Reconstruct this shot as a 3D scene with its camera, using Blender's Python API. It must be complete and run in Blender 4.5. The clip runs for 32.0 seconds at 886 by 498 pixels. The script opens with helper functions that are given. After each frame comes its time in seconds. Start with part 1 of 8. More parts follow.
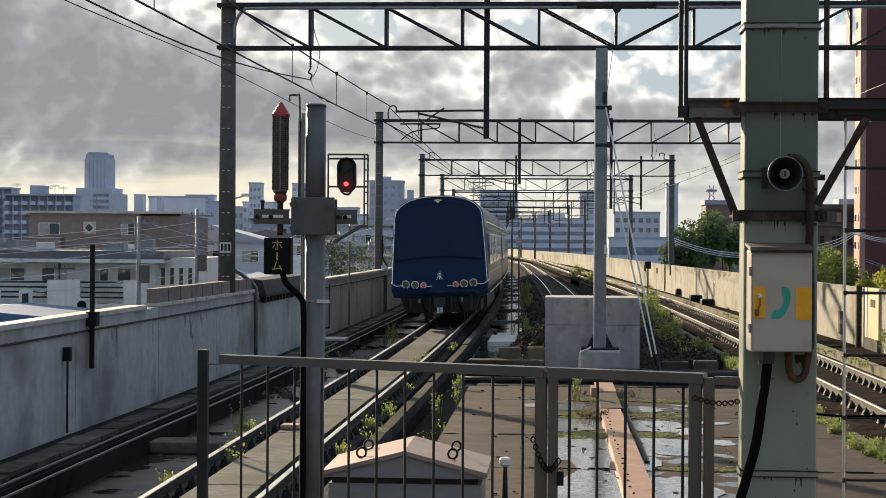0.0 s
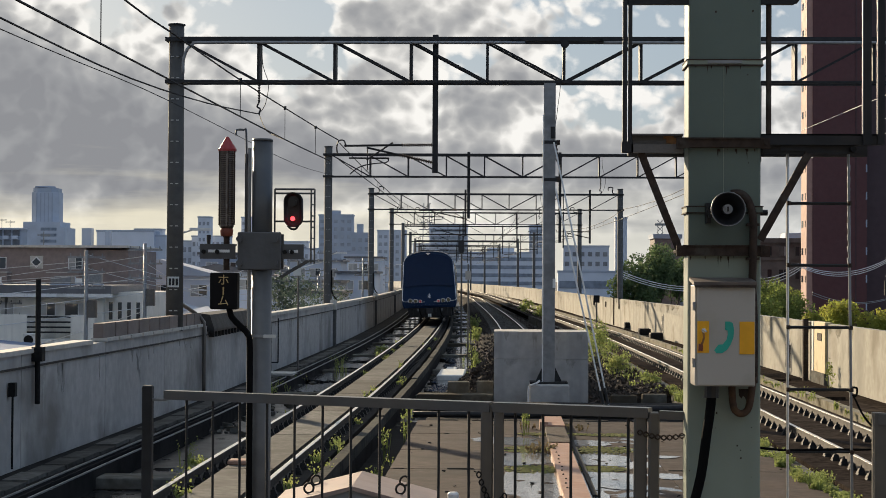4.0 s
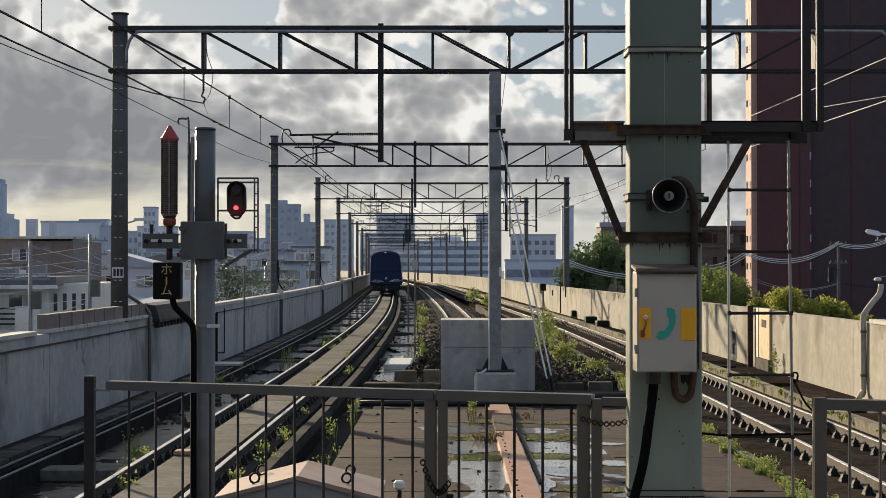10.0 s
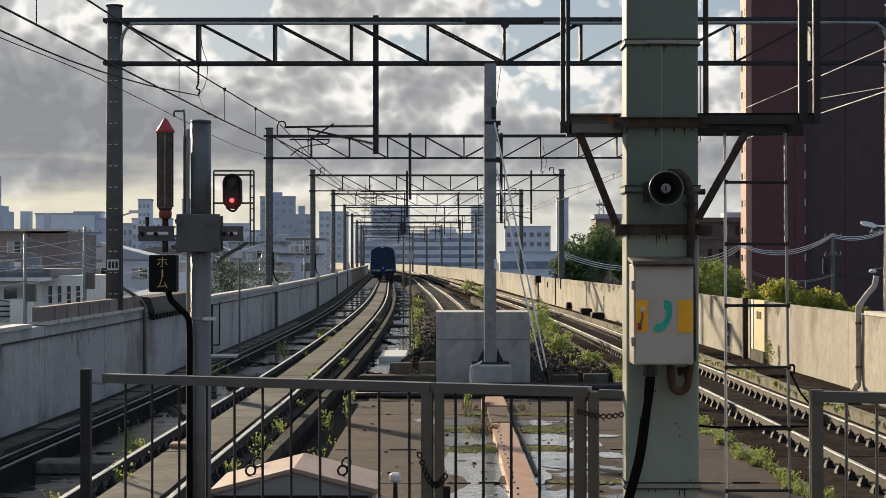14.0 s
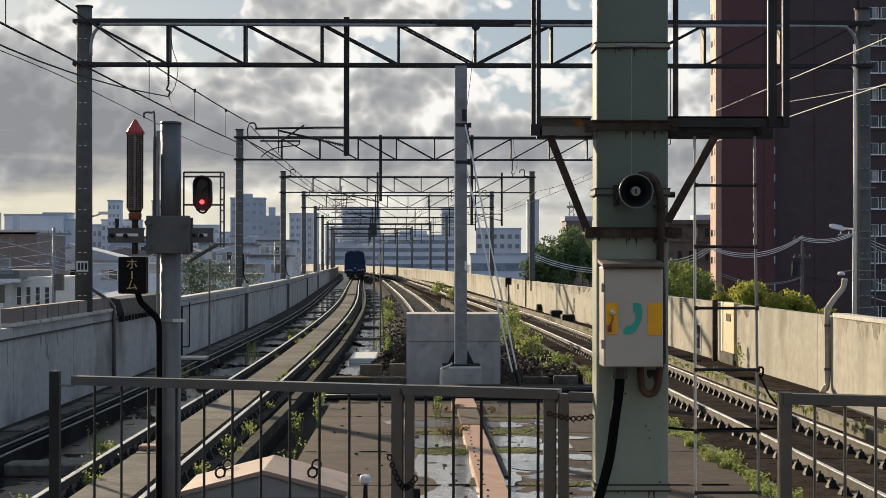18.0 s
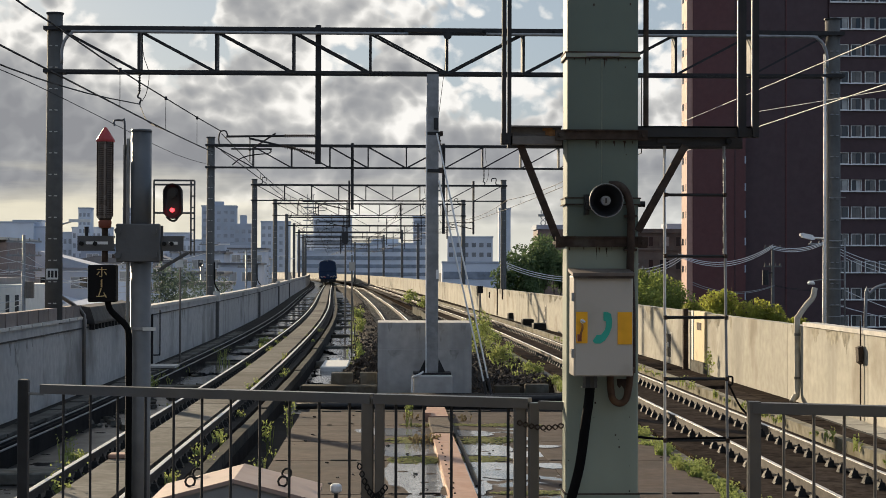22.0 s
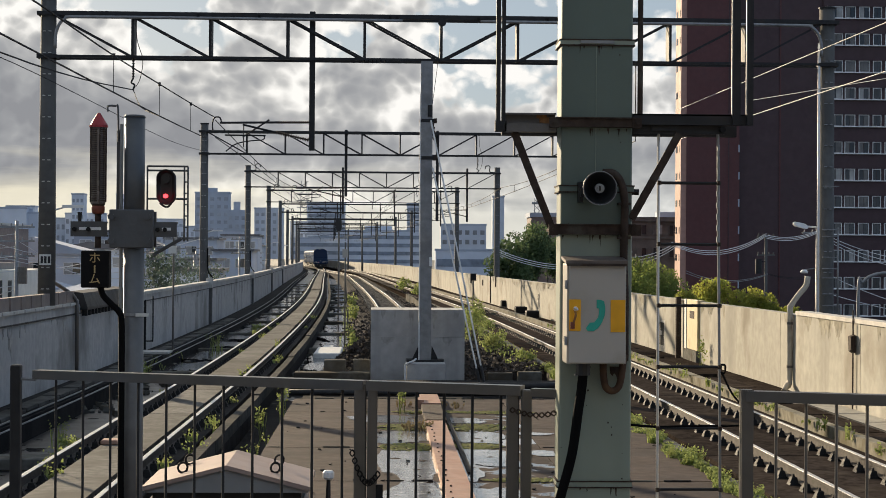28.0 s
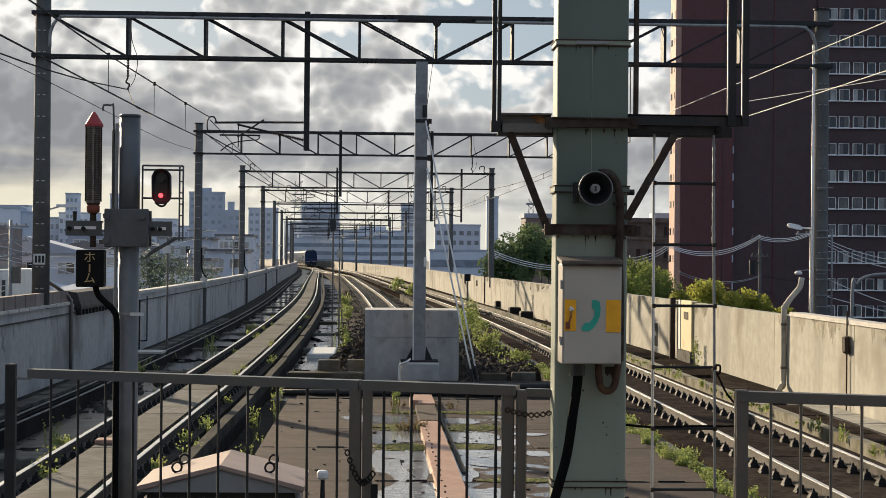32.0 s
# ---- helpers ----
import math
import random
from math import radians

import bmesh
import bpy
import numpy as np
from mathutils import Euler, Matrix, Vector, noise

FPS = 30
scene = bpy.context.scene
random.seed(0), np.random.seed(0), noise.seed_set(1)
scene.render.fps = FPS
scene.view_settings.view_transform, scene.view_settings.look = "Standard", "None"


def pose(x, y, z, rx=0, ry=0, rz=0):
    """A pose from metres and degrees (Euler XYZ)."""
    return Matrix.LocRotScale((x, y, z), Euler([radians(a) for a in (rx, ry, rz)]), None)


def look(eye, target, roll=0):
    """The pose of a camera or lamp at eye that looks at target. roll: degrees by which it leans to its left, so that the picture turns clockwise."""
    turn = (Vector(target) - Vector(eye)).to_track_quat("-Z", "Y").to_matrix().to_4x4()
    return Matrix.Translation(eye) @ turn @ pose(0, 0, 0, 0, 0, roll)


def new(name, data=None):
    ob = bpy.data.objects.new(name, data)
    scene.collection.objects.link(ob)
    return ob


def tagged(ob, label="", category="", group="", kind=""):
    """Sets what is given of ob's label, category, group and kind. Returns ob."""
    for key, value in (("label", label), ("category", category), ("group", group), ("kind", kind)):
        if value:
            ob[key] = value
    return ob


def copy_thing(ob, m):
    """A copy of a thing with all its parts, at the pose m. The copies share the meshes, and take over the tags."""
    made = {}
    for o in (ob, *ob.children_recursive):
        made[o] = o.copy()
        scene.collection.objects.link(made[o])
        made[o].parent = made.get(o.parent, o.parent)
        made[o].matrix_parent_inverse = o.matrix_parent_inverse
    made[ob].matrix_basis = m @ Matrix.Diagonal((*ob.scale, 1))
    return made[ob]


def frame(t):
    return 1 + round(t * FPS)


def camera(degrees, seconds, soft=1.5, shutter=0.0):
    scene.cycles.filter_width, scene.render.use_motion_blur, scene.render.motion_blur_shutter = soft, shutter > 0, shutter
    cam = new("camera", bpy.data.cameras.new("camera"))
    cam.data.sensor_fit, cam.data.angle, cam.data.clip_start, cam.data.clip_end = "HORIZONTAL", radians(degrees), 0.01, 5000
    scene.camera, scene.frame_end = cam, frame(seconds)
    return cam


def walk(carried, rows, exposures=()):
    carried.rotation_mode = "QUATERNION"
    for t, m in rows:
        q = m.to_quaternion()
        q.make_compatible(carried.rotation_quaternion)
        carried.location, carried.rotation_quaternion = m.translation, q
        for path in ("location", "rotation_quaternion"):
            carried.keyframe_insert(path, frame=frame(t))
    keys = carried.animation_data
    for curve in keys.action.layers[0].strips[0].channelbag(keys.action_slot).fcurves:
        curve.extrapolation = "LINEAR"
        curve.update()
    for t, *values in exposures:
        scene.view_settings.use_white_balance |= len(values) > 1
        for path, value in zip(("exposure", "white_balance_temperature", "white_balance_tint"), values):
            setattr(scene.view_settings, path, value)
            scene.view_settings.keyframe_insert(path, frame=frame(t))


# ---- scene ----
# seconds, eye x y z, yaw to the left, pitch up, roll
PATH = [
    (0, -0.0293, -0.0051, 2.4973, 3.686, -0.178, 0.371),
    (0.5, -0.0265, -0.0037, 2.4975, 3.199, -0.152, 0.522),
    (1, -0.0294, 0.0028, 2.4955, 2.896, -0.066, 0.706),
    (1.5, -0.0280, 0.0004, 2.4949, 2.667, 0.009, 0.806),
    (2, -0.0184, 0.0005, 2.4970, 2.508, 0.136, 0.774),
    (2.5, -0.0203, -0.0044, 2.4969, 2.374, 0.340, 0.690),
    (3, -0.0194, -0.0049, 2.4970, 2.237, 0.553, 0.598),
    (3.5, -0.0131, -0.0093, 2.5008, 2.131, 0.774, 0.447),
    (5.5, -0.0011, -0.0112, 2.5047, 1.524, 1.300, 0.026),
    (6, 0.0035, -0.0041, 2.5038, 1.315, 1.280, 0.004),
    (6.5, 0.0037, -0.0062, 2.5029, 1.131, 1.217, -0.053),
    (7, 0.0030, -0.0123, 2.5024, 0.940, 1.125, -0.105),
    (7.5, 0.0036, -0.0032, 2.5015, 0.799, 1.037, -0.202),
    (8, 0.0054, -0.0048, 2.4998, 0.689, 0.976, -0.299),
    (8.5, 0.0101, -0.0055, 2.5014, 0.600, 0.926, -0.331),
    (9, 0.0096, -0.0095, 2.5028, 0.506, 0.846, -0.307),
    (9.5, 0.0088, -0.0022, 2.5005, 0.379, 0.746, -0.176),
    (10, 0.0136, -0.0053, 2.4974, 0.210, 0.617, 0.002),
    (10.5, 0.0106, -0.0050, 2.4991, 0.055, 0.496, 0.111),
    (11, 0.0073, -0.0021, 2.4984, -0.055, 0.440, 0.081),
    (11.5, 0.0072, 0.0012, 2.4980, -0.083, 0.411, 0.070),
    (12, 0.0062, -0.0003, 2.4999, -0.059, 0.384, -0.001),
    (12.5, 0.0004, 0.0030, 2.4988, -0.027, 0.364, 0.001),
    (13, 0.0000, 0.0000, 2.5000, 0.000, 0.325, 0.000),
    (13.5, 0.0040, -0.0004, 2.4975, 0.037, 0.322, -0.023),
    (14, 0.0048, -0.0003, 2.5006, 0.036, 0.345, -0.049),
    (14.5, 0.0027, -0.0057, 2.5039, -0.051, 0.382, -0.053),
    (16.5, 0.0066, 0.0043, 2.5009, -0.929, 0.283, 0.135),
    (17, 0.0068, -0.0005, 2.5015, -0.993, 0.289, 0.151),
    (17.5, 0.0066, -0.0031, 2.5036, -0.987, 0.335, 0.108),
    (18, 0.0053, -0.0047, 2.5031, -0.960, 0.406, 0.038),
    (18.5, 0.0072, 0.0010, 2.5026, -0.979, 0.494, -0.047),
    (19, 0.0091, -0.0092, 2.5053, -1.063, 0.614, -0.095),
    (19.5, 0.0122, -0.0081, 2.5055, -1.193, 0.752, -0.097),
    (20, 0.0150, -0.0138, 2.5089, -1.378, 0.848, -0.040),
    (20.5, 0.0154, -0.0130, 2.5081, -1.536, 0.900, 0.031),
    (21, 0.0128, -0.0056, 2.5071, -1.701, 0.867, 0.089),
    (21.5, 0.0092, -0.0004, 2.5063, -1.827, 0.777, 0.114),
    (22, 0.0114, -0.0042, 2.5059, -1.916, 0.690, 0.147),
    (22.5, 0.0146, -0.0082, 2.5061, -1.975, 0.593, 0.212),
    (23, 0.0100, -0.0082, 2.5061, -2.018, 0.503, 0.314),
    (23.5, 0.0079, -0.0038, 2.5052, -2.032, 0.408, 0.417),
    (24, 0.0058, -0.0039, 2.5051, -2.012, 0.324, 0.474),
    (24.5, 0.0062, -0.0043, 2.5037, -1.986, 0.253, 0.508),
    (25, 0.0106, -0.0000, 2.5022, -1.978, 0.207, 0.508),
    (25.5, 0.0081, -0.0076, 2.5039, -2.001, 0.198, 0.530),
    (27.5, 0.0108, -0.0023, 2.5021, -2.143, 0.131, 0.434),
    (28, 0.0112, -0.0013, 2.5044, -2.140, 0.264, 0.391),
    (28.5, 0.0073, -0.0052, 2.5063, -2.171, 0.408, 0.363),
    (29, 0.0049, -0.0047, 2.5034, -2.253, 0.470, 0.347),
    (29.5, 0.0087, -0.0076, 2.5034, -2.315, 0.453, 0.273),
    (30, 0.0116, -0.0027, 2.5043, -2.358, 0.414, 0.278),
    (30.5, 0.0116, -0.0116, 2.5042, -2.365, 0.394, 0.271),
    (31, 0.0074, -0.0055, 2.5040, -2.376, 0.379, 0.355),
    (31.5, 0.0075, -0.0046, 2.5035, -2.370, 0.346, 0.445),
    (32, 0.0040, -0.0051, 2.5011, -2.339, 0.283, 0.525),
]
cam = camera(29.29, 32.0, soft=0.6)
walk(cam, [(t, pose(x, y, z, 90 + p, 0, w) @ pose(0, 0, 0, 0, 0, r)) for t, x, y, z, w, p, r in PATH],
     [(0, 0.40), (3.5, 0.26), (6, 0.10), (9, 0.12), (13, 0.22), (20, 0.25), (32, 0.30)])

# ---- world, sun ----
SUN_LEFT, SUN_UP = 30.0, 16.0
world = bpy.data.worlds.new("world")
scene.world = world
world.use_nodes = True
wn, wl = world.node_tree.nodes, world.node_tree.links
wn.clear()


def wmath(op, a, b, clamp=False):
    n = wn.new("ShaderNodeMath")
    n.operation, n.use_clamp = op, clamp
    for i, v in enumerate((a, b)):
        if isinstance(v, (int, float)):
            n.inputs[i].default_value = v
        else:
            wl.new(v, n.inputs[i])
    return n.outputs[0]


def wramp(src, stops):
    n = wn.new("ShaderNodeValToRGB")
    wl.new(src, n.inputs[0])
    e = n.color_ramp.elements
    while len(e) < len(stops):
        e.new(0.5)
    for el, (p, c) in zip(e, stops):
        el.position, el.color = p, (*c, 1)
    return n.outputs[0]


def wmix(fac, a, b):
    n = wn.new("ShaderNodeMix")
    n.data_type = "RGBA"
    for sock, v in ((n.inputs[0], fac), (n.inputs[6], a), (n.inputs[7], b)):
        if isinstance(v, tuple):
            sock.default_value = (*v, 1)
        elif isinstance(v, (int, float)):
            sock.default_value = v
        else:
            wl.new(v, sock)
    return n.outputs[2]


sky = wn.new("ShaderNodeTexSky")
sky.sky_type, sky.sun_disc = "NISHITA", False
sky.sun_elevation, sky.sun_rotation = radians(SUN_UP), radians(-SUN_LEFT)
skyscale = wn.new("ShaderNodeVectorMath")
skyscale.operation = "SCALE"
skyscale.inputs["Scale"].default_value = 0.1
wl.new(sky.outputs[0], skyscale.inputs[0])
tc = wn.new("ShaderNodeTexCoord")
sep = wn.new("ShaderNodeSeparateXYZ")
wl.new(tc.outputs["Generated"], sep.inputs[0])


def wnoise(scale, detail, rough, shift, stretch, distort=0.25):
    mp = wn.new("ShaderNodeMapping")
    mp.inputs["Location"].default_value = shift
    mp.inputs["Scale"].default_value = stretch
    wl.new(tc.outputs["Generated"], mp.inputs[0])
    n = wn.new("ShaderNodeTexNoise")
    for k, v in (("Scale", scale), ("Detail", detail), ("Roughness", rough), ("Distortion", distort)):
        n.inputs[k].default_value = v
    wl.new(mp.outputs[0], n.inputs["Vector"])
    return n.outputs[0]


warp = wn.new("ShaderNodeTexNoise")
for k, v in (("Scale", 9.0), ("Detail", 4), ("Roughness", 0.6)):
    warp.inputs[k].default_value = v
wl.new(tc.outputs["Generated"], warp.inputs["Vector"])
warp_off = wn.new("ShaderNodeVectorMath")
warp_off.operation = "MULTIPLY_ADD"
wl.new(warp.outputs["Color"], warp_off.inputs[0])
warp_off.inputs[1].default_value = (0.05, 0.05, 0.05)
wl.new(tc.outputs["Generated"], warp_off.inputs[2])


def wpuff(scale, shift, smooth=0.18):
    """Rounded heads of cumulus: one in their middle, falling off to their edge."""
    mp = wn.new("ShaderNodeMapping")
    mp.inputs["Location"].default_value = shift
    mp.inputs["Scale"].default_value = (1, 1, 1.25)
    wl.new(warp_off.outputs[0], mp.inputs[0])
    v = wn.new("ShaderNodeTexVoronoi")
    v.feature = "SMOOTH_F1"
    v.inputs["Scale"].default_value, v.inputs["Smoothness"].default_value = scale, smooth
    wl.new(mp.outputs[0], v.inputs["Vector"])
    return wmath("SUBTRACT", 1.0, v.outputs["Distance"])


big = wnoise(5.5, 6, 0.5, (0.95, 0.4, 0.23), (1, 1, 1.8), 0.0)
fine = wnoise(30.0, 9, 0.62, (0.4, 1.2, 0.0), (1, 1, 1.3), 0.0)
mid = wnoise(13.0, 6, 0.5, (0.7, 0.2, 0.5), (1, 1, 1.4), 0.0)
TOWARD_SUN = (0.006, 0.0, -0.007)
puff = [wmath("ADD", wmath("MULTIPLY", wpuff(24.0, q), 0.55), wmath("ADD", wmath("MULTIPLY", wpuff(55.0, q), 0.28), wmath("MULTIPLY", wpuff(120.0, q), 0.17)))
        for q in ((0.3, 0.1, 0.2), tuple(a + b for a, b in zip((0.3, 0.1, 0.2), TOWARD_SUN)))]


def bank(x, z, wide, high, gain):
    """A broad thick or thin place in the cloud deck round a direction."""
    mp = wn.new("ShaderNodeMapping")
    mp.inputs["Location"].default_value = (-x / wide, 0, -z / high)
    mp.inputs["Scale"].default_value = (1 / wide, 0, 1 / high)
    wl.new(warp_off.outputs[0], mp.inputs[0])
    d = wn.new("ShaderNodeVectorMath")
    d.operation = "LENGTH"
    wl.new(mp.outputs[0], d.inputs[0])
    return wmath("MULTIPLY", wramp(d.outputs["Value"], [(0.0, (1, 1, 1)), (0.5, (0.6, 0.6, 0.6)), (1.0, (0, 0, 0))]), gain)


lift = wramp(sep.outputs[2], [(0.02, (0.52, 0.52, 0.52)), (0.06, (0.56, 0.56, 0.56)), (0.10, (0.52, 0.52, 0.52)), (0.135, (0.47, 0.47, 0.47)), (0.165, (0.44, 0.44, 0.44)), (0.4, (0.50, 0.50, 0.50))])
dens = wmath("ADD", wmath("ADD", wmath("MULTIPLY", big, 0.30), wmath("MULTIPLY", mid, 0.26)), wmath("ADD", wmath("MULTIPLY", fine, 0.15), wmath("SUBTRACT", lift, 0.526)))
# the warp moves a bank by about 0.025 each way: their places are set with that
for x, z, wide, high, gain in ((-0.20, 0.085, 0.16, 0.045, 0.095), (-0.34, 0.115, 0.14, 0.07, 0.13), (-0.150, 0.108, 0.070, 0.026, -0.115), (-0.215, 0.138, 0.045, 0.020, -0.085), (-0.30, 0.15, 0.07, 0.03, 0.07),
                               (-0.16, 0.146, 0.045, 0.013, -0.07), (-0.115, 0.154, 0.035, 0.014, -0.10), (-0.055, 0.148, 0.05, 0.020, 0.09), (0.0, 0.135, 0.045, 0.028, -0.055),
                               (0.055, 0.128, 0.05, 0.022, -0.09), (-0.085, 0.096, 0.09, 0.024, -0.06), (-0.05, 0.062, 0.12, 0.018, 0.05), (0.085, 0.10, 0.07, 0.03, -0.04), (0.13, 0.130, 0.06, 0.035, -0.08)):
    dens = wmath("ADD", dens, bank(x + 0.025, z + 0.025, wide, high, gain))
dens = wmath("SUBTRACT", dens, wmath("MULTIPLY", sep.outputs[0], 0.12))
body = wmath("ADD", dens, wmath("MULTIPLY", puff[0], 0.26))
lit = wmath("ADD", body, wmath("MULTIPLY", wmath("SUBTRACT", puff[1], puff[0]), 0.45))
blue = wmix(0.8, skyscale.outputs[0], (0.29, 0.355, 0.43))
tone = wramp(lit, [(0.40, (0.83, 0.81, 0.77)), (0.43, (0.69, 0.675, 0.645)), (0.46, (0.51, 0.505, 0.49)), (0.50, (0.385, 0.385, 0.385)), (0.55, (0.305, 0.31, 0.32)), (0.64, (0.24, 0.245, 0.26))])
cover = wramp(body, [(0.385, (0, 0, 0)), (0.418, (1, 1, 1))])
clouds = wmix(cover, blue, tone)
sunward = wn.new("ShaderNodeVectorMath")
sunward.operation = "DOT_PRODUCT"
wl.new(tc.outputs["Generated"], sunward.inputs[0])
sunward.inputs[1].default_value = (-math.sin(radians(SUN_LEFT)) * 0.985, math.cos(radians(SUN_LEFT)) * 0.985, 0.17)
# cloud lit from behind near the sun, bluish and dim away from it
falloff = wramp(wmath("ADD", wmath("MULTIPLY", sunward.outputs["Value"], 0.5), 0.5), [(0.30, (0.60, 0.735, 0.96)), (0.60, (0.745, 0.85, 1.0)), (0.84, (0.95, 0.96, 0.98)), (0.95, (1.0, 1.0, 1.0))])
shaded = wn.new("ShaderNodeMix")
shaded.data_type, shaded.blend_type = "RGBA", "MULTIPLY"
shaded.inputs[0].default_value = 1.0
wl.new(clouds, shaded.inputs[6])
wl.new(falloff, shaded.inputs[7])
streak = wnoise(7.0, 6, 0.55, (0.2, 0.9, 0.35), (1, 1, 9.0), 0.0)
haze = wramp(wmath("ADD", sep.outputs[2], wmath("MULTIPLY", wmath("SUBTRACT", streak, 0.5), 0.085)), [(0.0, (1, 1, 1)), (0.026, (0.82, 0.82, 0.82)), (0.040, (0.42, 0.42, 0.42)), (0.062, (0, 0, 0))])
warm = wmix(wramp(sunward.outputs["Value"], [(0.60, (0, 0, 0)), (0.97, (1, 1, 1))]), (0.42, 0.49, 0.58), (0.84, 0.765, 0.57))
final = wmix(wmath("MULTIPLY", haze, 0.9), shaded.outputs[2], warm)
bg = wn.new("ShaderNodeBackground")
bg.inputs["Strength"].default_value = 1.0
wl.new(final, bg.inputs[0])
wl.new(bg.outputs[0], wn.new("ShaderNodeOutputWorld").inputs[0])

sun = new("sun", bpy.data.lights.new("sun", "SUN"))
sun.data.energy, sun.data.angle, sun.data.color = 6.3, radians(0.6), (1.0, 0.81, 0.56)
a, e = radians(SUN_LEFT), radians(SUN_UP)
sun.matrix_world = look((-200 * math.sin(a) * math.cos(e), 200 * math.cos(a) * math.cos(e), 200 * math.sin(e)), (0, 0, 0))

# ---- materials ----
def material(name, color, rough=0.7, metal=0.0, var=0.25, scale=6.0, bump=0.15, dirt=None, dirt_scale=0.8, dirt_at=0.55, streak=0.0, emit=0.0, rand=0.0, spec=0.5, rough_var=0.15, trans=0.0, wet=0.0):
    """A surface with fine grain, large stains in the dirt colour, optional vertical streaks and a change from piece to piece."""
    m = bpy.data.materials.new(name)
    m.use_nodes = True
    n, l = m.node_tree.nodes, m.node_tree.links
    p = n["Principled BSDF"]
    co = n.new("ShaderNodeTexCoord")
    geo = n.new("ShaderNodeNewGeometry")

    def noise_of(sc, detail=5, stretch=None):
        t = n.new("ShaderNodeTexNoise")
        t.inputs["Scale"].default_value, t.inputs["Detail"].default_value = sc, detail
        mp = n.new("ShaderNodeMapping")
        if stretch:
            mp.inputs["Scale"].default_value = stretch
        l.new(geo.outputs["Position"], mp.inputs[0])
        l.new(mp.outputs[0], t.inputs["Vector"])
        return t.outputs[0]

    def mixed(fac, a, b, mode="MIX"):
        x = n.new("ShaderNodeMix")
        x.data_type, x.blend_type = "RGBA", mode
        for s, v in ((x.inputs[0], fac), (x.inputs[6], a), (x.inputs[7], b)):
            if isinstance(v, tuple):
                s.default_value = (*v, 1)
            elif isinstance(v, (int, float)):
                s.default_value = v
            else:
                l.new(v, s)
        return x.outputs[2]

    def ramp(src, lo, hi):
        r = n.new("ShaderNodeValToRGB")
        l.new(src, r.inputs[0])
        r.color_ramp.elements[0].position, r.color_ramp.elements[1].position = lo, hi
        return r.outputs[0]

    grain = noise_of(scale)
    low, high = tuple(c * (1 - var) for c in color), tuple(min(1, c * (1 + var)) for c in color)
    col = mixed(ramp(grain, 0.3, 0.7), low, high)
    if dirt:
        col = mixed(ramp(noise_of(dirt_scale, 6), dirt_at, dirt_at + 0.16), col, dirt)
    if streak:
        col = mixed(ramp(noise_of(3.0, 3, (0.9, 0.24, 0.07)), 0.52, 0.72), col, tuple(c * (1 - streak) for c in color))
    if rand:
        info = n.new("ShaderNodeObjectInfo")
        h = n.new("ShaderNodeHueSaturation")
        mr = n.new("ShaderNodeMapRange")
        mr.inputs["To Min"].default_value, mr.inputs["To Max"].default_value = 1 - rand, 1 + rand
        l.new(info.outputs["Random"], mr.inputs[0])
        l.new(mr.outputs[0], h.inputs["Value"])
        l.new(col, h.inputs["Color"])
        col = h.outputs[0]
    l.new(col, p.inputs["Base Color"])
    rr = n.new("ShaderNodeMapRange")
    rr.inputs["To Min"].default_value, rr.inputs["To Max"].default_value = max(0.02, rough - rough_var), min(1, rough + rough_var)
    l.new(noise_of(scale * 0.4), rr.inputs[0])
    rough_out, film = rr.outputs[0], None
    if wet:
        # thin films of standing water with broken edges
        film = ramp(noise_of(1.1, 9), wet, wet + 0.025)
        mw = n.new("ShaderNodeMix")
        l.new(film, mw.inputs[0])
        l.new(rough_out, mw.inputs[2])
        mw.inputs[3].default_value = 0.06
        rough_out = mw.outputs[0]
        ms_ = n.new("ShaderNodeMapRange")
        ms_.inputs["To Min"].default_value, ms_.inputs["To Max"].default_value = spec, 1.0
        l.new(film, ms_.inputs[0])
        l.new(ms_.outputs[0], p.inputs["Specular IOR Level"])
    l.new(rough_out, p.inputs["Roughness"])
    p.inputs["Metallic"].default_value = metal
    if not wet:
        p.inputs["Specular IOR Level"].default_value = spec
    if bump:
        b = n.new("ShaderNodeBump")
        b.inputs["Strength"].default_value, b.inputs["Distance"].default_value = bump, 0.02
        if film:
            mb = n.new("ShaderNodeMapRange")
            mb.inputs["To Min"].default_value, mb.inputs["To Max"].default_value = bump, 0.0
            l.new(film, mb.inputs[0])
            l.new(mb.outputs[0], b.inputs["Strength"])
        l.new(noise_of(scale * 3, 6), b.inputs["Height"])
        l.new(b.outputs[0], p.inputs["Normal"])
    if emit:
        p.inputs["Emission Color"].default_value = (*color, 1)
        p.inputs["Emission Strength"].default_value = emit
    if trans:
        tr = n.new("ShaderNodeBsdfTranslucent")
        l.new(col, tr.inputs[0])
        ms = n.new("ShaderNodeMixShader")
        ms.inputs[0].default_value = trans
        l.new(p.outputs[0], ms.inputs[1])
        l.new(tr.outputs[0], ms.inputs[2])
        l.new(ms.outputs[0], n["Material Output"].inputs[0])
    return m


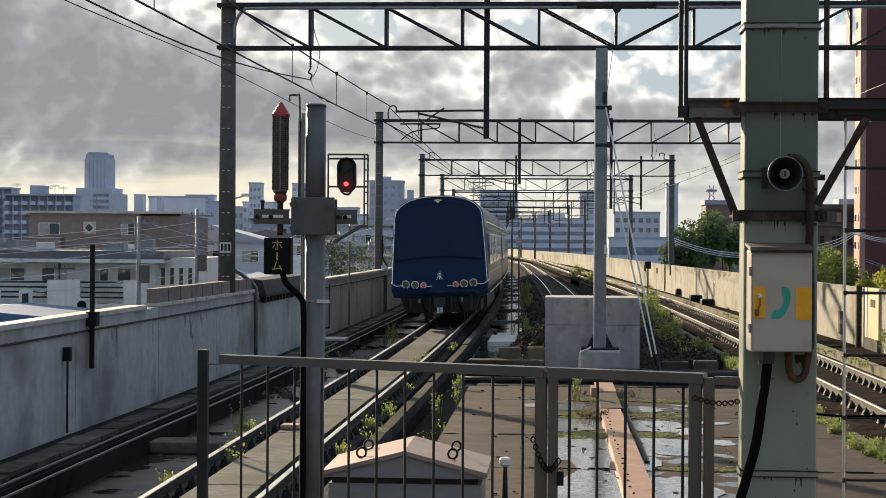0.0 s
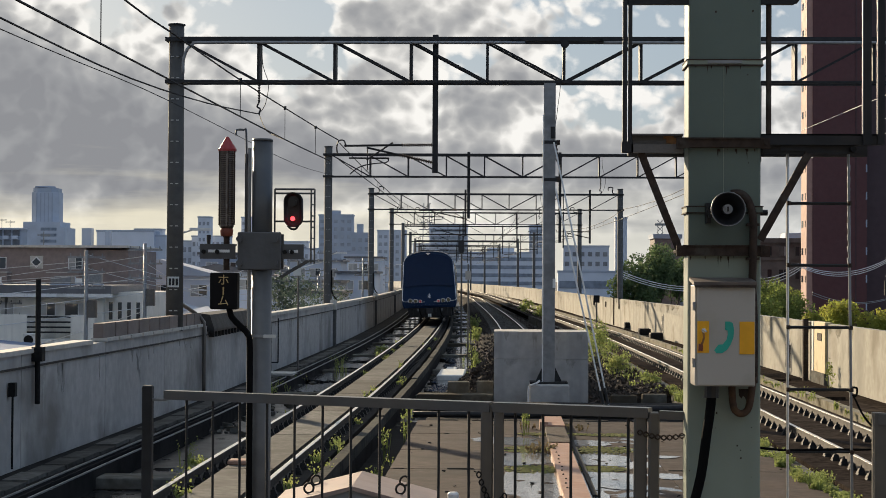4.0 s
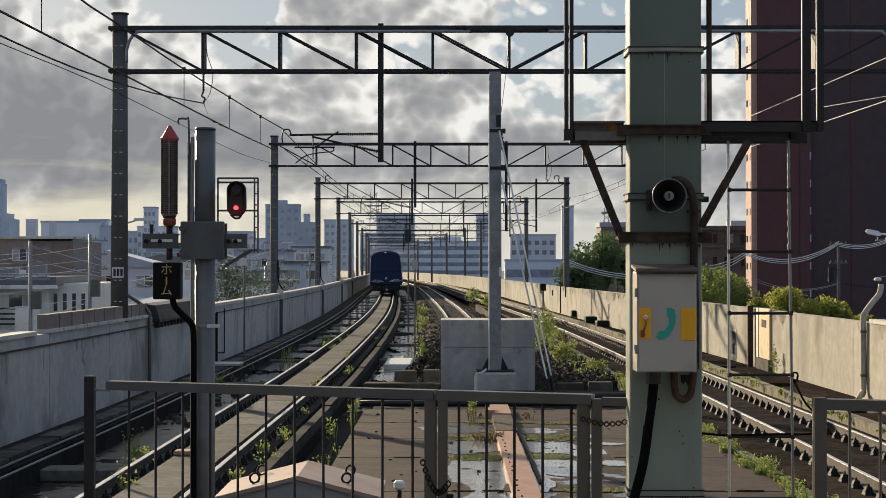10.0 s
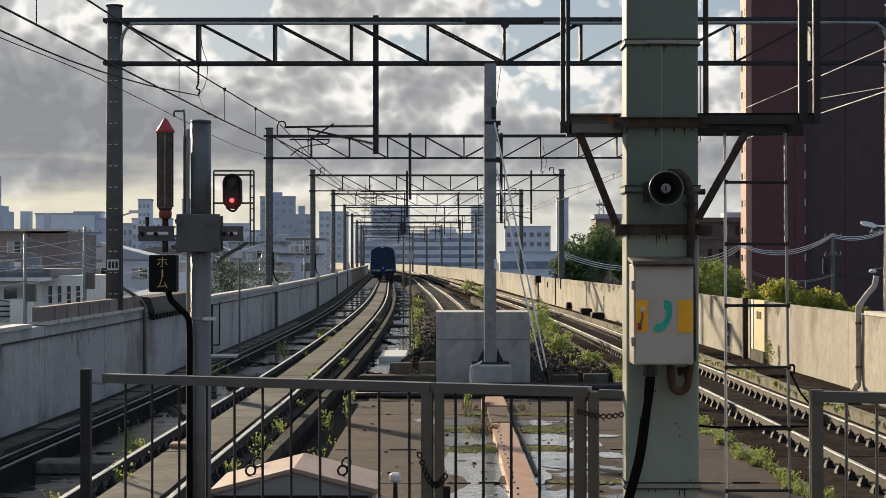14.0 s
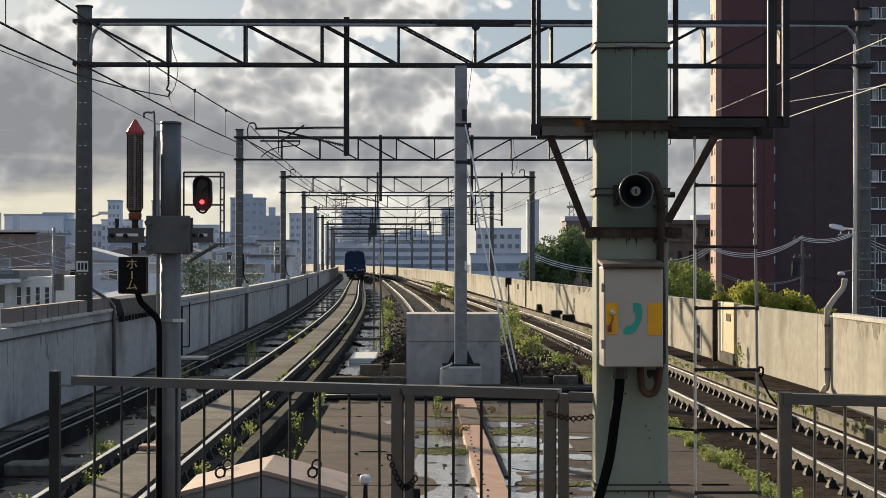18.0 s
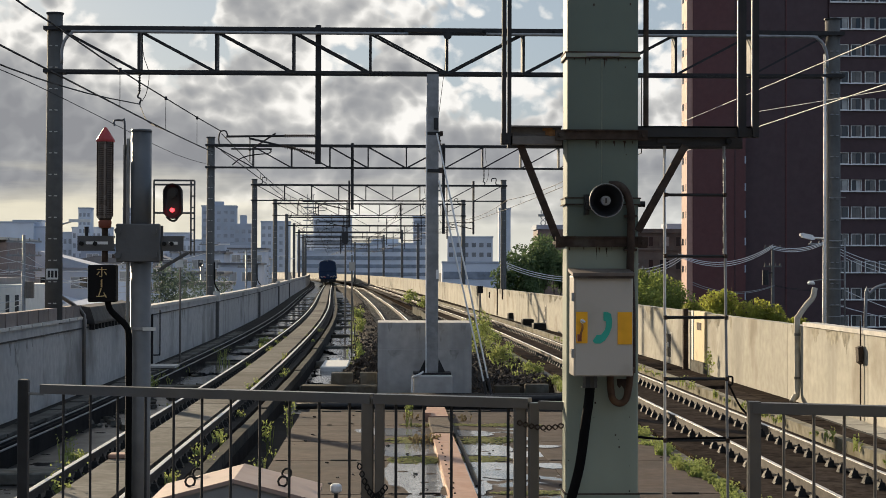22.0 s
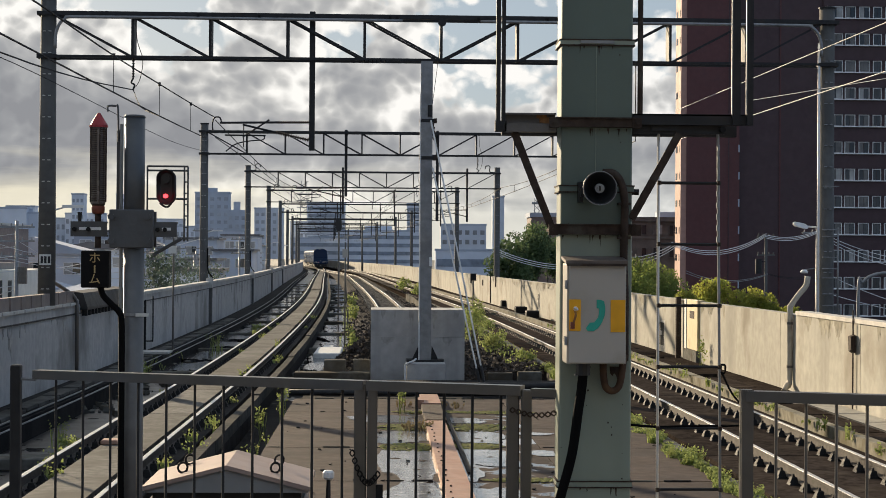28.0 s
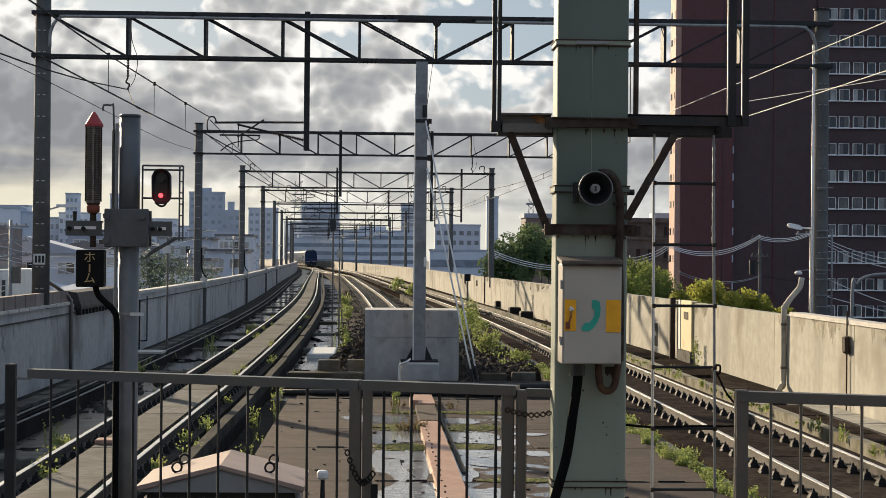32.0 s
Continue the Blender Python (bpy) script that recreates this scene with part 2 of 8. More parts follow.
M = {}
M["wall"] = material("weathered_concrete", (0.415, 0.405, 0.39), 0.9, var=0.14, scale=5, dirt=(0.21, 0.20, 0.185), dirt_scale=0.5, dirt_at=0.52, streak=0.25, rand=0.05)
M["wall_r"] = material("sunlit_stained_concrete", (0.365, 0.350, 0.300), 0.9, var=0.13, scale=5, dirt=(0.22, 0.195, 0.15), dirt_scale=0.6, dirt_at=0.53, streak=0.40, rand=0.08)
M["cap"] = material("coping_concrete", (0.50, 0.48, 0.44), 0.75, var=0.12, dirt=(0.3, 0.29, 0.26))
M["bed"] = material("track_bed_concrete", (0.098, 0.096, 0.089), 0.92, var=0.3, scale=8, spec=0.10, dirt=(0.065, 0.063, 0.057), dirt_scale=0.9, dirt_at=0.48, rand=0.3)
M["slab_c"] = material("dark_trackside_slab", (0.043, 0.035, 0.030), 0.95, var=0.4, scale=9, spec=0.0, bump=0.4, dirt=(0.075, 0.062, 0.050), dirt_scale=1.4, dirt_at=0.55, rand=0.25)
M["kerb"] = material("stained_kerb_concrete", (0.118, 0.117, 0.105), 0.95, var=0.3, scale=8, spec=0.04, dirt=(0.08, 0.07, 0.055), dirt_scale=1.5, dirt_at=0.46, rand=0.2)
M["pipe_cream"] = material("weathered_cream_pipe", (0.47, 0.43, 0.35), 0.7, var=0.12, scale=6, dirt=(0.24, 0.20, 0.15), dirt_scale=2.5, streak=0.3)
M["cabinet"] = material("cream_yellow_enamel", (0.58, 0.47, 0.27), 0.6, var=0.08, scale=5, dirt=(0.40, 0.31, 0.17), dirt_scale=3)
# wet concrete taken near black: shade of gaps and hollows is in the colour
M["dark_bed"] = material("wet_shaded_concrete", (0.017, 0.017, 0.018), 0.85, var=0.35, scale=4, dirt=(0.028, 0.027, 0.027), dirt_scale=0.6, dirt_at=0.48, rough_var=0.1, spec=0.06)
M["deck"] = material("brown_wet_deck", (0.064, 0.047, 0.039), 0.75, var=0.28, scale=7, dirt=(0.045, 0.034, 0.029), dirt_scale=0.9, dirt_at=0.48, rand=0.14, rough_var=0.2, spec=0.12)
M["rail_top"] = material("polished_rail", (0.66, 0.64, 0.60), 0.40, metal=0.55, var=0.1, bump=0.03)
M["rail_side"] = material("rusty_rail", (0.050, 0.042, 0.036), 0.8, metal=0.2, var=0.35, scale=12)
M["black_iron"] = material("black_iron", (0.012, 0.012, 0.012), 0.7, metal=0.0, spec=0.2, var=0.4, scale=20)
M["ballast"] = material("ballast_stone", (0.024, 0.021, 0.019), 0.95, spec=0.05, var=0.5, scale=14, bump=0.8)
M["stone"] = material("broken_stone", (0.058, 0.050, 0.045), 0.9, spec=0.15, var=0.4, scale=9, bump=0.4)
M["galv"] = material("galvanised_steel", (0.25, 0.255, 0.26), 0.5, metal=0.4, var=0.16, scale=9, dirt=(0.17, 0.17, 0.175), dirt_scale=1.5)
M["grey_steel"] = material("grey_painted_steel", (0.096, 0.085, 0.073), 0.36, metal=0.15, spec=0.8, var=0.14, scale=7, dirt=(0.075, 0.075, 0.078), dirt_scale=1.3)
M["dark_steel"] = material("dark_weathered_steel", (0.026, 0.026, 0.027), 0.6, metal=0.1, spec=0.3, var=0.25, scale=8, dirt=(0.042, 0.032, 0.026), dirt_scale=2.0, dirt_at=0.6)
M["pole"] = material("mast_concrete", (0.10, 0.098, 0.093), 0.85, var=0.14, scale=6, dirt=(0.07, 0.068, 0.065), streak=0.25)
M["wire"] = material("dark_wire", (0.04, 0.04, 0.042), 0.7, metal=0.0, spec=0.1, var=0.1, bump=0)
M["bright_wire"] = material("aluminium_wire", (0.62, 0.62, 0.62), 0.35, metal=0.9, var=0.1, bump=0)
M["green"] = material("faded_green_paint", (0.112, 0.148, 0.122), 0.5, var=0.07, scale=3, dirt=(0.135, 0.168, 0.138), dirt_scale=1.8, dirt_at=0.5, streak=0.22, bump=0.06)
M["arm_pale"] = material("weathered_pale_paint", (0.115, 0.105, 0.095), 0.55, var=0.14, scale=14, dirt=(0.10, 0.065, 0.045), dirt_scale=6, dirt_at=0.58)
M["lid_brown"] = material("brown_stained_enamel", (0.115, 0.09, 0.075), 0.6, var=0.25, scale=12, dirt=(0.19, 0.165, 0.14), dirt_scale=5)
M["padlock_red"] = material("red_brown_padlock", (0.20, 0.05, 0.025), 0.6, var=0.2, scale=30)
M["signal_steel"] = material("blue_grey_painted_steel", (0.078, 0.083, 0.090), 0.42, metal=0.1, spec=0.6, var=0.14, scale=7, dirt=(0.06, 0.062, 0.066), dirt_scale=1.6)
# lighter copy of the green, bounce light put into the paint
M["green_pale"] = material("paler_lit_green_paint", (0.25, 0.285, 0.228), 0.5, var=0.07, scale=3, dirt=(0.29, 0.315, 0.26), dirt_scale=1.8, dirt_at=0.5, streak=0.18, bump=0.06)
M["rust"] = material("rusted_steel", (0.048, 0.033, 0.025), 0.8, metal=0.1, spec=0.25, var=0.4, scale=25, dirt=(0.085, 0.075, 0.062), dirt_scale=7)
M["rust_spot"] = material("orange_rust", (0.30, 0.14, 0.05), 0.85, var=0.4, scale=40)
M["box"] = material("grey_white_enamel", (0.43, 0.395, 0.345), 0.45, var=0.04, scale=3, dirt=(0.37, 0.335, 0.285), dirt_scale=4, dirt_at=0.56, bump=0.03)
M["yellow"] = material("yellow_sticker", (0.85, 0.40, 0.012), 0.45, var=0.1, scale=12, bump=0)
M["teal"] = material("teal_sticker", (0.02, 0.36, 0.27), 0.45, var=0.1, scale=12, bump=0)
M["black"] = material("black_plastic", (0.015, 0.015, 0.016), 0.4, var=0.2, bump=0.03)
M["rubber"] = material("black_cable", (0.006, 0.006, 0.006), 0.8, spec=0.06, var=0.2, bump=0.04)
M["hut_roof"] = material("salmon_painted_sheet", (0.365, 0.262, 0.212), 0.5, var=0.07, scale=5, dirt=(0.29, 0.205, 0.165), dirt_scale=2.5, bump=0.05)
M["hut_wall"] = material("grey_sheet", (0.27, 0.265, 0.255), 0.5, var=0.06, scale=5, dirt=(0.31, 0.31, 0.31), dirt_scale=3, bump=0.05)
M["orange_beam"] = material("orange_brown_steel", (0.37, 0.215, 0.148), 0.6, var=0.12, scale=8, dirt=(0.33, 0.16, 0.10), dirt_scale=2.5)
# pale base carries the bright sky reflection of the puddles
M["puddle"] = material("sky_pale_water", (0.25, 0.246, 0.235), 0.10, var=0.6, scale=9, bump=0.04, spec=1.0, rough_var=0.09, dirt=(0.05, 0.047, 0.04), dirt_scale=2.2, dirt_at=0.55)
M["puddle_dark"] = material("dark_standing_water", (0.055, 0.056, 0.058), 0.07, var=0.5, scale=9, bump=0.04, spec=1.0, rough_var=0.06, dirt=(0.022, 0.021, 0.02), dirt_scale=2.2, dirt_at=0.52)
M["post_grey"] = material("weathered_zinc_post", (0.15, 0.15, 0.148), 0.55, metal=0.2, var=0.16, scale=9, dirt=(0.11, 0.108, 0.105), dirt_scale=1.5, streak=0.2)
# lit copy of the kerb concrete, sunshine put into the pale base
M["kerb_pale"] = material("sunlit_mossy_kerb", (0.25, 0.235, 0.19), 0.95, var=0.25, scale=8, spec=0.06, dirt=(0.15, 0.135, 0.09), dirt_scale=1.6, dirt_at=0.5)
M["pale_slab"] = material("pale_wet_cover_concrete", (0.30, 0.295, 0.27), 0.5, var=0.2, scale=6, spec=0.5, dirt=(0.17, 0.165, 0.15), dirt_scale=1.8, rand=0.15)
M["rust_pipe"] = material("rusty_brown_pipe", (0.070, 0.040, 0.025), 0.75, var=0.3, scale=25, spec=0.25, dirt=(0.11, 0.06, 0.03), dirt_scale=9)
M["stain_warm"] = material("rain_stain_on_sunlit_wall", (0.315, 0.295, 0.24), 0.95, var=0.25, scale=7, spec=0.1, rand=0.15)
M["stain_cool"] = material("rain_stain_on_shaded_wall", (0.34, 0.333, 0.315), 0.95, var=0.25, scale=7, spec=0.1, rand=0.15)
M["platform"] = material("worn_platform_concrete", (0.165, 0.168, 0.17), 0.85, var=0.15, scale=5, spec=0.2, dirt=(0.13, 0.13, 0.125), dirt_scale=0.8)
M["wet_deck"] = material("wet_brown_deck", (0.064, 0.047, 0.039), 0.72, var=0.3, scale=7, dirt=(0.043, 0.033, 0.028), dirt_scale=0.9, dirt_at=0.48, rand=0.14, rough_var=0.2, spec=0.10, wet=0.545)
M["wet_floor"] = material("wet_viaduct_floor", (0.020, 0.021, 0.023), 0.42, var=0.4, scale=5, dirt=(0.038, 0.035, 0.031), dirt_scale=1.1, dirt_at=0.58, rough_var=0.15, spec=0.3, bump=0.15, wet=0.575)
M["moss"] = material("yellow_moss", (0.22, 0.205, 0.055), 0.95, var=0.4, scale=18, bump=0.6, dirt=(0.12, 0.15, 0.03), dirt_scale=6)
M["weed"] = material("weed_leaf", (0.27, 0.32, 0.11), 0.8, var=0.35, scale=5, bump=0, dirt=(0.34, 0.34, 0.13), dirt_scale=2.5, trans=0.55, spec=0.15)
M["dry"] = material("dry_grass", (0.20, 0.16, 0.09), 0.9, var=0.3, scale=6, bump=0, trans=0.3, spec=0.1)
M["leaf"] = material("tree_leaf", (0.28, 0.30, 0.065), 0.75, var=0.45, scale=1.6, bump=0, dirt=(0.40, 0.38, 0.07), dirt_scale=0.9, trans=0.62, spec=0.2)
M["leaf_mid"] = material("green_tree_leaf", (0.17, 0.215, 0.06), 0.75, var=0.45, scale=1.6, bump=0, dirt=(0.27, 0.29, 0.07), dirt_scale=0.9, trans=0.55, spec=0.2)
M["leaf_dark"] = material("dark_tree_leaf", (0.10, 0.145, 0.065), 0.75, var=0.5, scale=1.3, bump=0, trans=0.45, spec=0.2)
# olive leaf greyed and cooled, haze mixed into the colour
M["leaf_grey"] = material("hazed_olive_leaf", (0.088, 0.122, 0.098), 0.8, var=0.5, scale=1.3, bump=0, dirt=(0.135, 0.155, 0.135), dirt_scale=0.9, trans=0.4, spec=0.2)
M["bark"] = material("bark", (0.09, 0.07, 0.055), 0.9, var=0.3, scale=12, bump=0.5)
M["ground"] = material("city_ground", (0.11, 0.11, 0.105), 0.9, var=0.25, scale=0.3, dirt=(0.07, 0.08, 0.06), dirt_scale=0.02)
M["navy"] = material("navy_lacquer", (0.010, 0.026, 0.064), 0.3, var=0.06, scale=3, bump=0.0, rough_var=0.04, spec=0.10)
M["navy_glass"] = material("tinted_glass", (0.004, 0.015, 0.046), 0.12, var=0.05, bump=0.0, rough_var=0.02, spec=0.16)
M["silver"] = material("polished_trim", (0.75, 0.75, 0.74), 0.2, metal=1.0, var=0.05, bump=0)
M["lens"] = material("lamp_lens", (0.13, 0.11, 0.065), 0.15, var=0.1, bump=0, spec=0.7)
M["gold"] = material("gold_emblem", (0.55, 0.45, 0.25), 0.3, metal=0.8, var=0.1, bump=0)
M["bogie"] = material("dusty_bogie", (0.03, 0.03, 0.031), 0.7, var=0.3, scale=8)
M["tail_red"] = material("red_tail_light", (0.55, 0.05, 0.05), 0.3, var=0.0, bump=0, emit=0.10)
M["signal_red"] = material("red_signal_light", (1.0, 0.05, 0.06), 0.3, var=0.0, bump=0, emit=3.0)
M["red_paint"] = material("red_paint", (0.34, 0.025, 0.028), 0.45, var=0.12, scale=9, bump=0.03)
M["clear_tube"] = material("smoky_tube", (0.10, 0.075, 0.06), 0.25, var=0.25, scale=20, bump=0.0)
M["sign_face"] = material("sign_face", (0.008, 0.0075, 0.008), 0.6, spec=0.12, var=0.2, bump=0.0)
M["amber"] = material("amber_lettering", (0.50, 0.36, 0.16), 0.5, var=0.1, bump=0)
M["white"] = material("white_paint", (0.72, 0.72, 0.71), 0.5, var=0.06, scale=6, dirt=(0.52, 0.51, 0.48), dirt_scale=2.5)
M["plate"] = material("number_plate", (0.60, 0.60, 0.57), 0.6, var=0.08, scale=10)
M["glass"] = material("window_glass", (0.03, 0.036, 0.042), 0.08, var=0.2, scale=0.6, bump=0, rough_var=0.03)
M["glass_pale"] = material("curtained_glass", (0.34, 0.34, 0.33), 0.25, var=0.35, scale=0.7, bump=0)
M["curtain"] = material("half_drawn_curtain", (0.13, 0.126, 0.12), 0.4, var=0.35, scale=0.9, bump=0)
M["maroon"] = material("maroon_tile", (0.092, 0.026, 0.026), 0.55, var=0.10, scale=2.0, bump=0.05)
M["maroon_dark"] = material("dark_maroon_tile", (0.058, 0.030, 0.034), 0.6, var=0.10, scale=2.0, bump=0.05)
# same maroon tile with direct sun put into its colour
M["maroon_sunlit"] = material("maroon_tile_sunlit", (0.40, 0.235, 0.19), 0.7, var=0.10, scale=2.0, bump=0.05)
M["old_stone"] = material("old_brown_grey_render", (0.17, 0.155, 0.14), 0.9, var=0.2, scale=0.8, dirt=(0.11, 0.10, 0.095), dirt_scale=0.3, dirt_at=0.5)
M["brick_brown"] = material("brown_tile", (0.225, 0.180, 0.168), 0.8, var=0.14, scale=2.5)
M["panel"] = material("brown_grey_sheet", (0.185, 0.150, 0.136), 0.7, var=0.12, scale=6, dirt=(0.13, 0.11, 0.10), streak=0.2, rand=0.15)
M["timber"] = material("weathered_timber", (0.060, 0.060, 0.056), 0.95, spec=0.03, var=0.3, scale=9, dirt=(0.085, 0.08, 0.068), dirt_scale=1.4, dirt_at=0.47, rand=0.2)
M["cream"] = material("cream_render", (0.78, 0.76, 0.70), 0.85, var=0.07, scale=1.5, dirt=(0.40, 0.37, 0.31), dirt_scale=0.25, streak=0.12)
M["roof_dark"] = material("dark_roof_sheet", (0.13, 0.13, 0.14), 0.5, var=0.15, scale=1.5)
M["blue_roof"] = material("blue_roof_sheet", (0.06, 0.14, 0.29), 0.5, var=0.15, scale=1.5)
# facades and far windows paled and blued: distance haze is in their colour
M["city_a"] = material("pale_hazy_facade", (0.60, 0.65, 0.735), 0.85, var=0.08, scale=0.2, bump=0)
M["city_b"] = material("grey_hazy_facade", (0.48, 0.53, 0.615), 0.85, var=0.08, scale=0.2, bump=0)
M["city_c"] = material("slate_hazy_facade", (0.38, 0.43, 0.515), 0.85, var=0.08, scale=0.2, bump=0)
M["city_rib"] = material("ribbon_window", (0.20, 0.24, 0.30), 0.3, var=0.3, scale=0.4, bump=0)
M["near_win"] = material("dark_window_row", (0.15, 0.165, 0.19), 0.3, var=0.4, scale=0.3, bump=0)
M["city_win"] = material("hazy_far_window", (0.30, 0.33, 0.385), 0.3, var=0.3, scale=0.3, bump=0)


# ---- mesh helpers ----
def box(bm, x0, x1, y0, y1, z0, z1, m=None):
    v = [bm.verts.new((x, y, z)) for z in (z0, z1) for y in (y0, y1) for x in (x0, x1)]
    if m:
        for q in v:
            q.co = m @ q.co
    for f in ((0, 2, 3, 1), (4, 5, 7, 6), (0, 1, 5, 4), (2, 6, 7, 3), (0, 4, 6, 2), (1, 3, 7, 5)):
        bm.faces.new([v[i] for i in f])
    return v


def bevel(bm, w, seg=1):
    bmesh.ops.bevel(bm, geom=list(bm.edges), offset=w, segments=seg, affect="EDGES", profile=0.5)


def loft(bm, rings, closed=True, caps=True):
    rows = [[bm.verts.new(p) for p in ring] for ring in rings]
    n = len(rows[0])
    for a, b in zip(rows, rows[1:]):
        for i in range(n if closed else n - 1):
            j = (i + 1) % n
            bm.faces.new((a[i], a[j], b[j], b[i]))
    if caps and closed:
        bm.faces.new(rows[0][::-1])
        bm.faces.new(rows[-1])
    return rows


def rod(bm, p0, p1, r0, r1=None, seg=8):
    """A round bar from p0 to p1."""
    p0, p1 = Vector(p0), Vector(p1)
    d = (p1 - p0).normalized()
    u = d.orthogonal().normalized()
    w = d.cross(u)
    ring = lambda p, r: [p + r * (math.cos(t) * u + math.sin(t) * w) for t in (2 * math.pi * k / seg for k in range(seg))]
    loft(bm, [ring(p0, r0), ring(p1, r0 if r1 is None else r1)])


def beam(bm, p0, p1, w, h, up=(0, 0, 1)):
    """A rectangular bar from p0 to p1, w wide and h high."""
    p0, p1 = Vector(p0), Vector(p1)
    d = (p1 - p0).normalized()
    s = d.cross(Vector(up))
    s = s.normalized() if s.length > 1e-4 else Vector((1, 0, 0))
    t = s.cross(d)
    ring = lambda p: [p + a * s * w / 2 + b * t * h / 2 for a, b in ((-1, -1), (1, -1), (1, 1), (-1, 1))]
    loft(bm, [ring(p0), ring(p1)])


def hose(bm, pts, r, seg=7, smooth=4):
    """A bent round bar through the points."""
    P = [Vector(p) for p in pts]
    if smooth > 1 and len(P) > 2:
        Q = []
        E = [2 * P[0] - P[1]] + P + [2 * P[-1] - P[-2]]
        for i in range(1, len(E) - 2):
            a, b, c, d = E[i - 1:i + 3]
            for k in range(smooth):
                t = k / smooth
                Q.append(0.5 * (2 * b + (c - a) * t + (2 * a - 5 * b + 4 * c - d) * t * t + (3 * b - a - 3 * c + d) * t ** 3))
        P = Q + [P[-1]]
    rings, u = [], None
    for i, p in enumerate(P):
        d = (P[min(i + 1, len(P) - 1)] - P[max(i - 1, 0)]).normalized()
        u = d.orthogonal().normalized() if u is None else (u - d * u.dot(d)).normalized()
        w = d.cross(u)
        rings.append([p + r * (math.cos(t) * u + math.sin(t) * w) for t in (2 * math.pi * k / seg for k in range(seg))])
    loft(bm, rings)


def mesh_of(name, bm, mat, smooth=False):
    bmesh.ops.recalc_face_normals(bm, faces=list(bm.faces))
    me = bpy.data.meshes.new(name)
    bm.to_mesh(me)
    bm.free()
    for one in (mat if isinstance(mat, (list, tuple)) else [mat]):
        me.materials.append(M[one])
    if smooth:
        for f in me.polygons:
            f.use_smooth = len(f.vertices) == 4
    return me


def part(name, bm, mat, parent, label="", smooth=False):
    ob = new(name, mesh_of(name, bm, mat, smooth))
    ob.parent = parent
    return tagged(ob, label)


def thing(name, label, category, group="", kind="", at=None):
    ob = new(name)
    if at is not None:
        ob.matrix_basis = at
    return tagged(ob, label, category, group, kind)


def solo(name, bm, mat, label, category, group="", kind="", smooth=False):
    return tagged(new(name, mesh_of(name, bm, mat, smooth)), label, category, group, kind)


def bmnew():
    return bmesh.new()


def one(fn, *args, **kw):
    bm = bmesh.new()
    fn(bm, *args, **kw)
    return bm


# ---- the line of the track ----
def through_points(knots):
    """A smooth line through (along, across) knots."""
    ys, xs = [k[0] for k in knots], [k[1] for k in knots]
    n = len(knots)
    s = [(xs[min(i + 1, n - 1)] - xs[max(i - 1, 0)]) / (ys[min(i + 1, n - 1)] - ys[max(i - 1, 0)]) for i in range(n)]

    def at(y):
        if y <= ys[0]:
            return xs[0] + s[0] * (y - ys[0])
        if y >= ys[-1]:
            return xs[-1] + s[-1] * (y - ys[-1])
        i = max(k for k in range(n - 1) if ys[k] <= y)
        h = ys[i + 1] - ys[i]
        t = (y - ys[i]) / h
        return (2 * t ** 3 - 3 * t * t + 1) * xs[i] + (t ** 3 - 2 * t * t + t) * h * s[i] + (3 * t * t - 2 * t ** 3) * xs[i + 1] + (t ** 3 - t * t) * h * s[i + 1]
    return at


track_a = through_points([(-30, -3.47), (20, -3.45), (36, -3.35), (50, -3.36), (70, -3.52), (90, -3.83), (110, -4.3), (130, -4.87), (170, -6.15), (217, -7.6), (290, -9.85), (343, -11.85), (368, -13.0), (400, -14.9), (435, -17.6), (470, -21), (540, -30), (620, -44)])
wall_l = through_points([(-30, -7.3), (20, -7.2), (36, -7.0), (71, -7.05), (101, -7.55), (134, -8.5), (169, -9.65), (202, -10.7), (269, -12.7), (330, -14.9), (363, -16.3), (400, -18.6), (435, -21.3), (470, -24.7), (540, -33.7), (620, -47.7)])
wall_r = through_points([(-30, 8.6), (35, 8.6), (45, 8.45), (60, 8.1), (75, 7.5), (100, 6.6), (134, 5.6), (169, 4.6), (202, 3.3), (235, 1.6), (269, -0.7), (302, -2.9), (340, -5.4), (380, -8.6), (435, -14.0), (540, -26.5), (620, -40.5)])
offset_b = through_points([(-30, 4.61), (60, 4.25), (200, 4.25), (225, 4.0), (265, 2.0), (300, 0.5), (330, 0.0), (600, 0.0)])
offset_c = through_points([(-30, 9.08), (24, 9.06), (32, 8.94), (40, 8.88), (70, 8.62), (115, 8.05), (168, 7.7), (220, 7.3), (258, 6.9), (310, 5.4), (360, 4.3), (420, 4.0), (620, 4.0)])
track_b = lambda y: track_a(y) + offset_b(y)
track_c = lambda y: track_a(y) + offset_c(y)


def along(y0, y1, step, far_step=None):
    out, y = [], y0
    while y < y1 - 1e-6:
        out.append(y)
        y += step if (far_step is None or y < 130) else far_step
    return out + [y1]


def strip(bm, line, offs, ys):
    """A closed section (across, up) swept along a line."""
    loft(bm, [[(line(y) + o, y, z) for o, z in offs] for y in ys])

# ---- ground, viaduct ----
GROUND = -7.5
bm = bmnew()
box(bm, -3500, 3500, -400, 4800, GROUND - 1, GROUND)
solo("ground", bm, "ground", "dark asphalt and earth of the city below the viaduct", "ground", kind="structure")

YS = along(-30, 620, 4, 8)
bm = bmnew()
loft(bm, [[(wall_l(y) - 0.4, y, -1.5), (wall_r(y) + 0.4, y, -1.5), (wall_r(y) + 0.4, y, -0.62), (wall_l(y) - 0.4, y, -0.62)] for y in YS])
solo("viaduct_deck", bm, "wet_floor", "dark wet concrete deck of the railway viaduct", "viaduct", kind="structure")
bm = bmnew()
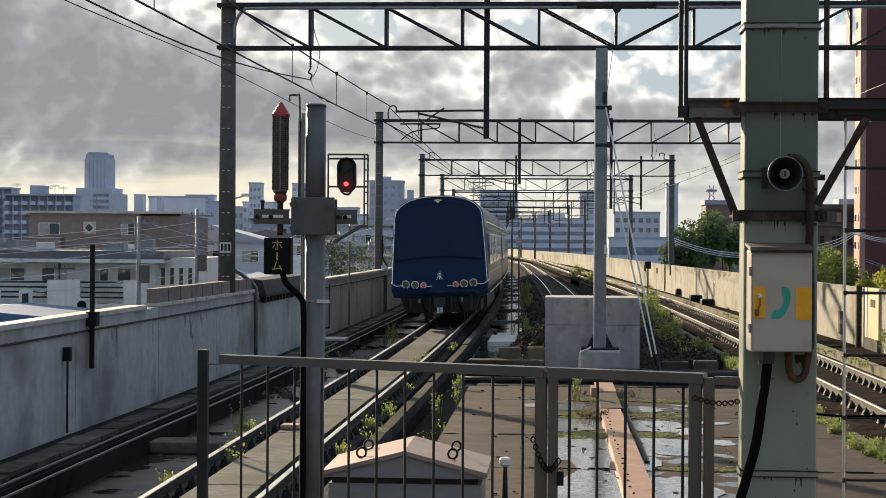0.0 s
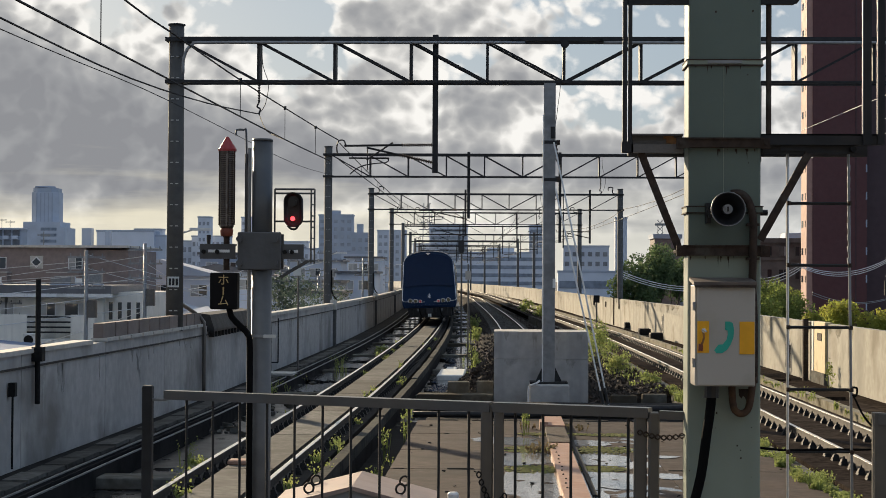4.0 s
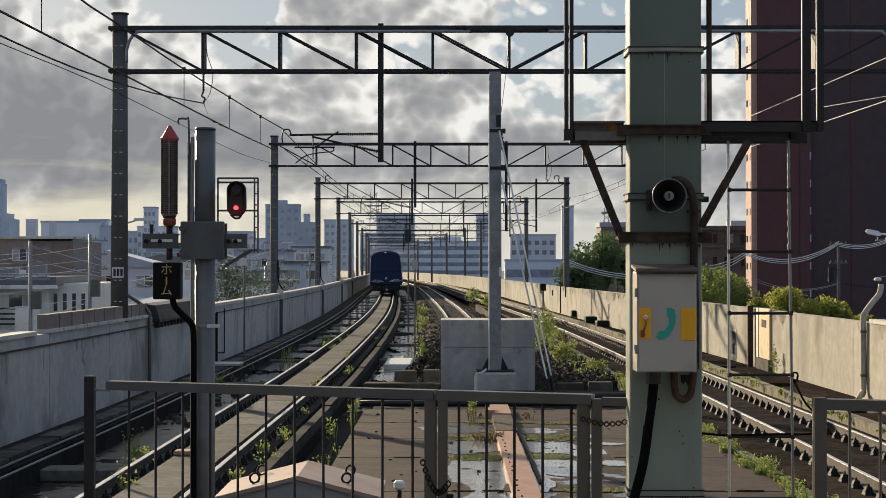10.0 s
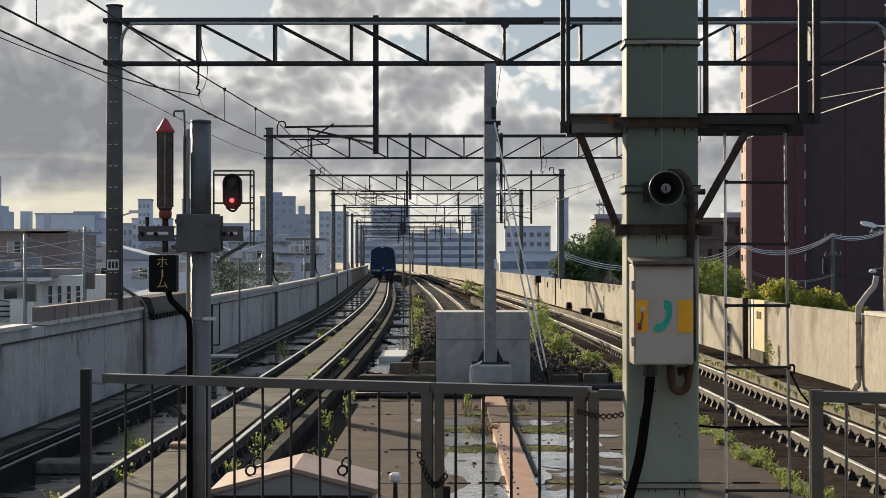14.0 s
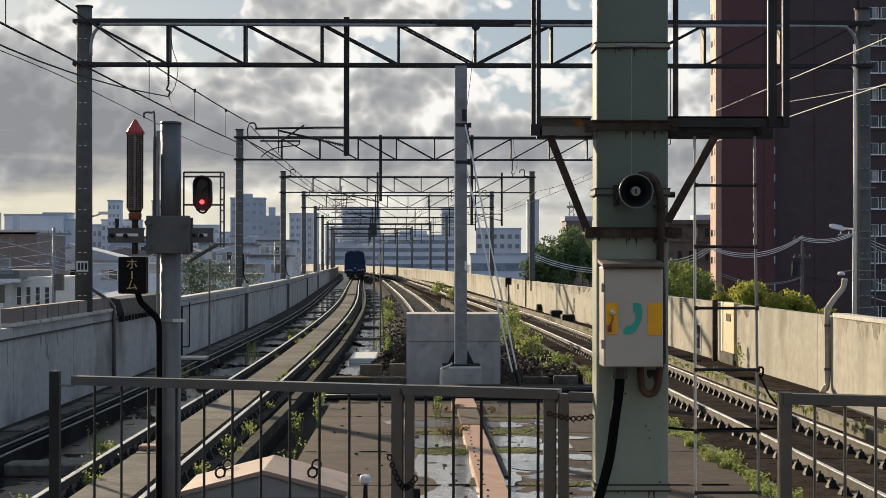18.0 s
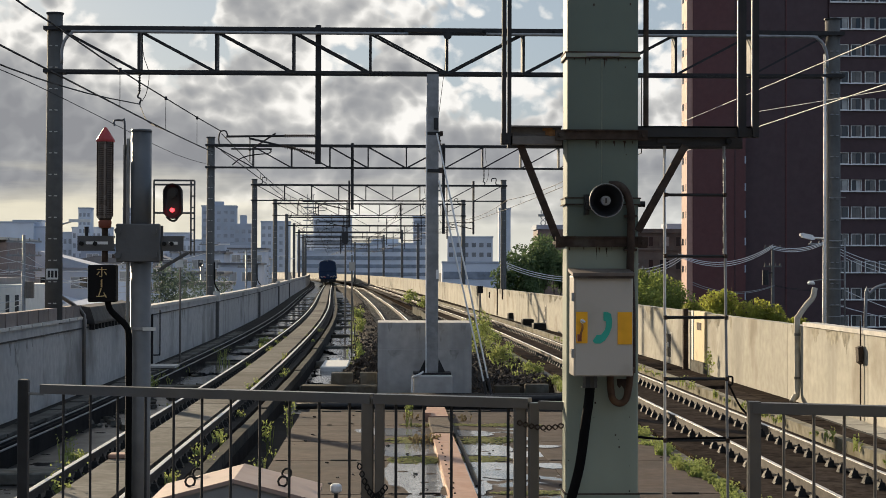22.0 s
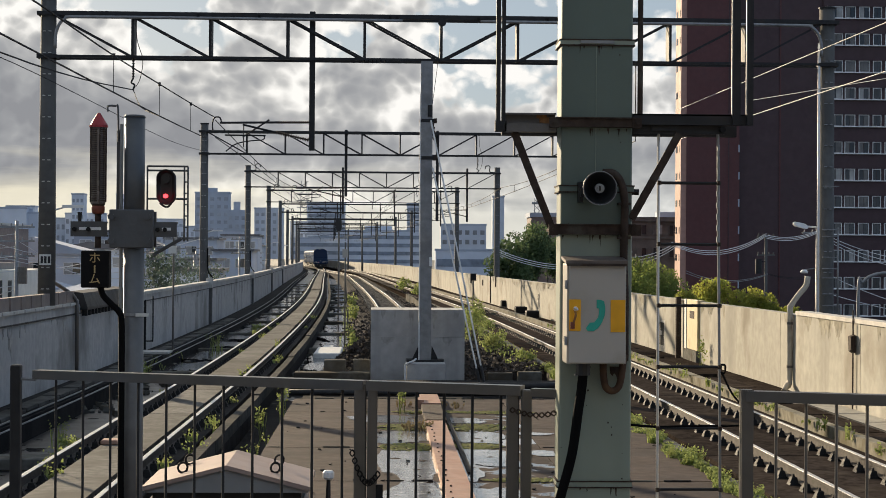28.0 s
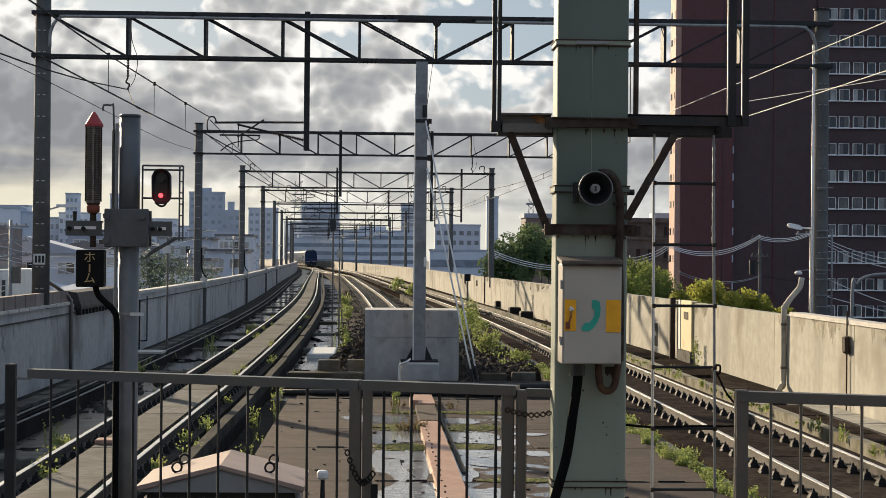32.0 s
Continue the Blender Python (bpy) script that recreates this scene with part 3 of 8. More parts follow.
for y in range(-20, 620, 25):
    x0, x1 = wall_l(y) + 1.5, wall_r(y) - 1.5
    box(bm, x0, x0 + 1.2, y, y + 1.2, GROUND - 0.1, -1.5)
    box(bm, x1 - 1.2, x1, y, y + 1.2, GROUND - 0.1, -1.5)
solo("viaduct_piers", bm, "wall", "square concrete piers below the viaduct", "pier", kind="structure")


def parapet(name, line, side, y0, y1, length, top, foot, label, mat="wall"):
    """A parapet of cast panels with open joints, its outer side away from the tracks."""
    root = thing(name, label, "wall", kind="structure")
    y = y0
    while y < 150:
        e = min(y + length, 150)
        bm = bmnew()
        xs = [line(y), line(e)]
        w = 0.22 * side
        loft(bm, [[(x, yy, foot), (x + w, yy, foot), (x + w, yy, top), (x, yy, top)] for x, yy in zip(xs, (y + 0.012, e - 0.012))])
        part("panel", bm, mat, root)
        y = e
    bm = bmnew()
    w = 0.22 * side
    while y < y1:
        e = min(y + 10, y1)
        loft(bm, [[(line(yy), yy, foot), (line(yy) + w, yy, foot), (line(yy) + w, yy, top), (line(yy), yy, top)] for yy in (y + 0.02, (y + e) / 2, e - 0.02)])
        y = e
    tagged(part("panels", bm, mat, root), kind="stuff")
    return root


wl_root = parapet("wall_left", wall_l, -1, -30, 600, 5.0, 1.33, -0.62, "grey weathered concrete parapet in shade")
bm = bmnew()
strip(bm, wall_l, [(-0.27, 1.33), (0.04, 1.33), (0.04, 1.40), (-0.27, 1.40)], along(-30, 29, 3))
part("coping", bm, "cap", wl_root, "pale concrete coping")
bm = bmnew()
strip(bm, wall_l, [(-0.27, 1.33), (0.05, 1.33), (0.05, 1.42), (-0.27, 1.42)], along(46.7, 600, 4, 8))
part("coping", bm, "cap", wl_root, "pale concrete coping")
bm = bmnew()
strip(bm, wall_l, [(0.002, 1.115), (0.03, 1.115), (0.03, 1.145), (0.002, 1.145)], along(-30, 600, 4, 8))
part("cable", bm, "dark_steel", wl_root, "sagging cable along the wall")
wr_root = parapet("wall_right", wall_r, 1, -30, 600, 6.0, 1.36, -0.62, "sunlit beige concrete parapet with rain streaks", "wall_r")
bm = bmnew()
strip(bm, wall_r, [(-0.03, 1.36), (0.26, 1.36), (0.26, 1.44), (-0.03, 1.44)], along(-30, 34.6, 3))
part("coping", bm, "cap", wr_root, "white concrete coping")

for y in (71.0, 101.0, 134.0, 169.0):
    x = wall_l(y)
    part("pilaster", one(box, x + 0.002, x + 0.13, y - 0.5, y - 0.22, -0.62, 1.16), "pole", wl_root, "dark stub under the mast")
    part("pilaster_cap", one(box, x - 0.1, x + 0.15, y - 0.55, y - 0.18, 1.16, 1.56), "cap", wl_root)
# brown fence panels and a steel hood on the left parapet
root = thing("parapet_extension", "brown sheet panels standing on the concrete parapet", "wall panels", kind="structure")
for k in range(10):
    y0 = 29.9 + k * 0.95
    bm = bmnew()
    box(bm, wall_l(y0) - 0.2, wall_l(y0) - 0.02, y0 + 0.02, y0 + 0.91, 1.40, 1.66)
    part("panel", bm, "panel", root)
    bm = bmnew()
    box(bm, wall_l(y0) - 0.24, wall_l(y0) + 0.06, y0 + 0.01, y0 + 0.90, 1.34, 1.40)
    part("ledge", bm, "cap", root)
root = thing("cable_hood", "grey steel hood over cables at the parapet", "cable cover", kind="structure")
bm = bmnew()
x = wall_l(37) + 0.02
loft(bm, [[(x - 0.25, y, 1.2), (x + 0.16, y, 1.2), (x + 0.16, y, 1.26), (x + 0.05, y, 1.60), (x - 0.25, y, 1.64)] for y in (40.0, 46.6)])
part("hood", bm, "dark_steel", root)
bm = bmnew()
for k in range(13):
    box(bm, x + 0.0, x + 0.12, 40.2 + 0.48 * k, 40.3 + 0.48 * k, 1.06, 1.2)
part("cable_clips", bm, "dark_steel", root)
bm = bmnew()
hose(bm, [(x + 0.06, 39.2, -0.3), (x + 0.06, 39.2, 1.25), (x + 0.03, 39.2, 1.46), (x - 0.12, 39.0, 1.66), (x - 0.36, 37.6, 2.0)], 0.045)
part("conduit", bm, "grey_steel", root, smooth=True)

# cable trough along the left wall
root = thing("cable_trough", "concrete cable trough with lids along the wall", "cable trough", kind="structure")
bm = bmnew()
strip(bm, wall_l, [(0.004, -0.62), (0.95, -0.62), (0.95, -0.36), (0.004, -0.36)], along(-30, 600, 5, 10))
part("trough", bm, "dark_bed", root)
lid = mesh_of("lid", one(box, 0.34, 0.70, 0.0, 0.96, 0.0, 0.06), "bed")
for k in range(62):
    y = 14 + k * 1.0
    ob = new("lid", lid)
    ob.parent = root
    ob.matrix_basis = pose(wall_l(y), y, -0.36 + 0.012 * math.sin(k * 2.3), 0, 0.6 * math.sin(k * 1.7), 0)
bm = bmnew()
for dx in (0.86, 1.18):
    strip(bm, wall_l, [(dx, -0.62), (dx + 0.05, -0.62), (dx + 0.05, -0.325), (dx, -0.325)], along(-20, 300, 5, 10))
part("trough_edge", bm, "dark_bed", root)
bm = bmnew()
for dx in (0.86, 1.18):
    strip(bm, wall_l, [(dx + 0.01, -0.325), (dx + 0.04, -0.325), (dx + 0.04, -0.305), (dx + 0.01, -0.305)], along(-20, 300, 5, 10))
part("pipe", bm, "galv", root, "thin pipes along the trough")


# ---- tracks ----
def rail_set(root, line, y0, y1, gauge=1.067):
    """Two rails: dark web and foot, bright worn head."""
    for s in (-1, 1):
        o = s * (gauge / 2 + 0.032)
        ys = along(y0, y1, 3, 6)
        bm = bmnew()
        strip(bm, line, [(o - 0.065, -0.15), (o + 0.065, -0.15), (o + 0.065, -0.138), (o + 0.012, -0.12), (o + 0.012, -0.045), (o + 0.032, -0.034), (o + 0.032, -0.004), (o - 0.032, -0.004), (o - 0.032, -0.034), (o - 0.012, -0.045), (o - 0.012, -0.12), (o - 0.065, -0.138)], ys)
        ob = part("rail", bm, "rail_side", root)
        bm = bmnew()
        strip(bm, line, [(o - 0.033, -0.006), (o + 0.033, -0.006), (o + 0.027, 0.0), (o - 0.027, 0.0)], ys)
        part("railhead", bm, "rail_top", ob, "shiny worn rail head")


def fastener_mesh():
    """Base plate, two sloped clips with their bolts."""
    bm = bmnew()
    loft(bm, [[(-0.17, -0.085, -0.175), (0.17, -0.085, -0.175), (0.17, 0.085, -0.175), (-0.17, 0.085, -0.175)], [(-0.15, -0.07, -0.145), (0.15, -0.07, -0.145), (0.15, 0.07, -0.145), (-0.15, 0.07, -0.145)]])
    for s in (-1, 1):
        loft(bm, [[(s * 0.112 + a * 0.05, b * 0.065, -0.145) for a, b in ((-1, -1), (1, -1), (1, 1), (-1, 1))], [(s * 0.100 + a * 0.030, b * 0.040, -0.085) for a, b in ((-1, -1), (1, -1), (1, 1), (-1, 1))]])
        rod(bm, (s * 0.105, 0, -0.088), (s * 0.105, 0, -0.048), 0.020, 0.010, 6)
    return mesh_of("fastener", bm, "black_iron")


FAST = fastener_mesh()


def fasteners(root, line, y0, y1, gap=0.6, gauge=1.067):
    for s in (-1, 1):
        y = y0
        while y < y1:
            ob = new("fastener", FAST)
            ob.parent = root
            ob.matrix_basis = pose(line(y) + s * (gauge / 2 + 0.032), y, 0)
            y += gap


# track of the departing train: slab with raised edges
ta = thing("track_a", "slab track with shiny rails curving away to the left", "railway track", kind="structure")
y = -12.0
while y < 130:
    bm = bmnew()
    e = y + 4.95
    loft(bm, [[(track_a(yy) - 0.34, yy, -0.62), (track_a(yy) + 0.34, yy, -0.62), (track_a(yy) + 0.34, yy, -0.10), (track_a(yy) - 0.34, yy, -0.10)] for yy in (y, e)])
    part("slab", bm, "bed", ta)
    y += 5.0
bm = bmnew()
strip(bm, track_a, [(-0.36, -0.62), (0.36, -0.62), (0.36, -0.10), (-0.36, -0.10)], along(130, 600, 8))
part("slab", bm, "bed", ta)
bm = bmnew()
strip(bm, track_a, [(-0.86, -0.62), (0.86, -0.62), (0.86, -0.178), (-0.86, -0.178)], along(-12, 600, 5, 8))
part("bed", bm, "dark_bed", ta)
rail_set(ta, track_a, -12, 600)
fasteners(ta, track_a, 14, 70)
bm = bmnew()
strip(bm, track_a, [(1.0, -0.62), (1.15, -0.62), (1.15, -0.10), (1.0, -0.10)], along(64, 520, 4, 8))
part("guard_beam", bm, "timber", ta, "weathered side beam")
for k in range(14):
    y = 8 + k * 4.0
    bm = bmnew()
    strip(bm, track_a, [(1.0, -0.30), (1.15, -0.30), (1.15, -0.10 - 0.012 * (k % 3)), (1.0, -0.10 - 0.012 * (k % 3))], [y + 0.03, y + 2, y + 3.97])
    part("guard_beam", bm, "timber", ta, "weathered side beam")
bm = bmnew()
strip(bm, track_a, [(0.90, -0.62), (1.14, -0.62), (1.14, -0.30), (0.90, -0.30)], along(8, 64, 4))
part("beam_foot", bm, "dark_bed", ta)

# middle track on ballast, ending behind the concrete block
tb = thing("track_b", "ballasted track with pale rails", "railway track", kind="structure")
bm = bmnew()
rows = []
rng = random.Random(4)
for y in along(42.5, 300, 2.5, 8):
    x = track_b(y)
    rows.append([(x - 2.1 + rng.uniform(-.15, .15), y, -0.60), (x - 1.5, y, -0.26 + rng.uniform(-.04, .04)), (x - 0.6, y, -0.19), (x + 0.6, y, -0.19), (x + 1.6, y, -0.26 + rng.uniform(-.04, .04)), (x + 2.2, y, -0.60)])
loft(bm, rows, closed=False, caps=False)
part("ballast_bed", bm, "ballast", tb, "dark ballast")
rail_set(tb, track_b, 46, 310)
bm = bmnew()
y = 46.3
while y < 200:
    x = track_b(y)
    box(bm, x - 1.0, x + 1.0, y - 0.11, y + 0.11, -0.28, -0.155)
    y += 0.62
tagged(part("sleepers", bm, "bed", tb), kind="stuff")

# track at the sunny wall
tcr = thing("track_c", "slab track with rows of black rail fasteners", "railway track", kind="structure")
y = -12.0
while y < 120:
    bm = bmnew()
    loft(bm, [[(track_c(yy) - 1.15, yy, -0.62), (track_c(yy) + 1.15, yy, -0.62), (track_c(yy) + 1.15, yy, -0.178), (track_c(yy) - 1.15, yy, -0.178)] for yy in (y, y + 4.95)])
    part("slab", bm, "slab_c", tcr)
    y += 5.0
bm = bmnew()
strip(bm, track_c, [(-1.15, -0.62), (1.15, -0.62), (1.15, -0.178), (-1.15, -0.178)], along(120, 560, 8))
part("slab", bm, "slab_c", tcr)
rail_set(tcr, track_c, -12, 560)
fasteners(tcr, track_c, 14, 84)
bm = bmnew()
strip(bm, track_c, [(1.40, -0.62), (1.58, -0.62), (1.58, -0.09), (1.40, -0.09)], along(8, 300, 4, 8))
part("kerb", bm, "kerb_pale", tcr, "mossy concrete kerb with sunlight in its colour")
bm = bmnew()
loft(bm, [[(track_c(y) + 1.60, y, -0.62), (wall_r(y) - 0.004, y, -0.62), (wall_r(y) - 0.004, y, -0.24), (track_c(y) + 1.60, y, -0.24)] for y in along(8, 300, 4, 8)])
part("walkway", bm, "slab_c", tcr, "dark walkway beside the wall")
lid = mesh_of("trough_lid", one(box, 1.78, 2.30, 0.0, 0.97, -0.24, -0.17), "slab_c")
for k in range(40):
    y = 14 + k
    if k % 7 == 3:
        continue
    ob = new("trough_lid", lid)
    ob.parent = tcr
    ob.matrix_basis = pose(track_c(y), y, 0.006 * math.sin(k * 2.1), 0, 0, 0.8 * math.sin(k * 1.3))
bm = bmnew()
strip(bm, track_c, [(-1.55, -0.62), (-1.38, -0.62), (-1.38, -0.11), (-1.55, -0.11)], along(8, 120, 4, 8))
part("kerb", bm, "kerb", tcr, "mossy concrete kerb")
for k in range(8):
    y = 22.0 + 1.5 * k
    x = wall_r(y) - 0.02
    bm = one(box, x - 0.62, x, y + 0.01, y + 1.47, -0.24, -0.205 + 0.004 * (k % 3))
    bevel(bm, 0.01)
    part("cover_slab", bm, "pale_slab", tcr, "pale wet concrete cover slab")
    if k < 7:
        part("cover_edge", one(box, x - 0.74, x - 0.66, y + 0.02, y + 1.48, -0.24, -0.165), "black_iron", tcr, "black strip beside the cover slabs")

# dark ballast fill between the middle track and the sunny one
fr_ = random.Random(8)
bm = bmnew()
rows = []
for y in along(39.6, 420, 0.9, 6):
    x0, x1 = max(track_b(y) + 1.5, 2.5), track_c(y) - 1.53
    rows.append([(x0, y, -0.62)] + [(x0 + 0.05 + (x1 - x0 - 0.05) * q / 6, y, (-0.30 + 0.16 * q / 6 + fr_.uniform(-.05, .05)) if y > 40 else -0.6) for q in range(7)])
loft(bm, rows, closed=False, caps=False)
solo("ballast_fill", bm, "ballast", "dark ballast between two tracks", "ballast", kind="structure")

# brown deck with joints between its slabs
deck = thing("station_deck", "brown wet concrete deck slabs with puddles and moss", "deck", kind="structure")
DECK = -0.13
yy = [8.0, 10.9, 13.7, 16.6, 19.9, 23.4, 26.0, 28.7, 31.4]
xs = [-1.55, 0.35, 2.25, 4.05]
for y0, y1 in zip(yy, yy[1:]):
    for x0, x1 in zip(xs, xs[1:]):
        part("deck_slab", one(box, x0 + 0.006, x1 - 0.006, y0 + 0.02, y1 - 0.02, -0.62, DECK), "wet_deck" if 16 < y0 < 28 and 0 < x0 < 2 else "deck", deck)
# dark sheet laid for the shade between guard beam and deck
part("edge_gutter", one(box, -2.30, -1.56, 8.1, 36.0, -0.64, -0.56), "dark_bed", deck, "dark strip standing in for the shade beside the deck")
part("joint_fill", one(box, -1.53, 4.03, 8.1, 31.3, -0.60, DECK - 0.03), "dark_bed", deck)


def blot(cx, cy, rx, ry, z, seed, n=64, rough=0.30):
    """A flat patch with an uneven outline."""
    r = random.Random(seed)
    ph = [(r.uniform(0, 6.28), r.uniform(0.3, 1) / k ** 0.75, k) for k in (2, 3, 4, 5, 7, 9, 13, 17)]
    bm = bmesh.new()
    top, low = [], []
    for k in range(n):
        t = 2 * math.pi * k / n
        q = 1 + rough * sum(a * math.sin(m * t + p) for p, a, m in ph)
        top.append(bm.verts.new((cx + rx * q * math.cos(t), cy + ry * q * math.sin(t), z)))
        low.append(bm.verts.new((cx + rx * q * 1.002 * math.cos(t), cy + ry * q * 1.002 * math.sin(t), z - (0.004 if z > -0.3 else 0.115))))
    bm.faces.new(top)
    for k in range(n):
        bm.faces.new((low[k], low[(k + 1) % n], top[(k + 1) % n], top[k]))
    return bm


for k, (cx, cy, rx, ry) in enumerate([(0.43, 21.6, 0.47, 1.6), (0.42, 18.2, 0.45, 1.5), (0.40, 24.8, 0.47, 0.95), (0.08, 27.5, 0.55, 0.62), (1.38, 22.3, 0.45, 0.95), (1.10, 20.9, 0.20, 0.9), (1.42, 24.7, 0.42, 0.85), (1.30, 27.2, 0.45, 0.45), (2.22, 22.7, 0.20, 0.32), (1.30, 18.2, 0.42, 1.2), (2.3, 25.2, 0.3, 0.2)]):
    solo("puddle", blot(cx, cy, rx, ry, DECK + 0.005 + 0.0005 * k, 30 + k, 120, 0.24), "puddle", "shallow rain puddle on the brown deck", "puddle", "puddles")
for k, (cx, cy, rx, ry) in enumerate([(0.40, 26.1, 0.40, 0.42), (0.45, 23.4, 0.42, 0.40), (1.55, 26.1, 0.50, 0.48), (1.35, 23.5, 0.36, 0.3), (1.75, 19.95, 0.46, 0.15), (0.9, 28.7, 0.6, 0.2), (2.0, 28.6, 0.6, 0.25)]):
    mr = random.Random(60 + k)
    bm = bmnew()
    for q in range(460):
        a, d = mr.uniform(0, 6.28), mr.random() ** 0.7
        px, py, r = cx + rx * 1.1 * d * math.cos(a), cy + ry * 1.1 * d * math.sin(a), mr.uniform(0.012, 0.036)
        z = DECK + 0.0135 + 0.00001 * q
        ring = [bm.verts.new((px + r * mr.uniform(.6, 1.2) * math.cos(t), py + r * mr.uniform(.6, 1.2) * math.sin(t), z - 0.006)) for t in (0.785 * n for n in range(8))]
        top = bm.verts.new((px, py, z + 0.004))
        for n in range(8):
            bm.faces.new((ring[n], ring[(n + 1) % 8], top))
    solo("moss_patch", bm, "moss", "yellow-green moss along a deck joint", "moss", "moss patches", "stuff")
# muddy islets standing out of the puddles
ir = random.Random(19)
bm = bmnew()
for q in range(20):
    px, py = ir.choice(((0.42, 21.6), (0.38, 24.8), (1.38, 22.3), (1.42, 24.7), (1.3, 27.2)))
    px, py = px + ir.gauss(0, 0.24), py + ir.gauss(0, 0.55)
    a, b = ir.uniform(0.02, 0.09), ir.uniform(0.02, 0.07)
    z = DECK + 0.0125 + 0.00002 * q
    ring = [bm.verts.new((px + a * ir.uniform(.55, 1.3) * math.cos(t), py + b * ir.uniform(.55, 1.3) * math.sin(t), z - 0.005)) for t in (math.pi / 7 * n for n in range(14))]
    top = bm.verts.new((px, py, z + 0.002))
    for n in range(14):
        bm.faces.new((ring[n], ring[(n + 1) % 14], top))
solo("mud_islets", bm, "deck", "brown mud islets standing out of the puddles", "mud", kind="stuff")
# dirt, moss and broken edges along the joints of the deck, chips lying on it
jr = random.Random(15)
bm = bmnew()
bm2 = bmnew()
for y in yy[2:]:
    x = -1.5
    while x < 4.0:
        w = jr.uniform(0.05, 0.45)
        if jr.random() < 0.6:
            box(bm if jr.random() < 0.55 else bm2, x, x + w, y - jr.uniform(0.01, 0.03), y + jr.uniform(0.01, 0.035), DECK - 0.03, DECK + jr.uniform(0.006, 0.02), pose(0, 0, 0))
        x += w + jr.uniform(0.0, 0.2)
for k in range(120):
    x, y, q = jr.uniform(-1.4, 3.9), 14 + 17 * jr.random(), jr.uniform(0.005, 0.017)
    box(bm2 if k % 3 else bm, -q * 1.6, q * 1.6, -q, q, -q * 0.4, q * 0.6, pose(x, y, DECK + 0.012, jr.uniform(-15, 15), jr.uniform(-15, 15), jr.uniform(0, 180)))
solo("joint_edging", bm, "kerb", "pale crumbling edges along the deck joints", "debris", kind="stuff")
solo("joint_dirt", bm2, "black_iron", "dark dirt and chips along the deck joints", "debris", kind="stuff")
# low ribs across the viaduct floor with rain water standing between them
rr = random.Random(77)
for k in range(13):
    y = 43.0 + 11.2 * k
    for x0, x1 in ((wall_l(y) + 1.25, track_a(y) - 0.90), (track_a(y) + 1.16, track_b(y) - 1.75)):
        bm = one(box, x0, x1, y - 0.25, y + 0.25, -0.62, -0.47 + rr.uniform(0, 0.05))
        bevel(bm, 0.02)
        solo("floor_rib", bm, "kerb", "low stained concrete rib across the viaduct floor", "floor rib", "floor ribs")
for k in range(12):
    y = 43.0 + 11.2 * k
    for s, (x0, x1) in enumerate(((wall_l(y) + 1.3, track_a(y) - 0.92), (track_a(y) + 1.2, track_b(y) - 1.9))):
        for q in range(2):
            cy = y + 3.4 + 4.6 * q + rr.uniform(-.7, .7)
            w = (x1 - x0) * rr.uniform(0.34, 0.5)
            cx = x0 + w + (x1 - x0 - 2 * w) * rr.random() if s else track_a(cy) - 1.8
            w = w if s else 0.72
            solo("puddle", blot(cx, cy, w, rr.uniform(1.6, 2.5), -0.505 + 0.001 * q, 90 + 7 * k + 3 * s + q, 64, 0.40), "puddle_dark", "rain puddle on the dark viaduct floor", "puddle", "puddles")
bm = bmnew()
for k in range(700):
    y = 33 + 110 * rr.random() ** 1.5
    x = rr.choice((rr.uniform(wall_l(y) + 1.2, track_a(y) - 0.9), rr.uniform(track_a(y) + 1.2, track_a(y) + 2.6), rr.uniform(track_c(y) - 2.6, track_c(y) - 1.6)))
    q = rr.uniform(0.03, 0.12)
    m = pose(x, y, -0.61 + q * 0.3, rr.uniform(-20, 20), rr.uniform(-20, 20), rr.uniform(0, 180))
    box(bm, -q, q, -q * 0.7, q * 0.7, -q * 0.5, q * 0.5, m)
solo("rubble", bm, "kerb", "broken concrete chips strewn over the viaduct floor", "rubble", kind="stuff")
bm = one(box, -1.92, -1.12, 50.0, 53.5, -0.62, -0.36)
box(bm, -1.85, -1.5, 54.2, 57.0, -0.62, -0.48)
bevel(bm, 0.03)
solo("pale_slab", bm, "plate", "pale concrete slab lying beside the track", "slab")

# platform under the camera
root = thing("platform", "concrete station platform end", "platform", kind="structure")
bm = bmnew()
loft(bm, [[(-2.2, -25, z), (3.6, -25, z), (3.6, 7.6, z), (0.9, 8.7, z), (-2.2, 9.9, z)] for z in (-0.6, 0.78)])
part("platform_slab", bm, "platform", root)
# added out of view: keeps sky light off surfaces that face the camera
solo("wall_station", one(box, -16, 18, -12.4, -12, GROUND, 9.0), "pole", "unseen dark wall added behind the camera to block sky light", "wall", kind="structure")


# ---- overhead line gantries ----
GANTRIES = [(36.7, -7.13, 9.75), (71.0, -7.32, 9.0), (101.0, -7.82, 7.0), (134.0, -8.75, 6.1), (169.0, -9.9, 5.05), (202.0, -10.95, 3.8), (235.0, -12.05, 2.2), (269.0, -13.15, -0.4), (302.0, -14.4, -3.1), (336.0, -15.9, -6.2)]
LOW, HIGH, TOP = 6.74, 7.66, 7.98


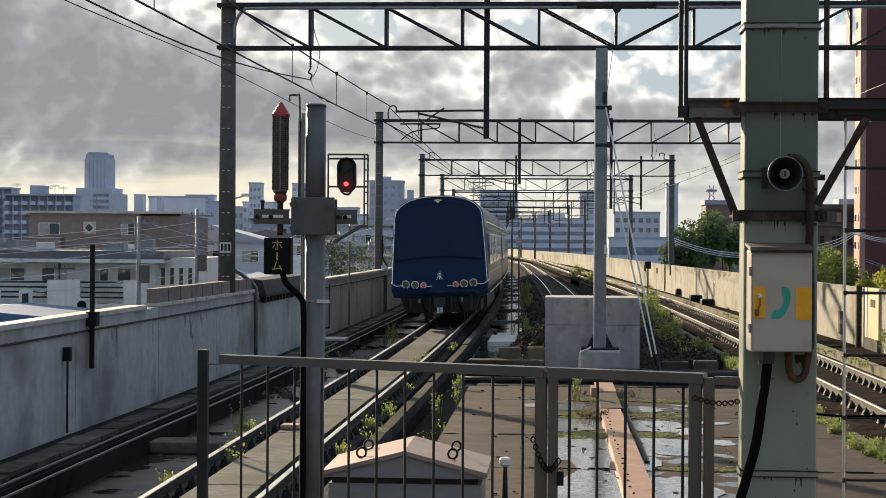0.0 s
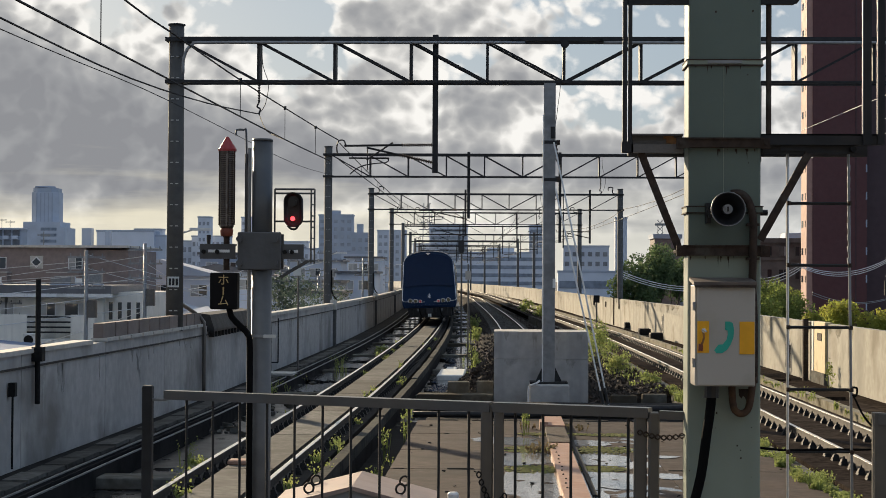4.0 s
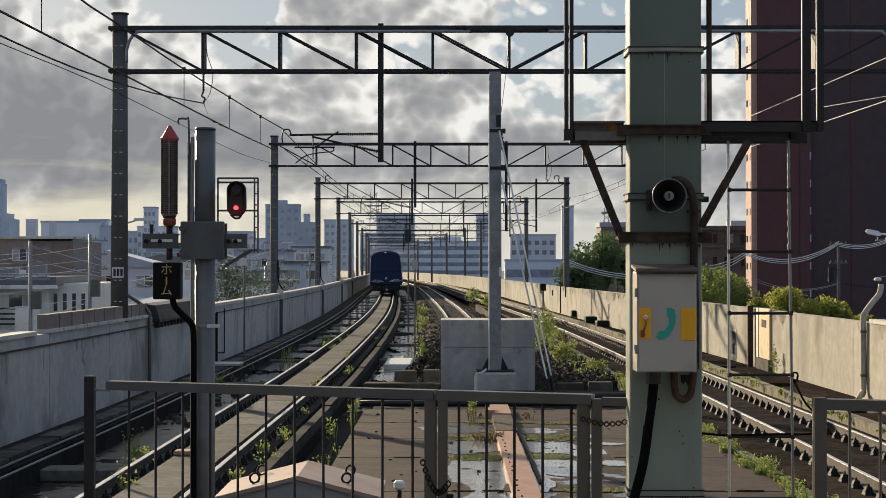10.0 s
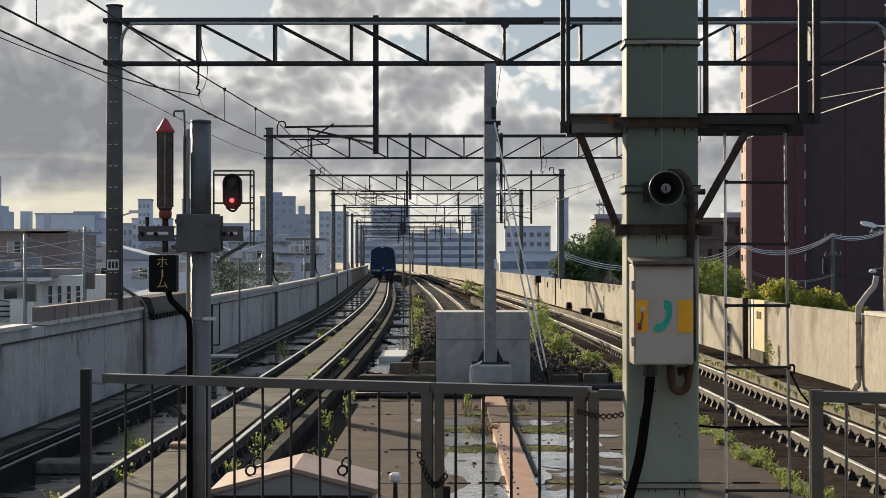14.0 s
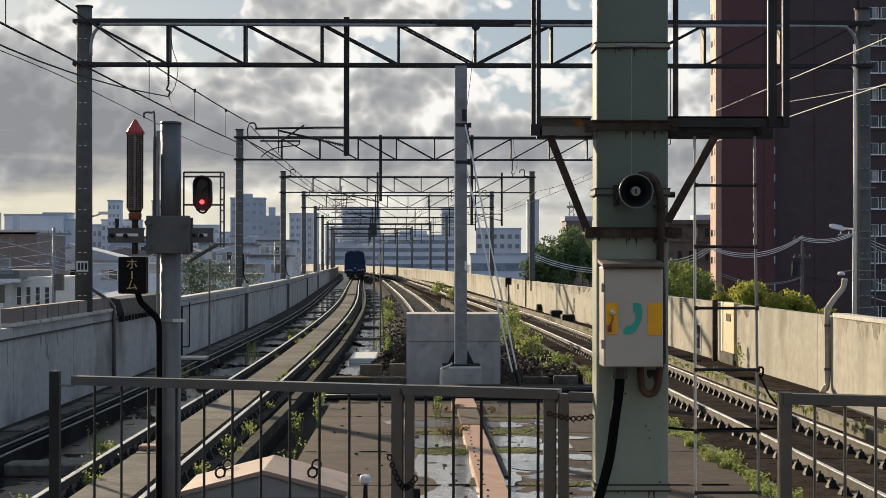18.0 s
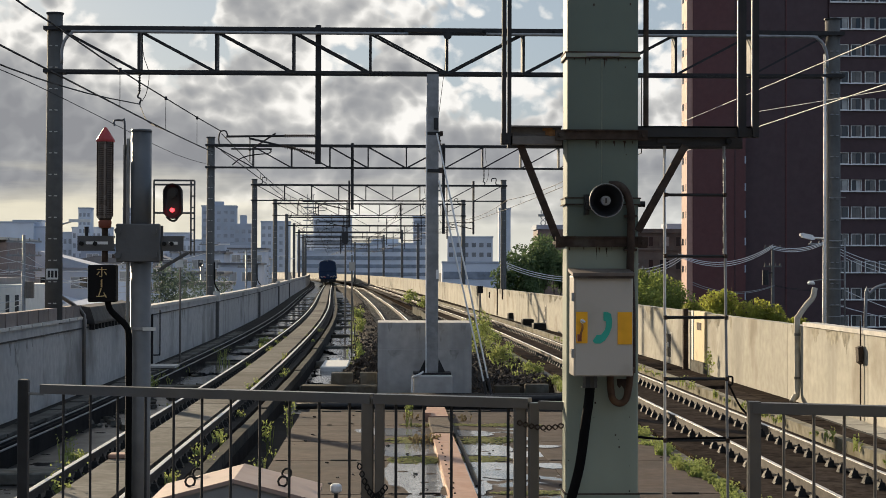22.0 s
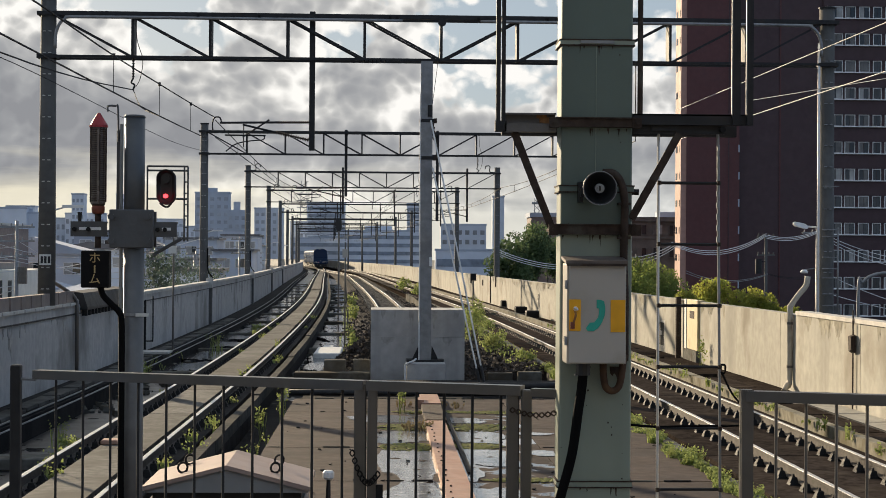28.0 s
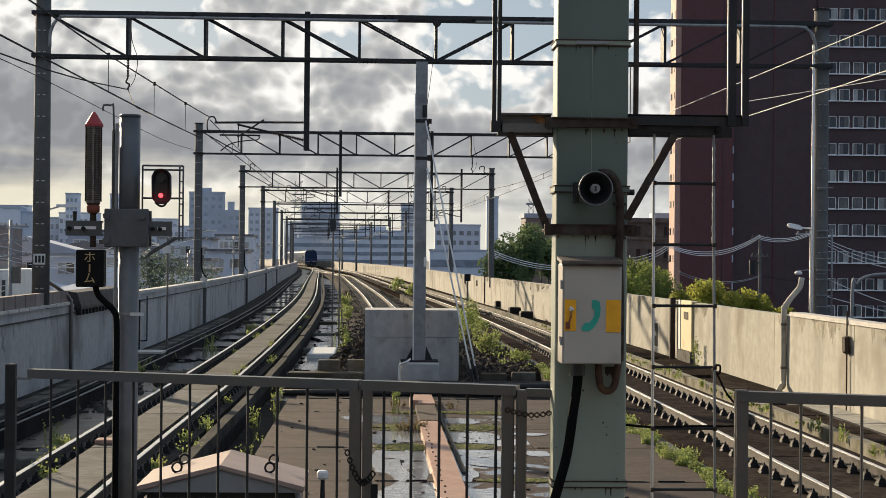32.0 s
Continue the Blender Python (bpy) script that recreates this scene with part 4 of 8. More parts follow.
def gantry(k, y, x0, x1):
    far = k >= 4
    sink = 0.16 if k == 2 else 0.0
    low, high, top = LOW - sink, HIGH - sink, TOP - sink
    g = thing("overhead_gantry", "grey truss portal on concrete masts over the tracks" if not far else "far grey portal on slim masts over the tracks", "gantry", "overhead line gantries")
    for x in (x0, x1):
        bm = bmnew()
        rod(bm, (x, y, 1.32 if k == 0 and x < 0 else GROUND), (x, y, top), 0.19, 0.165, 14)
        m = part("mast", bm, "pole", g, "tapered concrete mast", smooth=True)
        if not far:
            bm = bmnew()
            for z in [1.75 + 0.46 * q for q in range(13)]:
                r = 0.19 - 0.0032 * z
                for u in (-0.085, 0.03):
                    box(bm, x + u, x + u + 0.06, y - r - 0.006, y - r * 0.8, z, z + 0.02)
            tagged(part("banding", bm, "cap" if x < 0 else "galv", m), kind="stuff")
            bm = bmnew()
            rod(bm, (x, y, top), (x, y, top + 0.03), 0.19, None, 14)
            part("cap", bm, "dark_steel", m)
            for z in (low, high):
                part("clamp", one(box, x - 0.21, x + 0.21, y - 0.23, y + 0.23, z - 0.04, z + 0.04), "dark_steel", m)
    x0, x1 = x0 + 0.17, x1 - 0.17
    n = max(6, round((x1 - x0) / 1.63))
    if far:
        for z in (low + 0.1, high):
            part("chord", one(rod, (x0, y, z), (x1, y, z), 0.07, None, 8), "dark_steel", g)
    else:
        for z, w in ((low, 0.055), (high, 0.095)):
            bm = bmnew()
            box(bm, x0, x1, y - 0.24, y - 0.24 + w, z - w / 2, z + w / 2)
            box(bm, x0, x1, y + 0.24 - w, y + 0.24, z - w / 2, z + w / 2)
            part("chord", bm, "dark_steel", g)
    for i in range(n):
        a, b = x0 + (x1 - x0) * i / n, x0 + (x1 - x0) * (i + 1) / n
        if far and i % 2:
            continue
        up = i < n / 2
        p, q = ((a, y - 0.2, high - 0.04), (b, y - 0.2, low)) if up else ((a, y - 0.2, low), (b, y - 0.2, high - 0.04))
        bm = bmnew()
        beam(bm, p, q, 0.035, 0.042)
        if not far:
            beam(bm, Vector(p) + Vector((0, 0.4, 0)), Vector(q) + Vector((0, 0.4, 0)), 0.035, 0.042)
        part("diagonal", bm, "dark_steel", g)
        if i and not far:
            part("upright", one(box, a - 0.028, a + 0.028, y - 0.22, y + 0.22, low, high), "dark_steel", g)
    return g


gs = [gantry(k, *row) for k, row in enumerate(GANTRIES)]


def drop_post(g, x, y, bottom, top=HIGH + 0.12, w=0.12):
    part("drop_post", one(box, x - w / 2, x + w / 2, y - w / 2, y + w / 2, bottom, top), "dark_steel", g, "steel post hanging from the portal")


def insulator(bm, p, q, r=0.05, n=8):
    p, q = Vector(p), Vector(q)
    rod(bm, p, q, 0.015, None, 6)
    for k in range(n):
        a, b = p.lerp(q, (k + 0.2) / n), p.lerp(q, (k + 0.8) / n)
        rod(bm, a, b, r, r * 0.5, 8)


def cantilever(g, x, y, reach, z, post_x):
    """Hinged arms from a drop post to the wires over a track."""
    f = (reach - post_x) / -1.98
    P = lambda dx, dz: (post_x + (dx + 1.47) * f, y - 0.1, z + dz - 5.35)
    bm = bmnew()
    rod(bm, P(-2.18, 5.345), P(-3.44, 5.325), 0.024)
    rod(bm, P(-2.2, 5.12), P(-2.95, 5.29), 0.022)
    rod(bm, P(-2.38, 5.40), P(-2.95, 5.02), 0.018)
    rod(bm, P(-3.33, 5.06), P(-2.46, 5.06), 0.018)
    hose(bm, [P(-3.31, 4.71), P(-3.15, 4.84), P(-2.97, 4.91), P(-2.7, 4.95), P(-2.54, 4.96)], 0.013)
    hose(bm, [P(-2.54, 4.96), P(-2.48, 5.0), P(-2.5, 5.05), P(-2.62, 5.06)], 0.013)
    hose(bm, [P(-3.40, 5.33), P(-3.45, 5.44), P(-3.56, 5.43), P(-3.60, 5.3), P(-3.59, 5.16)], 0.016)
    rod(bm, P(-2.93, 5.28), P(-2.93, 4.8), 0.012)
    c = part("cantilever", bm, "dark_steel", g, "hinged cantilever arm")
    for a, b in ((P(-1.53, 5.35), P(-2.2, 5.345)), (P(-1.53, 4.97), P(-2.25, 5.13))):
        bm = bmnew()
        insulator(bm, a, b, 0.045, 14)
        part("insulator", bm, "rust", c, "ribbed brown insulator")


drop_post(gs[0], -1.47, 36.7, 4.78)
cantilever(gs[0], -1.47, 36.7, -3.45, 5.38, -1.47)
drop_post(gs[1], -1.42, 71.0, 5.0)
drop_post(gs[1], 2.4, 71.0, 4.0)
cantilever(gs[1], -1.42, 71.0, -3.5, 5.35, -1.42)
drop_post(gs[2], 5.2, 101.0, 4.6)
cantilever(gs[2], 5.2, 101.0, 3.2, 5.3, 5.2)
drop_post(gs[2], -2.2, 101.0, 5.0)
cantilever(gs[2], -2.2, 101.0, -4.0, 5.35, -2.2)
for k in range(3, 8):
    y, x0, x1 = GANTRIES[k]
    for line in (track_a, track_b, track_c):
        drop_post(gs[k], line(y) + 1.9, y, 4.9, w=0.1)
        bm = bmnew()
        rod(bm, (line(y) + 1.9, y, 5.4), (line(y) - 0.1, y, 5.35), 0.03)
        part("cantilever", bm, "dark_steel", gs[k])
# swan-neck hooks at masts
for k in (2, 3):
    y, x0, x1 = GANTRIES[k]
    zz = HIGH - (0.16 if k == 2 else 0)
    for x, s in ((x0, 1), (x1, -1)):
        bm = bmnew()
        hose(bm, [(x + s * 0.15, y, zz + 0.05), (x + s * 0.45, y, zz + 0.1), (x + s * 0.45, y, zz + 0.42), (x + s * 0.7, y, zz + 0.42), (x + s * 0.72, y, zz + 0.25)], 0.03)
        part("hook", bm, "dark_steel", gs[k])

# feeder wires hung from the masts' necks along both sides of the line
fw = thing("side_feeders", "thin dark feeder wires along both rows of masts", "overhead line", "catenaries")
for side in (1, 2):
    pts = []
    for k in range(3 if side == 1 else 5, 9):
        y, x = GANTRIES[k][0], GANTRIES[k][side]
        x += 0.72 if side == 1 else -0.72
        if pts:
            py = pts[-1]
            for q in (0.25, 0.5, 0.75):
                pts.append((py[0] + (x - py[0]) * q, py[1] + (y - py[1]) * q, HIGH + 0.22 - 0.55 * 4 * q * (1 - q) ))
        pts.append((x, y, HIGH + 0.22))
    bm = bmnew()
    hose(bm, pts, 0.008, 5, 2)
    ww = part("feeder", bm, "wire", fw)
    for k in range(4, 9):
        y, x = GANTRIES[k][0], GANTRIES[k][side]
        s_ = 1 if side == 1 else -1
        bm = bmnew()
        hose(bm, [(x + s_ * 0.15, y, HIGH + 0.05), (x + s_ * 0.45, y, HIGH + 0.1), (x + s_ * 0.45, y, HIGH + 0.42), (x + s_ * 0.7, y, HIGH + 0.42), (x + s_ * 0.72, y, HIGH + 0.22)], 0.03)
        part("neck", bm, "dark_steel", ww)
# hanging insulators and spacers over the far tracks
for k in range(3, 8):
    y, x0, x1 = GANTRIES[k]
    for q in (0.3, 0.55, 0.8):
        bm = bmnew()
        insulator(bm, (x0 + (x1 - x0) * q, y, LOW + 0.1), (x0 + (x1 - x0) * q, y, LOW - 0.5), 0.042, 6)
        part("insulator", bm, "dark_steel", gs[k])

# steel pillar that carries the near portal at its middle, and its concrete foot
p = thing("gantry_pillar", "grey steel pillar on a concrete footing carrying the portal beam", "pillar")
bm = bmnew()
for s in (-1, 1):
    box(bm, 1.0 - 0.125, 1.0 + 0.125, 36.4 + s * 0.12 - 0.012, 36.4 + s * 0.12 + 0.012, 0.30, LOW - 0.05)
box(bm, 1.0 - 0.11, 1.0 + 0.11, 36.29, 36.51, 0.30, LOW - 0.05)
part("shaft", bm, "galv", p)
for s in (-1, 1):
    bm = bmnew()
    loft(bm, [[(1.0 + s * 0.125, yv, 0.30), (1.0 + s * 0.27, yv, 0.30), (1.0 + s * 0.27, yv, 0.33), (1.0 + s * 0.14, yv, 0.60)] for yv in (36.35, 36.38)])
    part("gusset", bm, "dark_steel", p)
part("base_plate", one(box, 0.6, 1.4, 36.1, 36.7, 0.26, 0.30), "dark_steel", p)
bm = one(box, 0.58, 1.42, 35.7, 36.8, -0.6, 0.26)
bevel(bm, 0.02)
part("footing", bm, "wall", p)
bm = bmnew()
hose(bm, [(0.56, 35.66, -0.4), (0.56, 35.66, 0.16), (0.60, 35.66, 0.25), (0.72, 35.68, 0.30), (0.8, 36.2, 0.32)], 0.022)
part("conduit", bm, "white", p, "pale pipe over the footing", smooth=True)
part("conduit", one(rod, (0.865, 36.25, 0.3), (0.865, 36.25, 6.0), 0.014, None, 6), "white", p, "thin pale pipe up the pillar")
part("tag", one(box, 1.075, 1.135, 36.262, 36.27, 2.30, 2.50), "white", p, "small white tag")
for z in (5.42, 4.62):
    cl_ = part("clamp", one(box, 0.85, 1.15, 36.25, 36.55, z - 0.035, z + 0.035), "dark_steel", p)
    part("lug", one(box, 1.15, 1.22, 36.3, 36.4, z - 0.05, z + 0.05), "rust", cl_)
bm = bmnew()
insulator(bm, (1.12, 36.1, 5.35), (1.17, 35.95, 4.95), 0.04, 5)
part("stay_insulator", bm, "rust", p, "brown stay insulator")
bm = bmnew()
rod(bm, (1.07, 36.26, 5.5), (1.07, 36.26, 5.75), 0.05)
part("junction_box", bm, "dark_steel", p)

b = thing("buffer_block", "large square concrete block at the track's end", "concrete block")
for x0, x1 in ((-0.17, 1.88),):
    for z0, z1 in ((-0.6, 0.745), (0.753, 1.345)):
        part("cast_block", one(box, x0, x1, 37.0, 38.6, z0, z1), "wall", b)

# ---- wires ----
def wire(name, pts, r, mat, label, group="overhead wires"):
    bm = bmnew()
    hose(bm, pts, r, 5, 3)
    return solo(name, bm, mat, label, "wire", group)


def catenary(line, shift, y0, ys_supports, label, mat="wire", contact=5.05, thick=0.011):
    root = thing("catenary", label, "overhead line", "catenaries")
    cw, mw = bmnew(), bmnew()
    sup = [y0] + ys_supports
    cp, mp = [], []
    for a, b in zip(sup, sup[1:]):
        for k in range(6):
            t = k / 6
            y = a + (b - a) * t
            sag = 4 * t * (1 - t)
            x = line(y) + shift
            cp.append((x, y, contact))
            mz = 5.42 - 0.22 * sag
            mp.append((x, y, mz))
            if k:
                part("dropper", one(rod, (x, y, contact), (x, y, mz), 0.007, None, 4), "wire", root)
    cp.append((line(sup[-1]) + shift, sup[-1], contact))
    mp.append((line(sup[-1]) + shift, sup[-1], 5.42))
    hose(cw, cp, thick, 5, 1)
    hose(mw, mp, thick, 5, 1)
    part("contact_wire", cw, mat, root)
    part("messenger_wire", mw, mat, root)


SUP = [36.7, 71, 101, 134, 169, 202, 235, 269, 302]
catenary(track_a, -0.2, 36.7, SUP[1:], "catenary over the train's track")
catenary(track_b, 0.0, 71.0, SUP[2:], "catenary over the middle track")
root = thing("catenary", "near span of the catenary over the sunny track", "overhead line", "catenaries")
# lighter than the other spans: sunlight on the wires is put into the colour
for nm, pts in (("messenger_wire", [(4.02, 4.0, 4.29), (4.9, 16, 4.80), (6.416, 36.7, 5.715)]), ("contact_wire", [(4.02, 4.0, 3.9), (4.9, 16, 4.327), (6.419, 36.7, 5.062)])):
    bm = bmnew()
    hose(bm, pts, 0.006, 5, 1)
    part(nm, bm, "galv", root)
catenary(track_c, 0.0, 36.7, SUP[1:], "catenary over the sunny track")
part("hanger", one(rod, (track_c(36.7), 36.7, 5.04), (track_c(36.7), 36.7, LOW), 0.012, None, 6), "dark_steel", gs[0], "thin hanger rod of the portal")
# first span of the catenary over the train's track, with its droppers
root = thing("catenary", "slack near span of the catenary with droppers", "overhead line", "catenaries")
CONTACT = [(-3.76, 3.8, 4.5), (-3.72, 14.7, 4.636), (-3.70, 18.7, 4.684), (-3.68, 28.6, 4.827), (-3.75, 36.7, 5.03)]
MESSENGER = [(-3.75, 4, 5.35), (-3.7, 15.9, 5.2), (-3.7, 18.8, 5.22), (-3.7, 23.7, 5.27), (-3.7, 28.6, 5.37), (-3.68, 33.3, 5.46), (-3.58, 36.7, 5.49)]
bm = bmnew()
hose(bm, CONTACT, 0.011, 5, 3)
part("contact_wire", bm, "wire", root)
bm = bmnew()
hose(bm, MESSENGER, 0.011, 5, 3)
part("messenger_wire", bm, "wire", root)
for y, z0, z1 in ((11.6, 4.598, 5.24), (15.4, 4.645, 5.2), (23.7, 4.757, 5.27), (28.6, 4.827, 5.37), (33.3, 4.94, 5.46)):
    d = part("dropper", one(rod, (-3.70, y, z0), (-3.7, y, z1), 0.006, None, 4), "wire", root)
    part("clip", one(rod, (-3.7, y, z1 - 0.03), (-3.7, y, z1 + 0.03), 0.025, None, 6), "wire", d)
wire("feeder_wire", [(-5.95, 8, 5.6), (-5.8, 14, 5.46), (-5.7, 20, 5.43), (-5.6, 25.3, 5.48), (-5.45, 31, 5.7), (-5.3, 36.7, 6.05)], 0.013, "wire", "slack dark feeder wire")
wire("feeder_wire", [(-5.3, 36.6, 6.05), (-4.6, 32.8, 5.35), (-3.69, 28.6, 4.83)], 0.010, "wire", "dark jumper wire to the catenary")
wire("feeder_wire", [(-6.4, 10, 5.45), (-6.4, 22.5, 5.66), (-6.4, 30, 5.84), (-6.5, 38, 5.95), (-6.8, 55, 6.2), (-7.2, 71, 6.8)], 0.008, "wire", "thin slack feeder wire")
sus = thing("hanging_insulator", "string insulator hanging from the portal beam", "insulator", "hanging insulators")
bm = bmnew()
insulator(bm, (-5.3, 36.6, LOW), (-5.3, 36.6, 6.3), 0.035, 8)
part("insulator", bm, "dark_steel", sus)
bm = bmnew()
hose(bm, [(-5.3, 36.6, 6.3), (-5.34, 36.6, 6.2), (-5.27, 36.6, 6.15), (-5.3, 36.6, 6.05)], 0.02)
hose(bm, [(-5.25, 36.6, 7.6), (-5.22, 36.6, 7.1), (-5.1, 36.6, 6.7), (-5.15, 36.6, 6.3), (-5.25, 36.6, 6.1)], 0.008)
part("jumper", bm, "wire", sus)
for x, y, z in ((2.2, 101, LOW), (4.1, 71, LOW)):
    q = copy_thing(sus, pose(x + 5.3, y - 36.6, z - LOW))
# pipe that bends from the near mast along the portal's upper chord
for x0, s in ((-7.13, 1), (9.75, -1)):
    bm = bmnew()
    hose(bm, [(x0 + s * 0.2, 36.4, 6.9), (x0 + s * 0.22, 36.4, 7.25), (x0 + s * 0.4, 36.4, 7.52), (x0 + s * 0.9, 36.4, 7.57), (x0 + s * 5.0, 36.4, 7.57), (x0 + s * 7.6, 36.4, 7.57)], 0.035)
    part("conduit", bm, "galv", gs[0], "grey conduit along the beam", smooth=True)
for x in (-3.9, -2.6, 0.2, 0.35, 2.1, 3.6, 5.2):
    part("clip", one(box, x - 0.03, x + 0.03, 36.38, 36.46, 7.60, 7.66), "black_iron", gs[0])
for k in range(6):
    part("hook", one(rod, (-0.35 + 0.09 * k, 36.45, LOW - 0.02), (-0.35 + 0.09 * k, 36.45, LOW - 0.09), 0.018, 0.006, 6), "black_iron", gs[0])
pu = part("pulley", one(rod, (1.32, 36.4, 7.55), (1.32, 36.46, 7.55), 0.09, None, 14), "dark_steel", gs[0], "small pulley under the upper chord")
wire("tail_wire", [(1.32, 36.42, 7.5), (1.26, 36.42, 6.9), (1.20, 36.42, 6.4), (1.12, 36.42, 5.75)], 0.006, "wire", "thin slack wire from the beam to the pillar")
wire("feeder_wire", [(8.2, 37, 6.0), (9.5, 31.8, 5.93), (12.5, 20, 5.8)], 0.008, "bright_wire", "bright feeder wire beside the near mast")
part("conduit", one(rod, (9.53, 36.5, -0.5), (9.53, 36.5, 7.2), 0.03, None, 8), "white", gs[0], "pale pipe up the mast", smooth=True)

# ---- platform-end column with its fittings ----
col = thing("platform_column", "faded green steel column with rusty clamps", "column")
CX0, CX1, CY1 = 0.866, 1.206, 8.19
# dark upper and pale lower shaft: light bounced off the platform, painted in
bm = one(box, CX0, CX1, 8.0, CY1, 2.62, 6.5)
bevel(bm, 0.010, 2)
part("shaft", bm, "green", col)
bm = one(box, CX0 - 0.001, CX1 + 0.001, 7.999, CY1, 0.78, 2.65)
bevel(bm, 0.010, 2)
part("lower_shaft", bm, "green_pale", col, "paler green lower shaft with bounce light in its colour")
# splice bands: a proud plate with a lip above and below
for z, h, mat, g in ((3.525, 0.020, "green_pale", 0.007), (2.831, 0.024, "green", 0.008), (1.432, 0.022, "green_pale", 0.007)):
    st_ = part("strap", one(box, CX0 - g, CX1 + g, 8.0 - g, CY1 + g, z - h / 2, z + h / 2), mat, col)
    for dz in (-h / 2 - 0.003, h / 2 + 0.003):
        part("strap_lip", one(box, CX0 - g - 0.003, CX1 + g + 0.003, 8.0 - g - 0.003, CY1 + g + 0.003, z + dz - 0.003, z + dz + 0.003), "rust", st_)
# highlight of the upper band, set on as a pale strip
part("strap_plate", one(box, 0.955, 1.115, 7.985, 7.993, 3.519, 3.534), "galv", col, "pale strip painted as the band's highlight")
part("weld_seam", one(box, 1.030, 1.033, 7.997, 8.0, 2.86, 3.51), "green_pale", col)
# strap of the loudspeaker with its bolt at the side
part("side_bolt", one(rod, (1.206, 8.05, 2.82), (1.245, 8.05, 2.82), 0.014, None, 8), "dark_steel", col)
for z, x0, x1, hh in ((3.142, 0.842, 1.214, 0.020), (2.636, 0.842, 1.214, 0.022)):
    bm = one(box, x0, x1, 7.965, 7.998, z - hh, z + hh)
    box(bm, x0, x1, CY1 + 0.002, CY1 + 0.03, z - hh, z + hh)
    box(bm, x0 - 0.004, x1 + 0.004, 7.955, 7.967, z + hh, z + hh + 0.006)
    cl = part("clamp", bm, "rust", col, "rusty clamp plate")
    for x in (x0 - 0.012, x1 + 0.008):
        part("lug", one(box, x - 0.022, x + 0.022, 7.96, 7.985, z - hh - 0.004, z + hh + 0.004), "rust", cl)
        part("bolt", one(rod, (x, 7.945, z), (x, CY1 + 0.05, z), 0.010, None, 6), "rust", cl)
# left arm: a channel, web towards the platform
bm = bmnew()
box(bm, 0.598, 0.842, 8.03, 8.038, 3.098, 3.188)
box(bm, 0.598, 0.842, 7.99, 8.03, 3.180, 3.188)
box(bm, 0.598, 0.842, 7.985, 8.03, 3.098, 3.138)
part("cross_arm", bm, "arm_pale", col, "pale channel arm with a rust patch")
bm = bmnew()
for k, (x0, x1, z0, z1) in enumerate(((0.752, 0.80, 3.165, 3.185), (0.765, 0.825, 3.145, 3.170), (0.80, 0.840, 3.110, 3.16), (0.785, 0.81, 3.135, 3.15))):
    box(bm, x0, x1, 8.024 - 0.001 * k, 8.031, z0, z1)
part("rust_patch", bm, "rust_spot", col, "flaking orange rust")
bm = bmnew()
box(bm, 1.206, 1.777, 8.0, 8.03, 3.138, 3.188)
box(bm, 1.206, 1.777, 8.0, 8.08, 3.182, 3.190)
part("cross_arm", bm, "dark_steel", col, "dark channel arm")
bm = bmnew()
box(bm, 1.212, 1.652, 8.03, 8.04, 3.098, 3.142)
box(bm, 1.30, 1.42, 8.022, 8.03, 3.110, 3.14)
part("arm_plate", bm, "dark_steel", col)
part("pin", one(rod, (1.637, 7.99, 3.118), (1.637, 8.08, 3.118), 0.014, None, 8), "black_iron", col)
part("cross_arm", one(box, 0.60, 1.75, CY1 + 0.03, CY1 + 0.08, 3.10, 3.18), "dark_steel", col)
for p, q in (((0.645, 8.02, 3.100), (0.824, 8.0, 2.645)), ((1.432, 8.02, 3.098), (1.203, 8.0, 2.69))):
    part("brace", one(beam, p, q, 0.012, 0.036), "rust", col)
    dx = 0.010 if p[0] < 1 else -0.010
    part("brace", one(beam, (p[0] + dx, p[1] + 0.02, p[2]), (q[0] + dx, q[1] + 0.02, q[2]), 0.03, 0.010), "rust", col)
# guard frame above the arms: angle posts, sunlit outer edge added as pale strips
for x, w in ((0.567, 0.010), (0.592, 0.009)):
    part("frame_post", one(box, x - w, x + w, 7.99, 8.02, 3.104, 4.7), "dark_steel", col)
part("post_foot", one(box, 0.553, 0.606, 7.985, 8.03, 3.098, 3.15), "dark_steel", col)
part("frame_post", one(rod, (1.246, 8.03, 3.188), (1.246, 8.03, 4.7), 0.0135, None, 10), "rust", col)
for x, w in ((1.700, 0.019), (1.765, 0.015)):
    po = part("frame_post", one(box, x - w, x + w, 7.985, 8.02, 3.138, 4.7), "dark_steel", col)
    part("edge_strip", one(box, x - w - 0.005, x - w, 7.983, 7.995, 3.19, 4.7), "galv", po, "pale strip standing in for the sunlit edge")
for x0, x1 in ((0.557, 0.866), (1.206, 1.36)):
    part("frame_bar", one(box, x0, x1, 8.0, 8.03, 3.80, 3.835), "dark_steel", col)
bm = bmnew()
hose(bm, [(1.30, 8.015, 3.815), (1.37, 8.015, 3.815), (1.375, 8.015, 3.86)], 0.012)
part("bracket", bm, "dark_steel", col)

# rust runs and chipped paint on the column's face
cr = random.Random(44)


